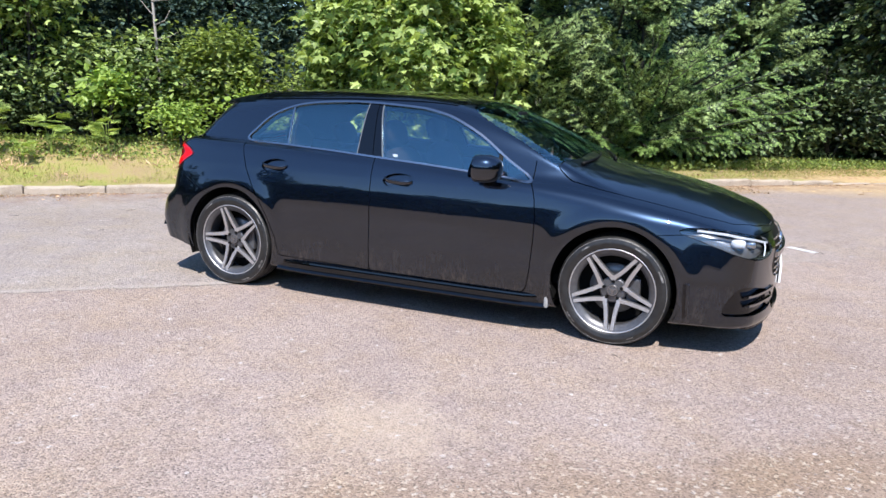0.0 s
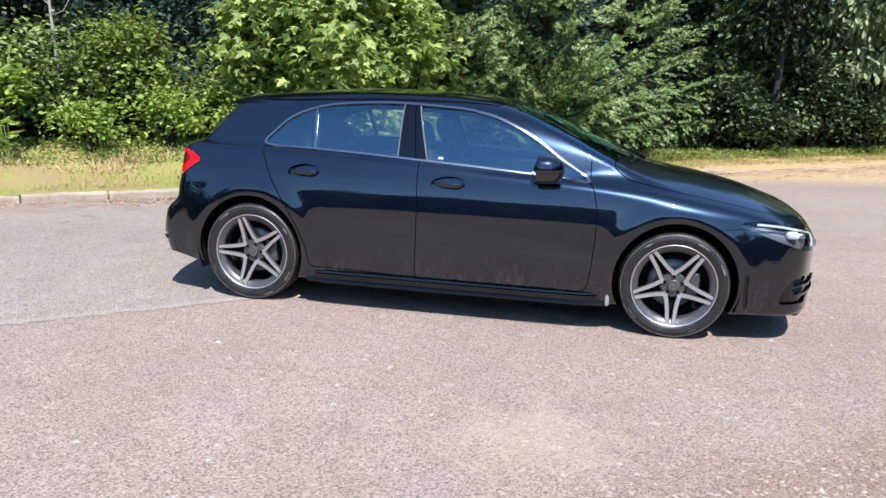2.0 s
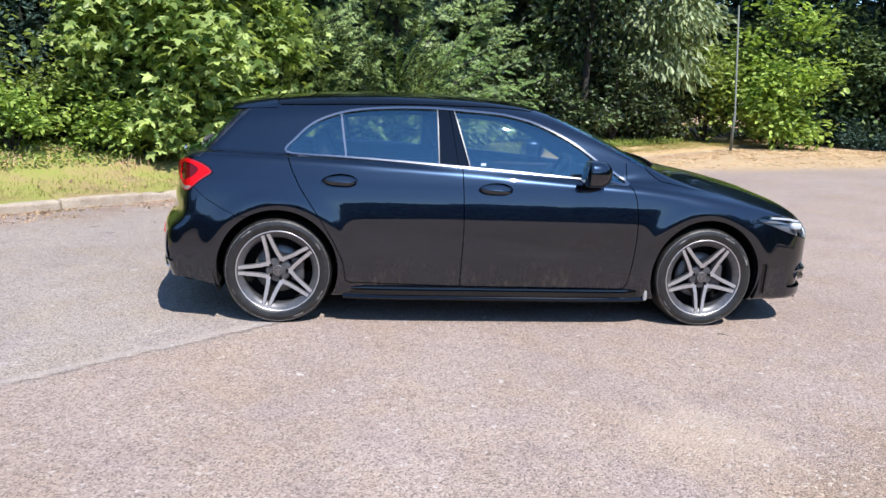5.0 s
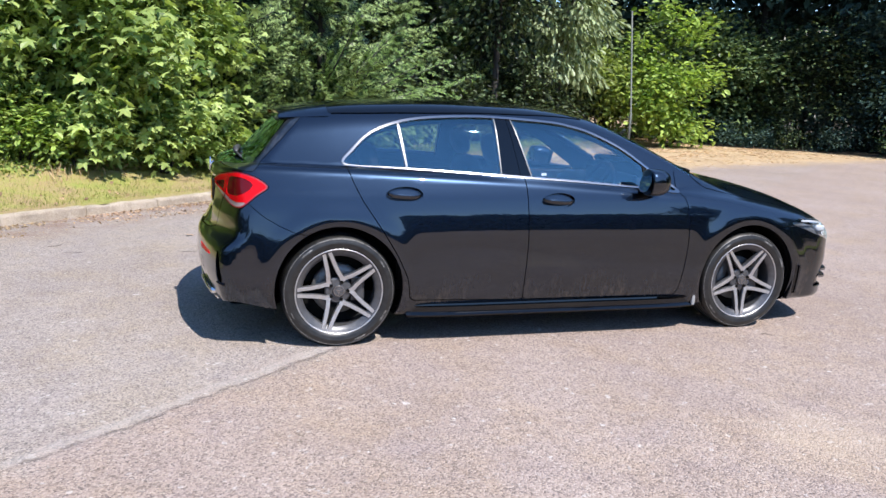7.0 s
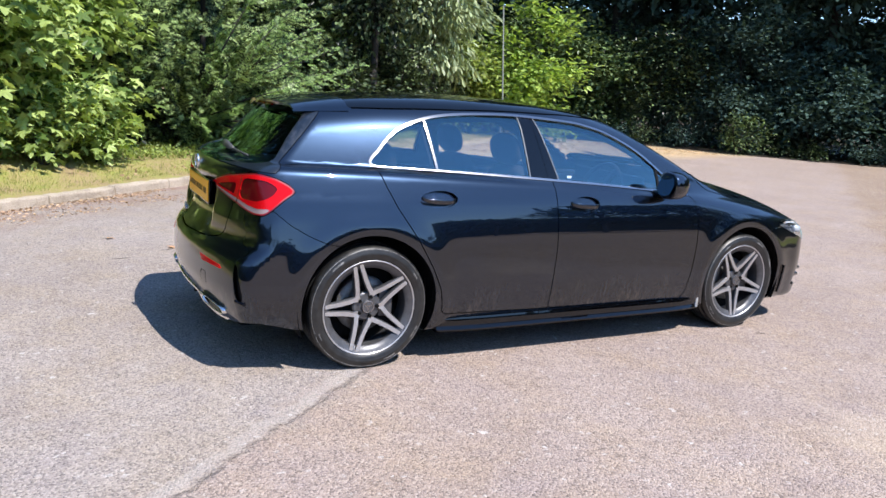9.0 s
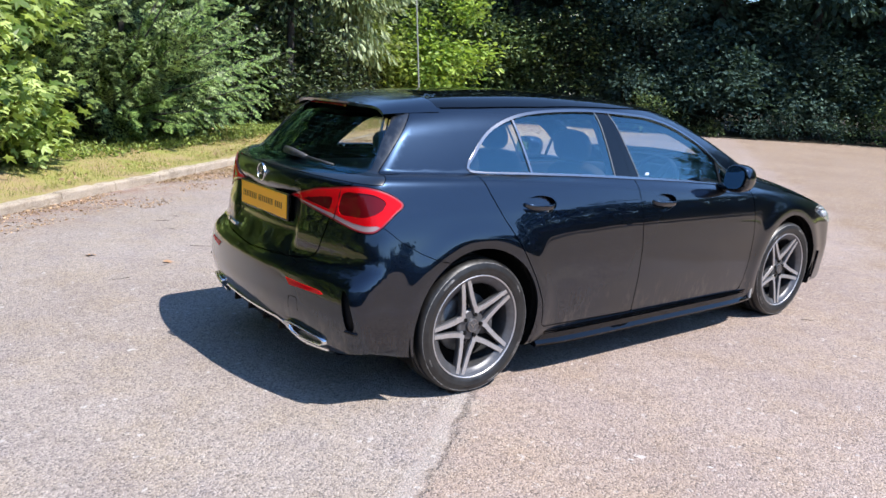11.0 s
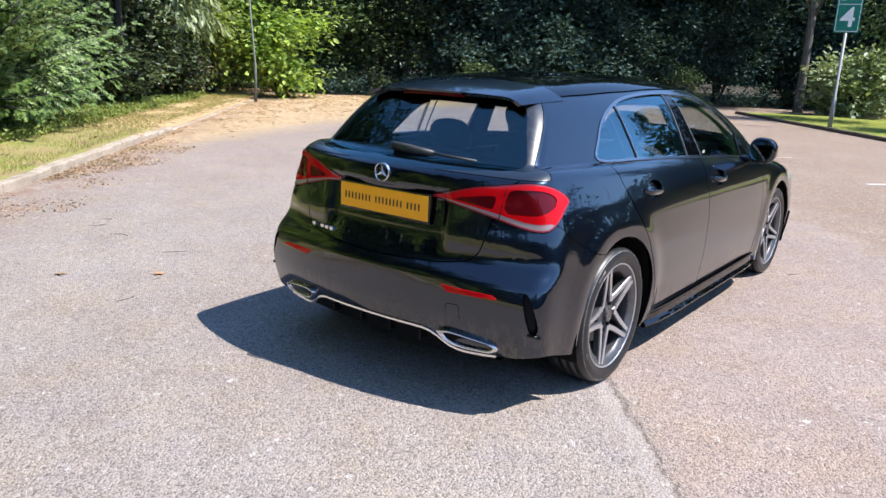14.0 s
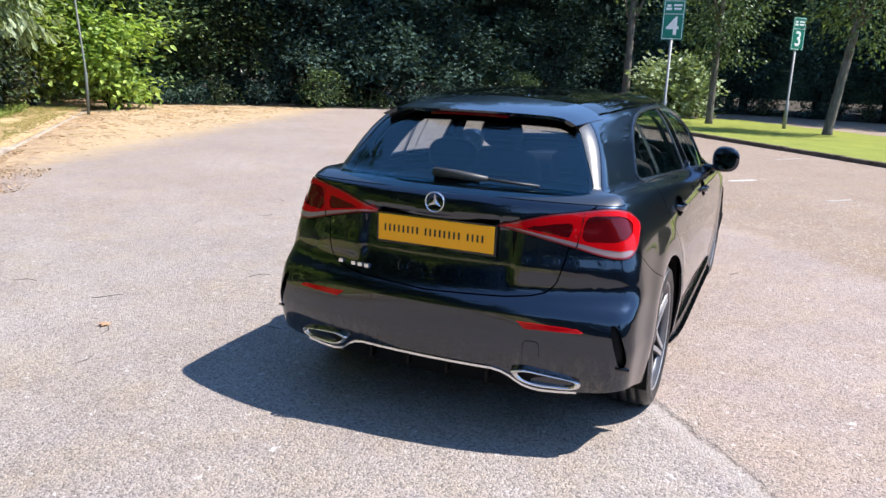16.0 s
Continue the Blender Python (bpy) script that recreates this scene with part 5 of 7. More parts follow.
# bumper fittings
for sg in (-1, 1):
    bm = bmesh.new()
    edge = [(0.395, 0.5440), (0.47, 0.5405), (0.55, 0.5375), (0.625, 0.534), (0.650, 0.522), (0.640, 0.518), (0.55, 0.518), (0.43, 0.5165)]
    front = [bm.verts.new((back_at(v, z) - 0.0035, sg * v, z)) for v, z in edge]
    rear = [bm.verts.new((back_at(v, z) + 0.006, sg * v, z)) for v, z in edge]
    bm.faces.new(front)
    for n in range(len(edge)):
        bm.faces.new((front[n - 1], front[n], rear[n], rear[n - 1]))
    bmesh.ops.recalc_face_normals(bm, faces=bm.faces)
    part("reflector", bm, RED, car, "red strip reflector")
    # exhaust trim: a slanted oblong ring
    corners = [(0.381, 0.328), (0.40, 0.339), (0.442, 0.345), (0.54, 0.333), (0.635, 0.316), (0.653, 0.296), (0.635, 0.278), (0.595, 0.270), (0.477, 0.270), (0.412, 0.292)]
    ring = outline(corners, 4)
    bm = bmesh.new()
    rings = []
    for grow, depth in ((1.0, 0.02), (1.0, -0.008), (0.94, -0.013), (0.85, -0.008), (0.80, 0.006)):
        c = ring.mean(0)
        rings.append([bm.verts.new((back_at(q[0], q[1]) - 0.008 + depth, sg * (c[0] + (q[0] - c[0]) * grow), c[1] + (q[1] - c[1]) * (grow if grow > 0.9 else grow * 0.86))) for q in ring])
    for a, b in zip(rings, rings[1:]):
        for n in range(len(ring)):
            bm.faces.new((a[n], a[(n + 1) % len(ring)], b[(n + 1) % len(ring)], b[n]))
    bmesh.ops.recalc_face_normals(bm, faces=bm.faces)
    trim = part("exhaust_trim", bm, CHROME, car, "chrome exhaust trim", True)
    bm = bmesh.new()
    c = ring.mean(0)
    bm.faces.new([bm.verts.new((back_at(q[0], q[1]) - 0.0025, sg * (c[0] + (q[0] - c[0]) * 0.86), c[1] + (q[1] - c[1]) * 0.76)) for q in ring])
    part("outlet", bm, UNDER, trim)
    # chrome foot of the trim that runs on below the outlet
    way = [(0.30, 0.3275), (0.34, 0.319), (0.372, 0.303), (0.40, 0.281), (0.425, 0.263), (0.455, 0.252), (0.49, 0.247), (0.56, 0.250), (0.635, 0.257)]
    ribbon("bumper_strip", [(back_at(v, z) - 0.001, sg * v, z) for v, z in way], [(-1, 0, -0.2)] * len(way), (0, 0, 1), 0.0055, 0.006, CHROME, car)
    # fin in the corner vent
    bm = box(bmesh.new(), (-0.03, -0.012, -0.006), (0.03, 0.012, 0.006), 0.004)
    bmesh.ops.transform(bm, matrix=pose(-2.015, sg * 0.800, 0.384, 8, 12, sg * 52), verts=bm.verts)
    part("vent_fin", bm, GLOSS, car)
ys = np.linspace(-0.30, 0.30, 15)
ribbon("bumper_strip", [(back_at(v, 0.328) - 0.001, v, 0.3275) for v in ys], [(-1, 0, -0.2)] * 15, (0, 0, 1), 0.0055, 0.006, CHROME, car, "chrome strip under the rear bumper")
for v in (-0.27, -0.09, 0.09, 0.27):
    part("diffuser_fin", box(bmesh.new(), (-2.10, v - 0.006, 0.252), (-1.90, v + 0.006, 0.31), 0.003), PLASTIC, car)
# thin cover outline in the bumper
cover = [(-0.425, 0.41), (-0.427, 0.46), (-0.434, 0.468), (-0.478, 0.469), (-0.487, 0.461), (-0.493, 0.41)]
part("cover_seam", tube(bmesh.new(), [(back_at(v, z) - 0.0004, v, z) for v, z in cover], 0.0018, 5), UNDER, car)
heads = {}
for ob in car.children:
    if ob.name.startswith("headlamp"):
        heads[-1 if np.mean([v.co.y for v in ob.data.vertices]) < 0 else 1] = ob
# nose: grille, plate, emblem, lamp units, slats
gx = front_at(0, 0.56)
bm = bmesh.new()
for r in range(7):
    for c in range(-12, 13):
        v, z = c * 0.034 + (0.017 if r % 2 else 0), 0.45 + r * 0.034
        if abs(v) < 0.42 - 0.3 * abs(z - 0.56):
            box(bm, (front_at(abs(v), z) - 0.012, v - 0.007, z - 0.004), (front_at(abs(v), z) - 0.004, v + 0.007, z + 0.004))
part("grille_studs", bm, CHROME, car, "chrome pin grille")["kind"] = "stuff"
ribbon("grille_bar", [(front_at(abs(v), 0.575) + 0.0, v, 0.575) for v in np.linspace(-0.44, 0.44, 15)], [(1, 0, 0)] * 15, (0, 0, 1), 0.016, 0.010, SATIN, car)
bm = bmesh.new()
lathe(bm, [(0.004, 0.066), (-0.006, 0.064), (-0.008, 0.058), (0.002, 0.054)], 40)
bmesh.ops.transform(bm, matrix=Matrix.Translation((gx - 0.020, 0, 0.58)) @ pose(0, 0, 0, 0, 0, 90), verts=bm.verts)
part("emblem", bm, CHROME, car, "round chrome emblem", True)
part("number_plate", box(bmesh.new(), (front_at(0, 0.40) - 0.01, -0.26, 0.365), (front_at(0, 0.40) + 0.004, 0.26, 0.475), 0.003), WHITE, car, "white front number plate")
for sg in (-1, 1):
    for i, z in enumerate((0.375, 0.322)):
        t_of = lambda v, z=z: (front_at(v, z) - 0.012, sg * v, z)
        vs = np.linspace(0.44 + 0.02 * i, 0.745 - 0.01 * i, 10)
        ribbon("intake_slat", [(*t_of(v)[:2], z - 0.05 * (v - 0.5)) for v in vs], [(1, sg * 0.8, 0.5)] * 10, (0, 0, 1), 0.008, 0.030, SATIN, car)
    for v, z, r, face in ((0.655, 0.650, 0.030, LAMP), (0.735, 0.664, 0.034, DAY)):
        bm = bmesh.new()
        blob(bm, (front_at(v, z) - 0.055, sg * v, z), (r * 1.15, r * 0.9, r * 0.72), 20, 3.4)
        part("lamp_unit", bm, face, heads[sg], "", True)
    way = []
    for v in np.linspace(0.50, 0.815, 16):
        z = 0.70
        for k in range(4):
            z = float(np.interp(front_at(v, z) - 0.75 * v, [1.075, 1.16, 1.36, 1.62, 1.76], [0.712, 0.730, 0.718, 0.680, 0.655]))
        way.append((front_at(v, z) - 0.014, sg * v, z))
    ribbon("day_lamp", way, [(1, sg * 0.7, 0.3)] * 16, (0, 0, 1), 0.0070, 0.006, DAY, heads[sg], "bright daytime lamp strip")
    ribbon("side_lamp", [(front_at(0.545 + 0.02 * k, 0.66 - 0.02 * k) - 0.016, sg * (0.545 + 0.02 * k), 0.66 - 0.022 * k) for k in range(4)], [(1, sg * 0.7, 0.2)] * 4, (0, 1, 0), 0.036, 0.005, DAY, heads[sg])
ribbon("front_splitter", [(front_at(abs(v), 0.21) - 0.035, v, 0.176) for v in np.linspace(-0.70, 0.70, 21)], [(0.3, 0, -1)] * 21, (1, 0, 0), 0.016, 0.008, GLOSS, car)
# slot and fin behind each front corner
for sg in (-1, 1):
    zs = np.linspace(0.225, 0.43, 9)
    ribbon("corner_slot", [(1.775 - 0.05 * (z - 0.22), sg * side_at(1.775 - 0.05 * (z - 0.22), z), z) for z in zs], [(0, sg, 0)] * 9, (1, 0, 0), 0.010, 0.002, GLOSS, car)
    ribbon("corner_fin", [(1.797 - 0.05 * (z - 0.22), sg * side_at(1.797 - 0.05 * (z - 0.22), z), z) for z in zs], [(0, sg, 0)] * 9, (1, 0, 0), 0.007, 0.014, PAINT, car)
# roof rails as slim dark mouldings
for sg in (-1, 1):
    xs = np.linspace(0.22, -1.38, 22)
    pts = []
    for x in xs:
        yy = float(np.interp(x, [-1.40, -1.2, -0.8, -0.2, 0.22], [0.480, 0.505, 0.535, 0.545, 0.515]))
        zz = np.linspace(1.5, 1.2, 601)
        q = np.stack([np.full_like(zz, x), np.full_like(zz, yy), zz], 1)
        pts.append((x, sg * yy, float(zz[np.argmax(form(q) < 0)])))
    ribbon("roof_moulding", pts, [(0, sg * 0.25, 1)] * len(pts), (0, 1, 0), 0.010, 0.0012, GLOSS, car)
# sticker in the front window, front wipers
yy = side_at(-0.11, 1.012) - 0.012
part("sticker", box(bmesh.new(), (-0.125, -yy - 0.001, 1.004), (-0.093, -yy, 1.020)), WHITE, car, "small white sticker")
for y0, y1 in ((-0.52, 0.02), (-0.02, 0.50)):
    pts = []
    for u in np.linspace(0, 1, 6):
        v = y0 + (y1 - y0) * u
        x = np.linspace(1.3, 0.6, 701)
        z = 1.02 + 0.035 * u
        q = np.stack([x, np.full_like(x, v), np.full_like(x, z)], 1)
        pts.append((float(x[np.argmax(form(q) < 0)]) + 0.012, v, z + 0.006))
    part("front_wiper", tube(bmesh.new(), pts, [0.012, 0.009, 0.008, 0.007, 0.006, 0.005], 6), PLASTIC, car, "", True)

# ---- the cabin ----
def seat(at, name, width=0.50, tall=0.62, head=True):
    ob = new(name)
    ob.parent = car
    ob.location = at
    part("cushion", blob(bmesh.new(), (0.05, 0, 0.10), (0.27, width / 2, 0.10), 20, 3.2), CLOTH, ob, "", True)
    bm = blob(bmesh.new(), (0, 0, tall / 2), (0.085, width / 2, tall / 2), 24, 3.4)
    bmesh.ops.transform(bm, matrix=pose(-0.23, 0, 0.08, 0, -17, 0), verts=bm.verts)
    part("backrest", bm, CLOTH, ob, "", True)
    if head:
        bm = blob(bmesh.new(), (0, 0, tall + 0.10), (0.055, 0.135, 0.095), 18, 2.8)
        bmesh.ops.transform(bm, matrix=pose(-0.23, 0, 0.08, 0, -17, 0), verts=bm.verts)
        part("headrest", bm, CLOTH, ob, "", True)
    return ob


for sg in (-1, 1):
    seat((0.13, sg * 0.36, 0.36), "front_seat")
    seat((-0.72, sg * 0.34, 0.40), "rear_seat", 0.62, 0.50)
part("cabin_floor", box(bmesh.new(), (-1.6, -0.72, 0.30), (1.1, 0.72, 0.36)), UNDER, car)
part("parcel_shelf", box(bmesh.new(), (-1.85, -0.58, 0.93), (-1.06, 0.58, 0.96), 0.01), CLOTH, car)
bm = blob(bmesh.new(), (0.80, 0, 0.80), (0.24, 0.70, 0.13), 28, 4.0)
part("dashboard", bm, PLASTIC, car, "", True)
part("screen_housing", box(bmesh.new(), (0.60, -0.62, 0.90), (0.62, 0.10, 1.00), 0.01), PLASTIC, car)
bm = bmesh.new()
n = 28
pts = [(0.185 * math.cos(a), 0.185 * math.sin(a), 0) for a in [math.tau * k / n for k in range(n + 1)]]
tube(bm, pts, 0.016, 8, False)
for k in (0, 120, 240):
    box(bm, (0, -0.02, -0.012), (0.18, 0.02, 0.012), 0.004, pose(0, 0, 0, 0, 0, 90 + k))
bmesh.ops.transform(bm, matrix=pose(0.46, -0.36, 0.88, 0, -68, 0), verts=bm.verts)
part("steering_wheel", bm, PLASTIC, car, "", True)
for sg in (-1, 1):
    part("door_card", box(bmesh.new(), (-1.0, sg * 0.70 - 0.03, 0.36), (0.80, sg * 0.70 + 0.03, 0.90), 0.015), PLASTIC, car)
bm = blob(bmesh.new(), (0.50, 0.0, 1.275), (0.02, 0.11, 0.035), 16, 3.0)
part("rear_view_mirror", bm, PLASTIC, car, "", True)
# heater lines in the rear window
bm = bmesh.new()
for k in range(9):
    z = 1.055 + 0.022 * k
    reach = 0.50 - 0.28 * (z - 1.05)
    ys = np.linspace(-reach, reach, 13)
    for a, b in zip(ys, ys[1:]):
        q = [(back_at(a, z) + 0.008, a, z), (back_at(b, z) + 0.008, b, z), (back_at(b, z + 0.0009) + 0.008, b, z + 0.0009), (back_at(a, z + 0.0009) + 0.008, a, z + 0.0009)]
        bm.faces.new([bm.verts.new(c) for c in q])
part("heater_lines", bm, PLASTIC, car)

# ---- plants ----
RNG = np.random.default_rng(7)
LEAF = {
    "oval": (np.array([(0, 0, 0), (-0.30, 0.35, 0.06), (-0.22, 0.75, 0.03), (0, 1, -0.08), (0.22, 0.75, 0.03), (0.30, 0.35, 0.06)], float), [(0, 3, 2), (0, 2, 1), (0, 4, 3), (0, 5, 4)]),
    "diamond": (np.array([(0, 0, 0), (-0.30, 0.5, 0.05), (0, 1, -0.06), (0.30, 0.5, 0.05)], float), [(0, 2, 1), (0, 3, 2)]),
    "maple": (np.array([(0, 0.28, 0.05), (0, 0, 0.02), (-0.42, -0.10, -0.02), (-0.25, 0.16, 0.03), (-0.66, 0.50, -0.06), (-0.21, 0.47, 0.03), (-0.20, 0.74, 0.0), (0, 1.0, -0.12), (0.20, 0.74, 0.0), (0.21, 0.47, 0.03), (0.66, 0.50, -0.06), (0.25, 0.16, 0.03), (0.42, -0.10, -0.02)], float),
              [(0, k + 1, k) for k in range(1, 12)] + [(0, 1, 12)]),
}


LEAF["lance"] = (np.array([(0, 0, 0), (-0.12, 0.3, 0.03), (-0.20, 0.64, 0.0), (0, 1, -0.10), (0.20, 0.64, 0.0), (0.12, 0.3, 0.03)], float), [(0, 3, 2), (0, 2, 1), (0, 4, 3), (0, 5, 4)])


def spray(pairs=7, wide=0.105, reach_most=0.38):
    """A flat, drooping conifer spray: a midrib with needle-clad twigs on both sides."""
    v, f = [(0, 0, 0), (-0.02, 0.02, 0), (0.0, 1.0, -0.16), (0.02, 0.02, 0)], [(0, 2, 1), (0, 3, 2)]
    for k in range(pairs):
        y = 0.08 + 0.82 * k / pairs
        reach = reach_most * (1 - 0.75 * y)
        for s in (-1, 1):
            n = len(v)
            z = -0.16 * y * y
            v += [(0, y - 0.02, z), (0, y - 0.02 + wide, z), (s * reach, y + reach * 0.8, z - 0.10 * reach)]
            f.append((n, n + 1, n + 2) if s < 0 else (n, n + 2, n + 1))
    return np.array(v, float), f


LEAF["spray"] = spray(6, 0.15, 0.40)
LEAF["frond"] = spray(12, 0.062, 0.46)


def foliage(name, at, way, size, shape, mat, parent=None, label="", roll=0.5, up=(0.0, 0.0, 1.0)):
    """Leaves of one shape at places, each growing along its way, as one mesh."""
    tv, tf = LEAF[shape]
    n = len(at)
    way = way / np.linalg.norm(way, axis=1, keepdims=True).clip(1e-6)
    up = np.array(up) + RNG.normal(0, roll, (n, 3))
    a = np.cross(way, up)
    a /= np.linalg.norm(a, axis=1, keepdims=True).clip(1e-6)
    c = np.cross(a, way)
    s = np.asarray(size).reshape(-1, 1, 1) * np.ones((n, 1, 1))
    v = at[:, None] + s * (tv[None, :, :1] * a[:, None] + tv[None, :, 1:2] * way[:, None] + tv[None, :, 2:] * c[:, None])
    f = (np.arange(n) * len(tv))[:, None, None] + np.array(tf)[None]
    return soup(name, v.reshape(-1, 3), f.reshape(-1, 3), mat, parent, label)


def crown_places(count, middle, radii, clumps, spread, hollow=0.55, low=-1.0):
    """Leaf places gathered in clumps about the skin of a lumpy crown, and the way out of it."""
    d = RNG.normal(0, 1, (clumps * 3, 3))
    d /= np.linalg.norm(d, axis=1, keepdims=True)
    d = d[d[:, 2] > low][:clumps]
    lump = np.array([0.78 + 0.45 * noise.noise(Vector(q * 1.9 + np.array(middle) * 0.37)) for q in d])
    r = (hollow + (1 - hollow) * RNG.random(len(d)) ** 0.6) * lump
    core = np.array(middle) + d * r[:, None] * np.array(radii)
    pick = RNG.integers(0, len(core), count)
    off = RNG.normal(0, 1, (count, 3)) * np.array((1, 1, 0.7)) * spread
    at = core[pick] + off
    out = d[pick] * 0.8 + off / spread * 0.5 + RNG.normal(0, 0.35, (count, 3))
    return at, out, core

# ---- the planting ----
# two leaves in five are near-black, for shade inside the bushes
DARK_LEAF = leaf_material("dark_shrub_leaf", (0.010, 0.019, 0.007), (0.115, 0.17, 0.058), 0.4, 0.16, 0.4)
MID_LEAF = leaf_material("hazel_leaf", (0.09, 0.14, 0.03), (0.34, 0.44, 0.10), 0.40, 0.4)
OLIVE_LEAF = leaf_material("olive_shrub_leaf", (0.035, 0.065, 0.016), (0.36, 0.48, 0.14), 0.38, 0.34, 0.15)
BRIGHT_LEAF = leaf_material("young_sycamore_leaf", (0.085, 0.165, 0.028), (0.45, 0.58, 0.16), 0.40, 0.45)
LIME_LEAF = leaf_material("lime_green_leaf", (0.10, 0.195, 0.028), (0.42, 0.58, 0.12), 0.4, 0.45)
PALE_LEAF = leaf_material("pale_hanging_leaf", (0.14, 0.20, 0.08), (0.37, 0.46, 0.21), 0.38, 0.35)
YEW_LEAF = leaf_material("conifer_spray", (0.008, 0.021, 0.006), (0.31, 0.44, 0.135), 0.5, 0.2, 0.22)
TIP_LEAF = leaf_material("young_conifer_spray", (0.026, 0.062, 0.014), (0.205, 0.325, 0.075), 0.5, 0.25, 0.15)
FERN_LEAF = leaf_material("bracken_frond", (0.20, 0.32, 0.05), (0.40, 0.52, 0.12), 0.5, 0.4)
# the wood's shade is put into these dark bluish leaf colours and their patches
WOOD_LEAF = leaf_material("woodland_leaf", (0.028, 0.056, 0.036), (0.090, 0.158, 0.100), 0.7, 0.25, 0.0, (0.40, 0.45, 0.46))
BARK = bark_material("grey_bark", (0.05, 0.042, 0.035), (0.20, 0.18, 0.155))
# second leaf colour with the wood's bluish shade mixed in
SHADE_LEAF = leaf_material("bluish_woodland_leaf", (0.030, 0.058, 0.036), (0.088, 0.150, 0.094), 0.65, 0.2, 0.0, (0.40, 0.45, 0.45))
LAWN_TREE_LEAF = leaf_material("lawn_tree_leaf", (0.022, 0.048, 0.016), (0.17, 0.25, 0.085), 0.4, 0.3)
for shaded in (WOOD_LEAF, SHADE_LEAF):
    shader(shaded).inputs["Specular IOR Level"].default_value = 0.1
# the grey bark again, with the shade under the crowns put into its colour
SHADED_BARK = bark_material("shaded_bark", (0.012, 0.010, 0.008), (0.05, 0.044, 0.038))
DEAD = bark_material("bleached_dead_wood", (0.16, 0.14, 0.12), (0.40, 0.37, 0.33))


def stems(parent, base, tips, thick, mat=None):
    """Tapered limbs from the foot of a plant towards its leaf clumps."""
    for tip in tips:
        a, b = Vector(base), Vector(tip)
        mid = a.lerp(b, 0.5) + Vector(RNG.normal(0, 0.10, 3)) * (b - a).length * 0.5
        mid.z = a.z + (b.z - a.z) * 0.62
        part("limb", tube(bmesh.new(), [a, a.lerp(mid, 0.6), mid, mid.lerp(b, 0.6), b], [thick, thick * 0.8, thick * 0.6, thick * 0.4, thick * 0.15], 6), mat or BARK, parent, smooth=True)


def shrub(name, label, category, at, radii, lift, count, clumps, spread, size, shape, mat, group="", limbs=5, hollow=0.45, low=-0.8, droop=0.0):
    """A bush: a few limbs and a crown of single leaves in clumps."""
    ob = thing(name, label, category, at, group)
    mid = (0, 0, lift)
    p, out, core = crown_places(count, mid, radii, clumps, spread, hollow, low)
    # leaves lie in loose layers and look most ways
    out = 0.45 * out + RNG.normal(0, 0.75, out.shape)
    out[:, 2] = 0.45 * out[:, 2] - 0.12 - droop
    if shape == "maple":
        out[:, 2] = 0.6 * out[:, 2] - 0.20
    ok = p[:, 2] > 0.03
    s = size * RNG.uniform(0.6, 1.25, int(ok.sum()))
    foliage("crown", p[ok], out[ok], s, shape, mat, ob, roll=0.42 if shape == "maple" else 0.5)
    stems(ob, (0, 0, -0.08), core[:limbs].tolist(), 0.02 + 0.008 * max(radii), SHADED_BARK)
    return ob


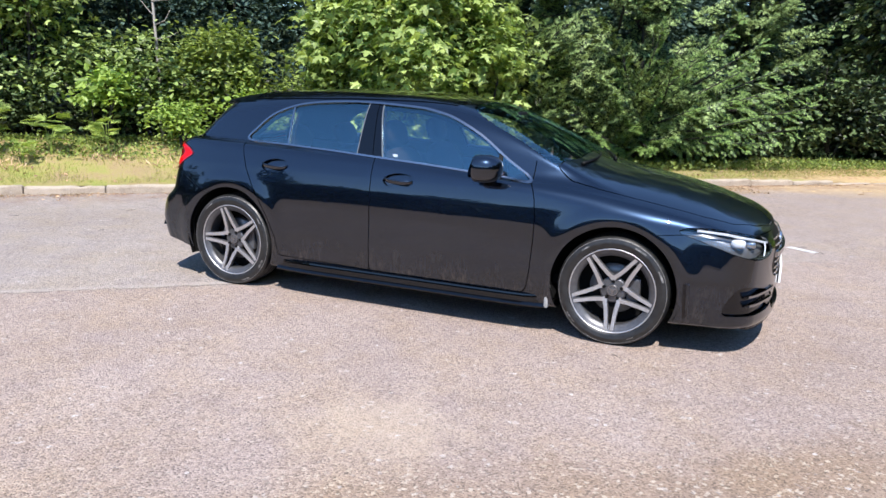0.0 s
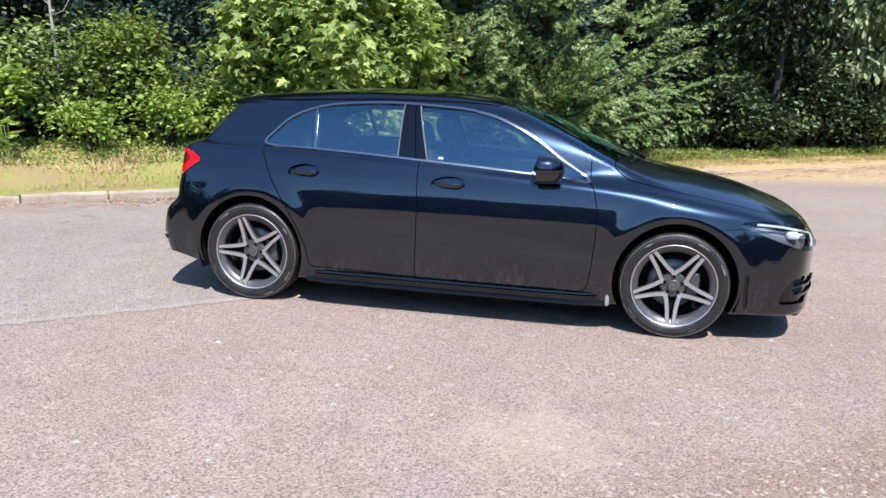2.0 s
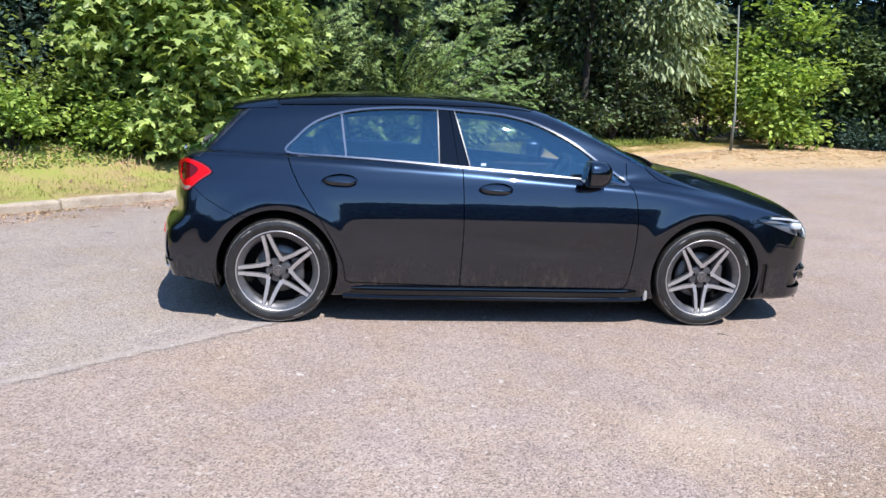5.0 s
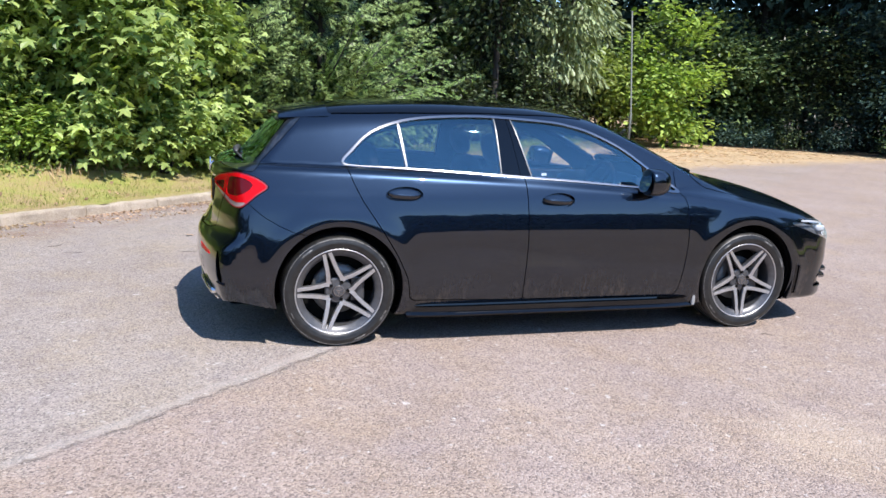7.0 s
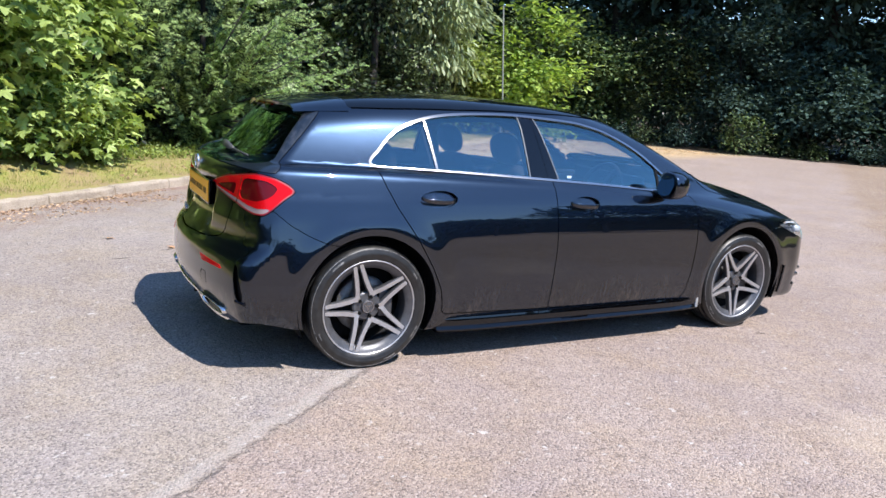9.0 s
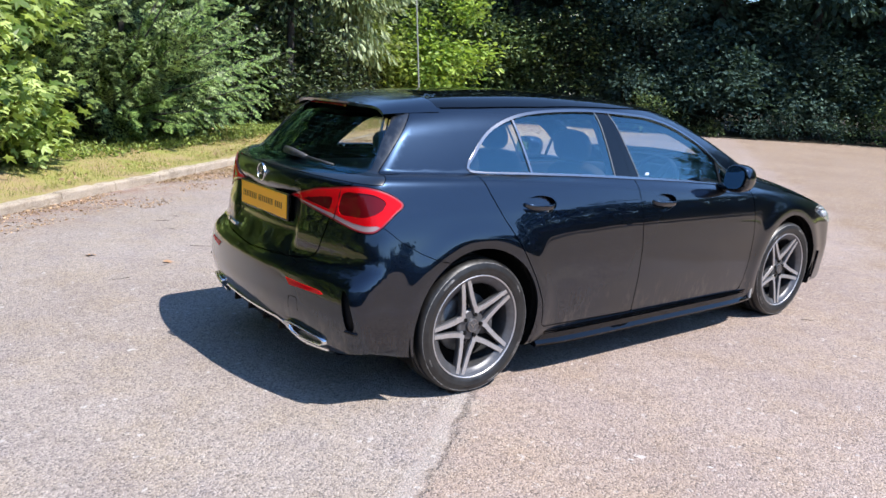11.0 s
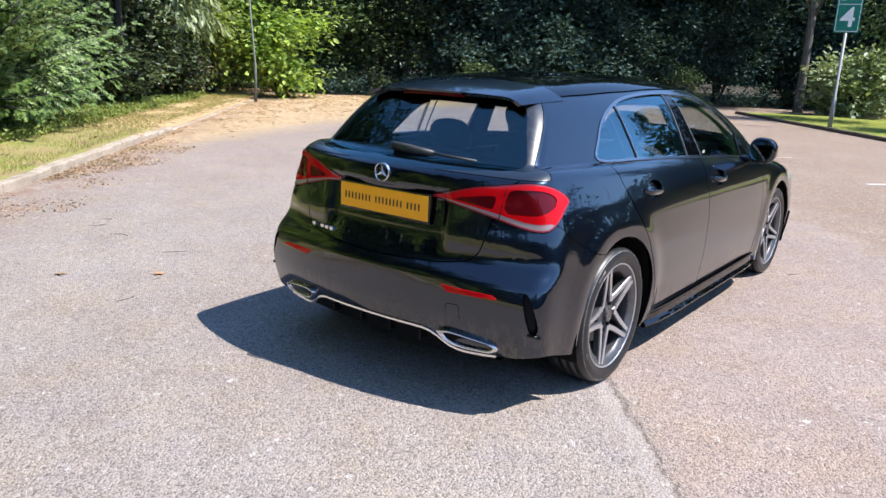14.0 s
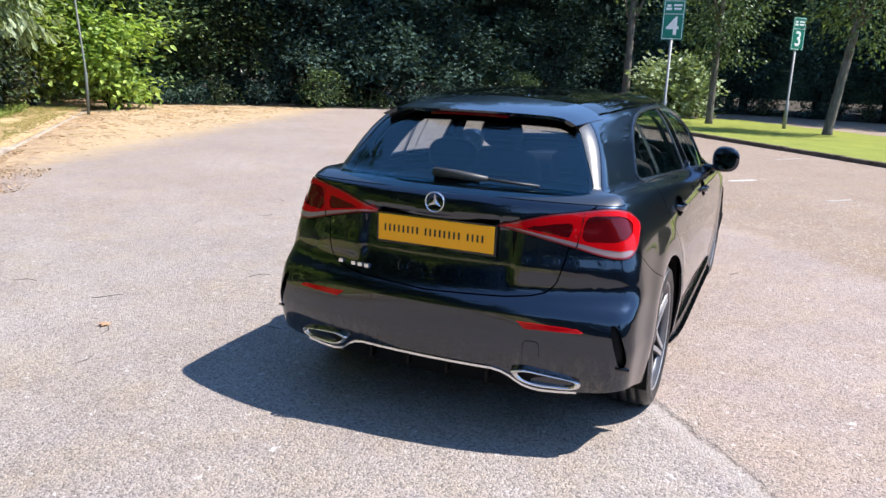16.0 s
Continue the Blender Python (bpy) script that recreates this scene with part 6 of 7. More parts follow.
def conifer(name, label, at, height, boughs, reach, lean, tilt, group="", sprays=13, size=0.22, fan=()):
    """A spreading conifer: boughs that climb outwards, each a flat feather of twigs clad in short sprays. fan: tips of the longest boughs."""
    ob = thing(name, label, "conifer", at, group)
    part("trunk", tube(bmesh.new(), [(0, 0, -0.1), (0.03, 0, height * 0.5), (0, 0.02, height)], [0.07, 0.045, 0.012], 9), SHADED_BARK, ob, smooth=True)
    places, ways, sizes = [], [], []

    def bough(foot, tip, limb, broad=0.36):
        axis = tip - foot
        length = np.linalg.norm(axis)
        way = axis / length
        side = np.cross(way, np.array((0.0, -0.75, 0.65)) + RNG.normal(0, 0.35, 3))
        side /= np.linalg.norm(side)
        sag = np.array((0, 0, -0.10 * length))
        for k in range(sprays):
            u = 0.22 + 0.78 * (k + RNG.random()) / sprays
            at_u = foot + axis * u + sag * u * (u - 1) * -2.0
            for sg in (-1, 1):
                out = way * (0.62 + 0.3 * u) + sg * side * (0.75 - 0.35 * u) + RNG.normal(0, 0.09, 3) + np.array((0, 0, -0.10))
                out /= np.linalg.norm(out)
                reach_k = (0.10 + broad * length * (1 - 0.8 * u)) * RNG.uniform(0.6, 1.1)
                m = max(2, int(reach_k / 0.07))
                v = (np.arange(m) + 0.5) / m
                places.append(at_u + v[:, None] * reach_k * out - (0.16 * reach_k * v * v)[:, None] * np.array((0, 0, 1)))
                swing = np.where(np.arange(m) % 2, 1.0, -1.0)[:, None] * np.cross(out, (0, -0.7, 0.7))
                ways.append(out + 0.45 * swing * (1 - v)[:, None] + RNG.normal(0, 0.10, (m, 3)) + np.array((0, 0, -0.12)))
                sizes.append(size * RNG.uniform(0.65, 1.15, m) * (1.05 - 0.3 * v))
        if limb:
            part("limb", tube(bmesh.new(), [foot, foot + axis * 0.5 + sag * 0.5, tip], [0.03, 0.016, 0.004], 5), SHADED_BARK, ob, smooth=True)

    for n in range(boughs):
        h = height * (0.03 + 0.9 * RNG.random() ** 1.15)
        az = RNG.uniform(0, math.tau) if n % 3 == 0 else (lean if n % 3 == 1 else -1.7) + RNG.normal(0, 0.5)
        length = reach * (1 - 0.65 * h / height) * RNG.uniform(0.6, 1.1)
        rise = tilt + RNG.normal(0, 0.15)
        way = np.array((math.cos(az) * math.cos(rise), math.sin(az) * math.cos(rise), math.sin(rise)))
        foot = np.array((0, 0, h)) + RNG.normal(0, 0.25, 3) * np.array((1, 1, 0.3))
        bough(foot, foot + way * length, n < 14)
    foliage("crown", np.concatenate(places), np.concatenate(ways), np.concatenate(sizes), "spray", YEW_LEAF, ob, roll=0.40, up=(0.0, -0.6, 0.8))
    for tip in fan:
        places.clear(), ways.clear(), sizes.clear()
        tip = np.array(tip, float)
        bough(np.array((0, 0, 0.25 + 0.38 * tip[2])) + RNG.normal(0, 0.08, 3), tip, True, 0.20)
        foliage("bough", np.concatenate(places), np.concatenate(ways), np.concatenate(sizes) * 0.85, "spray", TIP_LEAF, ob, "lighter green feathery bough", 0.35, (0.0, -0.6, 0.8))
    return ob


def tall_tree(at, height, bare, radii, count, size, mat, label, thick=0.2, group="", shape="diamond", clumps=70, spread=0.55, lean=(0, 0), bark=None, droop=0.0):
    """A forest tree: a bare trunk, limbs and a high crown."""
    ob = thing("tree", label, "tree", at, group)
    top = Vector((lean[0], lean[1], height))
    part("trunk", tube(bmesh.new(), [(0, 0, -0.15), (0, 0, 0.15), top * 0.35, top * 0.7, top], [thick * 1.35, thick, thick * 0.85, thick * 0.6, thick * 0.15], 10), bark or BARK, ob, smooth=True)
    mid = (lean[0] * 0.7, lean[1] * 0.7, bare + radii[2])
    p, out, core = crown_places(count, mid, radii, clumps, spread, 0.4, -1.0)
    out[:, 2] -= droop
    foliage("crown", p, out, size * RNG.uniform(0.6, 1.3, len(p)), shape, mat, ob)
    stems(ob, top * 0.4, core[:6].tolist(), thick * 0.4)
    return ob


def at_verge(s, d, z=0.12):
    x, y, z = verge(s, d, z)
    return (x, y, z + bank(x, y))


# the large-leaved young sycamore that hangs over the verge
shrub("sycamore", "leafy bright green young sycamore overhanging the verge", "tree", at_verge(3.7, 2.05), (1.62, 1.62, 2.35), 1.75, 11000, 105, 0.25, 0.155, "maple", BRIGHT_LEAF, limbs=9, hollow=0.55, low=-0.95, droop=0.35)
shrub("sycamore", "sunlit sycamore sapling behind the verge", "tree", at_verge(-2.0, 3.3), (1.0, 1.0, 1.4), 2.7, 2400, 40, 0.25, 0.13, "maple", BRIGHT_LEAF, limbs=6, droop=0.3)
shrub("sycamore", "overhanging bright green sycamore sapling by the conifer", "tree", at_verge(5.1, 1.75), (0.85, 0.85, 1.25), 1.5, 1700, 34, 0.24, 0.14, "maple", BRIGHT_LEAF, limbs=6, hollow=0.5, low=-0.9, droop=0.35)
for s, d, r in ((2.9, 1.35, 0.75), (4.0, 1.15, 0.8), (4.9, 1.2, 0.6)):
    shrub("sycamore", "low sycamore shoots hanging over the verge grass", "tree", at_verge(s, d), (r, 0.6 * r, 0.55), 0.55, 1100, 26, 0.14, 0.145, "maple", BRIGHT_LEAF, "sycamore shoots", 5, 0.3, -0.8, 0.3)
# hazel and elder at the edge of the wood
for s, d, r, h, n, mat, look_ in ((-0.3, 2.7, 0.75, 1.05, 2400, OLIVE_LEAF, "green hazel shrub at the wood's edge"), (0.9, 2.6, 0.75, 1.1, 2600, MID_LEAF, "dense green hazel shrub in sun"), (-1.9, 3.0, 1.1, 1.5, 3400, OLIVE_LEAF, "broad hazel shrub with mid-green leaves"),
                                 (-3.6, 2.7, 1.2, 1.4, 3400, OLIVE_LEAF, "spreading hazel shrub with mid-green leaves"), (-5.6, 2.8, 1.3, 1.6, 3400, DARK_LEAF, "dark green shrub at the wood's edge")):
    shrub("shrub", look_, "shrub", at_verge(s, d), (r, r, h), h * 0.95, int(n * 1.15), 26, 0.19, 0.108, "oval", mat, "wood edge shrubs")
shrub("shrub", "low lime green bramble shrub on the verge", "shrub", at_verge(1.35, 1.85), (0.55, 0.5, 0.5), 0.5, 1100, 30, 0.12, 0.085, "oval", LIME_LEAF, "wood edge shrubs", 4)
shrub("shrub", "low lime green bramble shrub on the verge", "shrub", at_verge(0.25, 1.7), (0.5, 0.45, 0.45), 0.42, 900, 26, 0.12, 0.08, "oval", LIME_LEAF, "wood edge shrubs", 4)
shrub("shrub", "lime green elder sapling over the ferns", "shrub", at_verge(-0.75, 2.0), (0.55, 0.45, 0.32), 0.82, 700, 18, 0.12, 0.12, "oval", LIME_LEAF, "wood edge shrubs", 5)
for s, d, h in ((2.4, 1.75, 0.42), (-4.6, 1.9, 0.5)):
    shrub("shrub", "low lime green bramble shrub on the verge", "shrub", at_verge(s, d), (0.6, 0.5, h), h * 0.9, 1000, 24, 0.15, 0.085, "oval", LIME_LEAF, "wood edge shrubs", 4)
# lower evergreens further along the verge
for s, d, h in ((10.6, 2.6, 0.9), (13.6, 2.4, 1.2), (14.8, 2.2, 0.8), (16.9, 2.1, 1.5), (18.2, 1.9, 0.9), (20.6, 2.3, 1.4), (22.4, 2.6, 1.7)):
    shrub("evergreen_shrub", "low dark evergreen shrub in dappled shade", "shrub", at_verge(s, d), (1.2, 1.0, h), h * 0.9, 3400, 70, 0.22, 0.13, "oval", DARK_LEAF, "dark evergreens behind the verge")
for s, d, h in ((2.3, 2.2, 0.7), (4.4, 2.5, 0.8), (5.3, 2.3, 0.6)):
    shrub("shrub", "low green bramble bush beneath the sycamore", "shrub", at_verge(s, d), (0.9, 0.7, h), h * 0.8, 3200, 60, 0.16, 0.085, "oval", MID_LEAF, "wood edge shrubs", 4)
# undergrowth that shuts the foot of the wood
for k in range(26):
    s = -8.0 + 1.2 * k
    d = 2.9 + RNG.uniform(-0.25, 0.35)
    h = RNG.uniform(0.45, 0.85)
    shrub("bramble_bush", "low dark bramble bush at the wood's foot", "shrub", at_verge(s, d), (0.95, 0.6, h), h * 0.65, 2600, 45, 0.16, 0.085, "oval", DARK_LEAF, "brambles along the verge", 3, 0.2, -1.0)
# a wall of laurel and holly behind, its leaves coloured as dark as shaded gaps
for k in range(20):
    s = -7.5 + 1.7 * k
    d = 4.6 + RNG.uniform(-0.4, 0.6)
    h = RNG.uniform(2.3, 3.2)
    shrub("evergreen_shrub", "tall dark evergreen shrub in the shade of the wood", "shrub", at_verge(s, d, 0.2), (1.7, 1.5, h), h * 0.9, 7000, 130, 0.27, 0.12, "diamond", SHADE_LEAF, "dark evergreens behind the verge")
# yew-like conifers
FAN = []
for s, d, z in ((11.65, 0.75, 1.80), (11.35, 0.80, 1.35), (11.0, 0.85, 0.92), (10.9, 0.95, 2.10), (10.2, 1.0, 2.45), (10.5, 0.8, 1.65), (10.2, 0.75, 1.15), (10.3, 0.8, 0.65), (9.6, 1.05, 2.75), (9.7, 0.85, 1.95), (9.5, 0.75, 1.45), (9.3, 0.75, 0.8), (8.8, 0.95, 2.1), (8.7, 0.8, 1.25), (8.3, 0.9, 0.75), (10.8, 1.3, 1.6), (10.0, 1.3, 2.0), (9.2, 1.2, 2.4), (8.0, 0.9, 1.5), (7.6, 0.95, 0.95), (7.3, 1.1, 1.4), (7.9, 0.9, 0.55), (8.3, 1.0, 2.0), (7.4, 1.2, 2.1), (8.1, 1.1, 2.6), (7.0, 1.2, 0.8)):
    FAN.append(tuple(np.array(verge(s, d, z)) - np.array(at_verge(8.5, 2.3))))
conifer("conifer", "dark green conifer with feathery boughs over the kerb", at_verge(8.5, 2.3), 4.6, 76, 2.0, math.atan2(KERB_WAY[1], KERB_WAY[0]) - 0.6, 0.5, "conifers at the verge", fan=FAN)
conifer("conifer", "dark green conifer with feathery sprawling boughs", at_verge(6.6, 3.0), 4.4, 70, 2.2, -0.6, 0.5, "conifers at the verge")
conifer("conifer", "tall dark conifer with hanging feathery boughs", at_verge(12.8, 4.5), 6.0, 66, 2.7, -0.8, 0.05, "conifers at the verge")
conifer("conifer", "tall dark conifer with hanging feathery boughs", at_verge(5.2, 4.4), 5.5, 60, 2.2, -0.8, 0.3, "conifers at the verge")
conifer("conifer", "tall dark conifer with hanging feathery boughs", at_verge(15.6, 4.2), 6.0, 56, 2.4, -0.8, 0.0, "conifers at the verge")
# the horse chestnut with pale hanging leaves, and the bright bush beneath the post
tall_tree(at_verge(19.2, 1.9, 0.15), 9.0, 1.0, (2.3, 2.3, 3.6), 6000, 0.25, PALE_LEAF, "tall tree with pale hanging leaves beside the kerb", 0.11, bark=SHADED_BARK, shape="lance", clumps=70, spread=0.30, droop=0.55)
tall_tree(at_verge(15.6, 2.2, 0.15), 9.0, 0.9, (2.2, 2.2, 3.8), 5600, 0.17, DARK_LEAF, "dark leafy tree behind the verge", 0.10, bark=SHADED_BARK, shape="oval", clumps=100, spread=0.4)
shrub("shrub", "bright yellow-green bush beside the metal post", "shrub", (12.3, 17.6, 0.05), (2.0, 1.7, 2.9), 2.0, 5200, 30, 0.34, 0.21, "oval", LIME_LEAF, "wood edge shrubs", 7, 0.3, -1.0)
shrub("shrub", "bright yellow-green bush beside the metal post", "shrub", (10.2, 18.2, 0.05), (1.5, 1.3, 2.4), 1.7, 3400, 26, 0.30, 0.18, "oval", MID_LEAF, "wood edge shrubs", 7, 0.3, -1.0)

# the wood that closes the car park, and the trees behind the lawn
EDGE = [(13.9, 22.0), (16.2, 20.4), (18.2, 18.4), (20.4, 16.0), (22.6, 14.0), (25.2, 12.2), (28.2, 10.6), (31.2, 9.0), (34.0, 6.6), (36.0, 3.4), (36.8, 0.0), (36.0, -3.6), (34.6, -7.2), (32.6, -10.8), (30.5, -14.5)]
for n, (x, y) in enumerate(EDGE):
    back = RNG.uniform(0.2, 2.0)
    # the first thickets take lighter leaves for sunlit growth, the rest shade-coloured ones
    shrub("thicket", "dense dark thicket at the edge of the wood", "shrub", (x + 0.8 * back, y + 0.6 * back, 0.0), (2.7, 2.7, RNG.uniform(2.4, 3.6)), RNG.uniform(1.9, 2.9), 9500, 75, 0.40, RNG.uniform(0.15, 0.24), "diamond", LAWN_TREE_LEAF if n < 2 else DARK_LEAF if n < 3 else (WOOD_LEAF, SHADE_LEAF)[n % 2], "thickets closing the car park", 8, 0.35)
    tall_tree((x + 2.6 + RNG.uniform(-0.6, 0.6), y + 1.2 + RNG.uniform(-0.6, 0.6), 0), RNG.uniform(15, 18), 3.4, (4.2, 4.2, 6.6), 6400, 0.42, WOOD_LEAF, "tall dark woodland tree with a dark trunk", 0.2, "woodland trees", spread=0.6, bark=SHADED_BARK)
    if n % 3 == 0:
        shrub("shrub", "small sunlit bush at the foot of the wood", "shrub", (x - 0.9, y - 1.1, 0.0), (0.9, 0.8, 1.0), 0.75, 900, 26, 0.20, 0.12, "oval", LAWN_TREE_LEAF, "wood edge shrubs", 5)
for n in range(len(FAR_EDGE) - 1):
    (xa, ya), (xb, yb) = FAR_EDGE[n], FAR_EDGE[n + 1]
    count = max(2, int(math.hypot(xb - xa, yb - ya) / 1.35))
    for k in range(count):
        u = (k + RNG.uniform(0.1, 0.9)) / count
        h = RNG.uniform(0.5, 1.05)
        shrub("bramble_bush", "low bramble bush along the foot of the wood", "shrub", (xa + (xb - xa) * u + 0.5, ya + (yb - ya) * u + 0.4, 0.0), (1.1, 0.9, h), h * 0.6, 1100, 26, 0.17, 0.10, "oval", (DARK_LEAF, SHADE_LEAF, WOOD_LEAF)[(n * 5 + k) % 3], "brambles along the far wood", 3, 0.2, -1.0)
# low growth under the first trees of the wood
for x, y, h in ((16.6, 21.4, 1.4), (18.0, 20.2, 1.5), (19.3, 19.0, 1.4), (20.6, 17.8, 1.5), (21.9, 16.6, 1.4), (23.4, 15.4, 1.5)):
    shrub("bramble_bush", "dark bramble bush under the trees of the wood", "shrub", (x, y, 0.0), (1.5, 1.3, h), h * 0.6, 2200, 44, 0.24, 0.16, "oval", SHADE_LEAF, "brambles along the far wood", 4, 0.2, -1.0)
# a second rank that shuts out the sky between the trunks
for x, y in ((15, 27), (21, 23.5), (26.5, 18.5), (33, 14.5), (40, 9.5), (42, 2), (41, -6), (38, -14)):
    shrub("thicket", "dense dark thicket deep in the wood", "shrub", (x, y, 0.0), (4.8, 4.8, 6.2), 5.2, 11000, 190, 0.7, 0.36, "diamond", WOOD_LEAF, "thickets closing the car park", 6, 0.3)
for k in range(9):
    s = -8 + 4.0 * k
    tall_tree(at_verge(s, 7.5 + RNG.uniform(-0.8, 0.8), 0.3), RNG.uniform(10, 13), 2.6, (3.2, 3.0, 4.4), 3600, 0.34, WOOD_LEAF, "tall dark woodland tree with a grey trunk", 0.19, "woodland trees", spread=0.55, bark=SHADED_BARK)
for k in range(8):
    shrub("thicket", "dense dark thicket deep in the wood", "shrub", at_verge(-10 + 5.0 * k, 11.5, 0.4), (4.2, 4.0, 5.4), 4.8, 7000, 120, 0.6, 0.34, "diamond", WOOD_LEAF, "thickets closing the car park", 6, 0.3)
# the high canopy that roofs the verge's wood and keeps it dark beneath
for k in range(11):
    tall_tree(at_verge(-7.5 + 3.0 * k, 5.9 + RNG.uniform(-0.3, 0.4), 0.2), RNG.uniform(11, 13), 5.2, (2.4, 2.0, 3.6), 2600, 0.27, WOOD_LEAF, "tall leafy tree roofing the verge", 0.15, "woodland trees", clumps=46, spread=0.36, bark=SHADED_BARK)
# trees on the lawn
tall_tree((24.2, 1.3, 0.05), 8.5, 1.4, (1.9, 1.9, 3.4), 6500, 0.13, LAWN_TREE_LEAF, "slim tree with light green leaves on the lawn", 0.125, "lawn trees", clumps=80, spread=0.4)
tall_tree((21.5, -2.45, 0.05), 8.0, 1.5, (1.8, 1.8, 3.2), 6500, 0.13, LAWN_TREE_LEAF, "slim leaning tree with light green leaves on the lawn", 0.14, "lawn trees", clumps=80, spread=0.4, lean=(0.3, -0.85))
tall_tree((30.0, 5.5, 0.05), 9.0, 4.0, (2.6, 2.6, 3.2), 2600, 0.2, LAWN_TREE_LEAF, "slim woodland tree with a bare trunk", 0.18, "lawn trees", clumps=70, spread=0.45)
shrub("shrub", "pale sunlit spreading bush behind the lawn", "shrub", (29.0, 3.2, 0.0), (2.4, 2.0, 1.9), 1.2, 3600, 60, 0.3, 0.24, "oval", PALE_LEAF, "wood edge shrubs", 7)
# trees behind the camera, that close the car park on the other sides
for n in range(20):
    a = math.radians(168 + 9.2 * n)
    r = 42 + RNG.uniform(-3, 5)
    grown = 1.0 if 8 <= n < 15 else 1.9
    tall_tree((r * math.cos(a) * 1.15, r * math.sin(a), 0), grown * RNG.uniform(6.5, 9), 0.6, (5.0, 5.0, grown * RNG.uniform(2.8, 4.0)), int(1800 * grown), 0.75, WOOD_LEAF, "leafy tree across the car park", 0.22, "trees round the car park", clumps=60, spread=0.7)
# ferns and a dead sapling
for s, d, k in ((-1.45, 1.45, 0.72), (-0.72, 1.45, 0.66), (-1.75, 1.1, 0.4), (-2.3, 1.5, 0.9), (-3.1, 1.6, 0.8)):
    ob = thing("fern", "light green bracken fern on the verge", "fern", at_verge(s, d), "ferns")
    m = 22
    az = RNG.uniform(0, math.tau, m)
    h = k * RNG.uniform(0.22, 0.78, m)
    foot = np.stack([0.16 * np.cos(az) * h, 0.16 * np.sin(az) * h, h], 1)
    way = np.stack([np.cos(az), np.sin(az), RNG.uniform(0.05, 0.45, m)], 1)
    foliage("fronds", foot, way, k * RNG.uniform(0.30, 0.46, m) * (1.25 - 0.6 * h), "frond", FERN_LEAF, ob, roll=0.4)
    for j in range(5):
        part("stalk", tube(bmesh.new(), [(0, 0, -0.02), tuple(foot[j] * np.array((0.4, 0.4, 0.5))), tuple(foot[j])], [0.007, 0.006, 0.004], 5), FERN_LEAF, ob)
sapling = thing("dead_sapling", "thin bleached dead sapling among the shrubs", "tree", at_verge(0.0, 2.35, 0.15))
part("trunk", tube(bmesh.new(), [(0, 0, -0.1), (-0.03, 0, 1.1), (-0.12, 0.02, 2.2), (-0.22, 0.0, 3.6)], [0.028, 0.024, 0.02, 0.008], 7), DEAD, sapling, smooth=True)
for h, dx, dz in ((1.55, 0.35, 0.12), (1.9, -0.45, 0.3), (2.1, 0.45, 0.10), (1.75, 0.2, 0.25), (2.4, 0.3, 0.3)):
    part("limb", tube(bmesh.new(), [(-0.03 - 0.08 * (h - 1.1), 0, h), (dx * 0.5, 0.03, h + dz * 0.3), (dx, 0.05, h + dz)], [0.010, 0.007, 0.003], 5), DEAD, sapling, smooth=True)

# ---- grass, litter ----
GRASS = leaf_material("verge_grass", (0.15, 0.19, 0.032), (0.38, 0.39, 0.10), 0.6, 0.4)
DRY = leaf_material("dry_leaf_litter", (0.20, 0.12, 0.06), (0.52, 0.36, 0.19), 0.8, 0.15)
MOULD = leaf_material("red_brown_leaf_crumbs", (0.20, 0.135, 0.065), (0.48, 0.35, 0.18), 0.85, 0.05)
DRY_PALE = leaf_material("pale_dead_leaf", (0.36, 0.20, 0.09), (0.48, 0.30, 0.14), 0.8, 0.1)
STRAW = leaf_material("orange_needle_litter", (0.38, 0.25, 0.11), (0.66, 0.49, 0.25), 0.8, 0.15)
LEAF["blade"] = (np.array([(-0.05, 0, 0), (0.05, 0, 0), (0.03, 0.6, 0.05), (0, 1, 0.18)], float), [(0, 1, 2), (0, 2, 3)])
LEAF["strip"] = (np.array([(-0.06, 0, 0), (0.06, 0, 0), (0.04, 1, 0.03), (-0.04, 1, 0.03)], float), [(0, 1, 2), (0, 2, 3)])


def scatter(count, s0, s1, d0, d1, z=0.0, clump=0.0):
    s, d = RNG.uniform(s0, s1, count), RNG.uniform(d0, d1, count)
    if clump:
        keep = np.array([noise.noise((a * 0.9, b * 1.6, 3.0)) for a, b in zip(s, d)]) > RNG.normal(0, 0.18, count) + clump
        s, d = s[keep], d[keep]
    p = np.array([verge(a, b) for a, b in zip(s, d)])
    p[:, 2] = [z + bank(x, y) for x, y, _ in p]
    return p


p = scatter(78000, -7, 22, 0.16, 2.6, 0.10, -0.25)
p[:, 2] += 0.02 * RNG.random(len(p))
foliage("grass", p, RNG.normal(0, 0.45, p.shape) + np.array((0, 0, 1)), RNG.uniform(0.022, 0.06, len(p)), "blade", GRASS, None, "short dry yellow-green verge grass")["kind"] = "stuff"
p = scatter(26000, -3, 20, 1.2, 2.4, 0.10, 0.0)
p[:, 2] += RNG.uniform(0.0, 0.16, len(p))
foliage("ground_cover", p, RNG.normal(0, 0.8, p.shape) + np.array((0, 0, 0.4)), RNG.uniform(0.025, 0.065, len(p)), "oval", MID_LEAF, None, "low bright green ivy and weeds along the wood edge")["kind"] = "stuff"
p = scatter(9000, -4, 5, 0.9, 2.2, 0.10, 0.22)
foliage("dry_grass", p, RNG.normal(0, 0.7, p.shape) + np.array((0, 0, 0.8)), RNG.uniform(0.06, 0.17, len(p)), "blade", STRAW, None, "straw-coloured dry grass tussocks on the bank")["kind"] = "stuff"
p = scatter(1500, -7, 14, 0.3, 2.3, 0.118, 0.02)
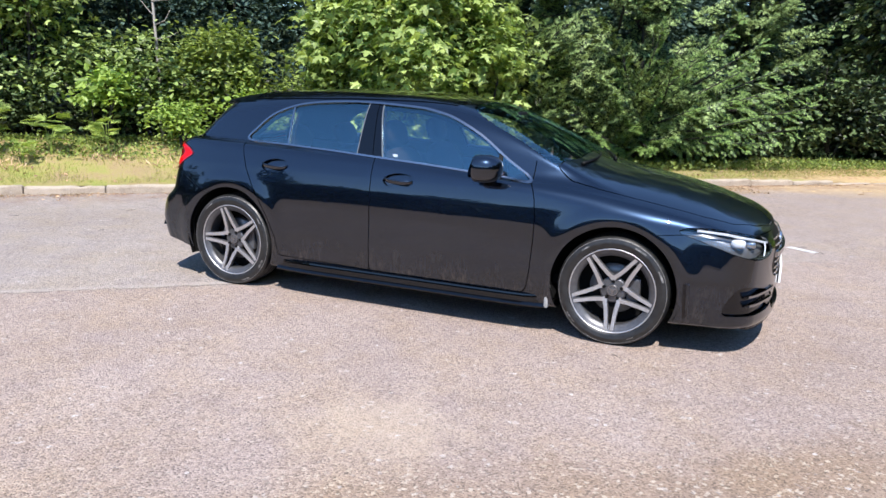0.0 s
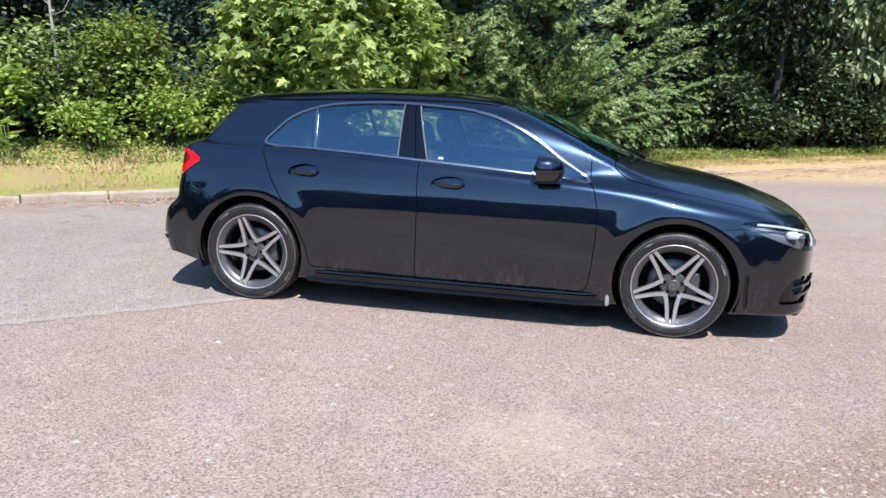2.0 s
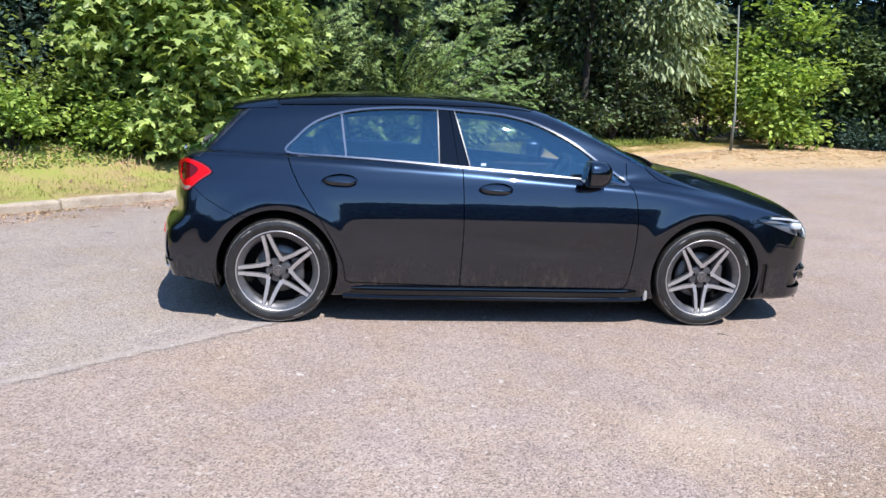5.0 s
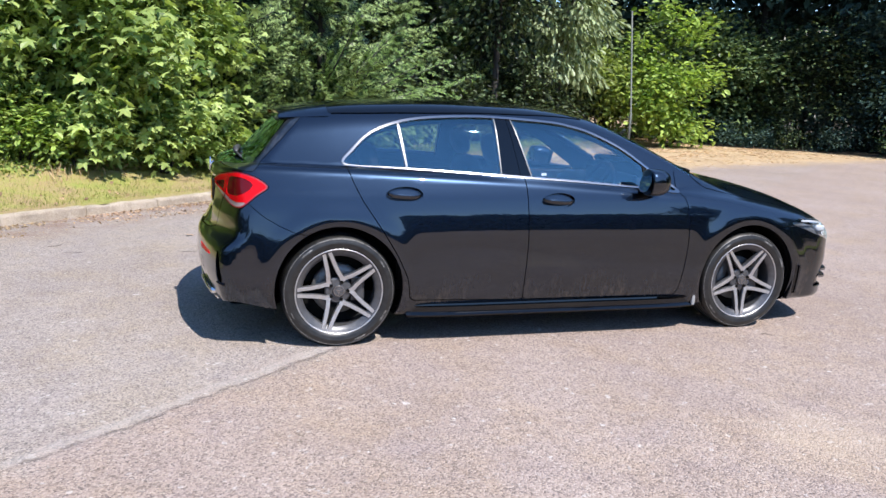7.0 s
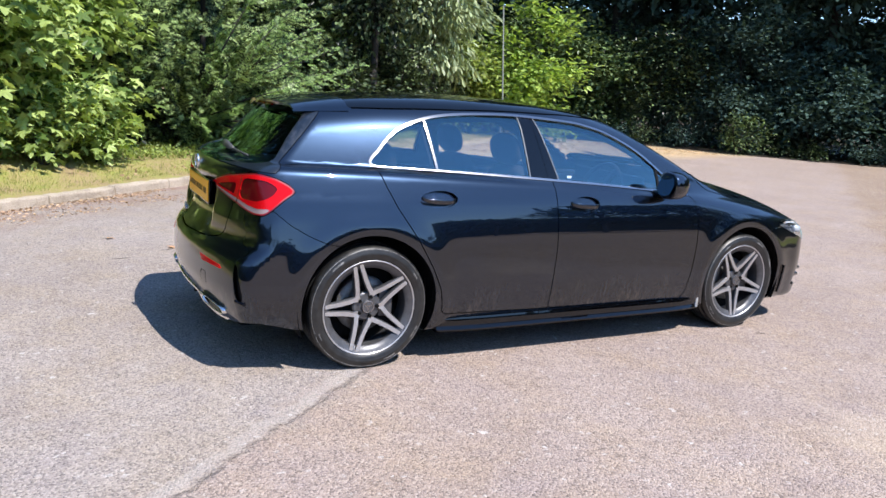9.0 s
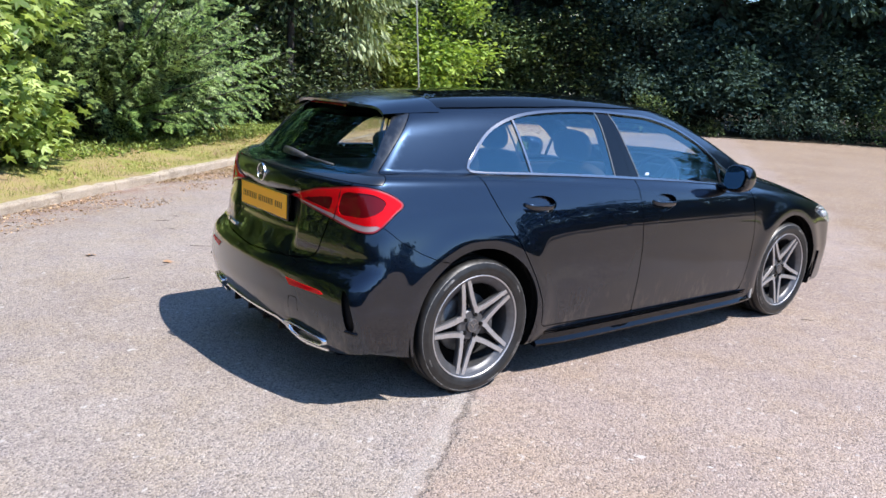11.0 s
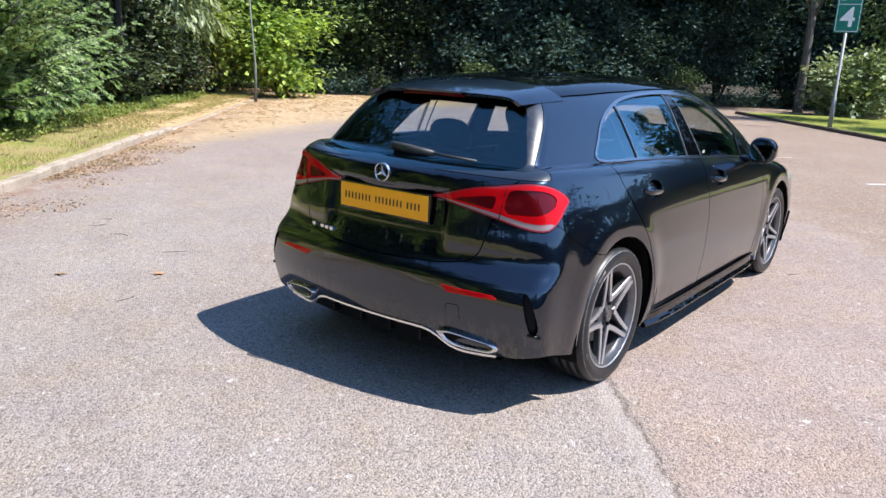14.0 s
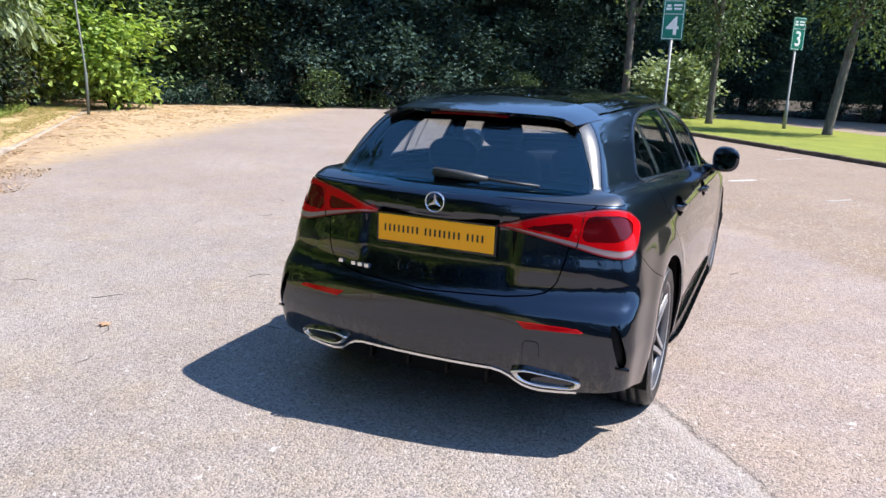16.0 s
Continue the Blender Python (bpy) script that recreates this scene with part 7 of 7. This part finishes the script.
foliage("leaf_litter", p, RNG.normal(0, 1, p.shape) * np.array((1, 1, 0.25)), RNG.uniform(0.025, 0.07, len(p)), "oval", DRY, None, "brown dead leaves on the verge", 1.2)["kind"] = "stuff"
p = np.concatenate([scatter(10000, -6, 9.5, -0.6, 0.0, 0.004, 0.04), scatter(9000, -6, 12, -0.18, 0.0, 0.006, -0.1), scatter(7000, 4, 9.0, -0.9, 0.0, 0.005, 0.08)])
foliage("leaf_litter", p, RNG.normal(0, 1, p.shape) * np.array((1, 1, 0.12)), RNG.uniform(0.007, 0.024, len(p)) * RNG.choice((1.0, 1.0, 1.0, 1.8), len(p)), "oval", MOULD, None, "reddish-brown leaf crumbs and twigs along the gutter", 1.0)["kind"] = "stuff"
p = np.concatenate([scatter(60000, 8.5, 29, -8.5, 0.0, 0.006, -0.12), scatter(12000, 9, 28, 0.0, 1.5, 0.105, -0.1)])
edge = (p - np.array((*KERB_AT, 0))) @ np.array((*KERB_OFF, 0))
along = (p - np.array((*KERB_AT, 0))) @ np.array((*KERB_WAY, 0))
p = p[RNG.random(len(p)) < np.clip((edge + 0.42 * (along - 8.5)) / 3.6 + 0.10, 0.0, 0.9)]
foliage("needle_litter", p, RNG.normal(0, 1, p.shape) * np.array((1, 1, 0.06)), RNG.uniform(0.03, 0.11, len(p)), "strip", STRAW, None, "orange-brown needle litter drifted over the tarmac", 1.0)["kind"] = "stuff"
for x, y, a in ((-1.89, 2.11, 20), (-2.35, 2.56, 100)):
    foliage("dead_leaf", np.array([(x, y, 0.011)]), np.array([(math.cos(a), math.sin(a), 0.05)]), 0.075, "maple", DRY_PALE, None, "curled brown dead leaf lying on the tarmac", 0.3)["category"] = "leaf"
# thin twigs blown over the tarmac
bm = bmesh.new()
trng = random.Random(11)
for k in range(60):
    x, y, a, n = trng.uniform(-5, 3), trng.uniform(-3.2, 4), trng.uniform(0, math.tau), trng.uniform(0.05, 0.2)
    if (-2.3 < x < 2.4 and abs(y) < 1.0) or (y < -0.9 and k % 6):
        continue
    w, b = Vector((math.cos(a), math.sin(a), 0)), trng.uniform(-0.3, 0.3)
    tube(bm, [(x, y, 0.004), Vector((x, y, 0.007)) + w * n * 0.5 + Vector((-w.y, w.x, 0)) * n * b, Vector((x, y, 0.004)) + w * n], [0.0022, 0.002, 0.001], 4)
tagged(part("twigs", bm, BARK), "thin dark twigs scattered on the tarmac", "litter", kind="stuff")
for o in list(scene.objects):
    if o.name.startswith(("grass", "dry_grass", "leaf_litter", "needle_litter", "ground_cover")):
        o["category"] = "litter" if "litter" in o.name else "grass"
    if o.name.startswith("dead_leaf"):
        o["group"] = "fallen leaves"
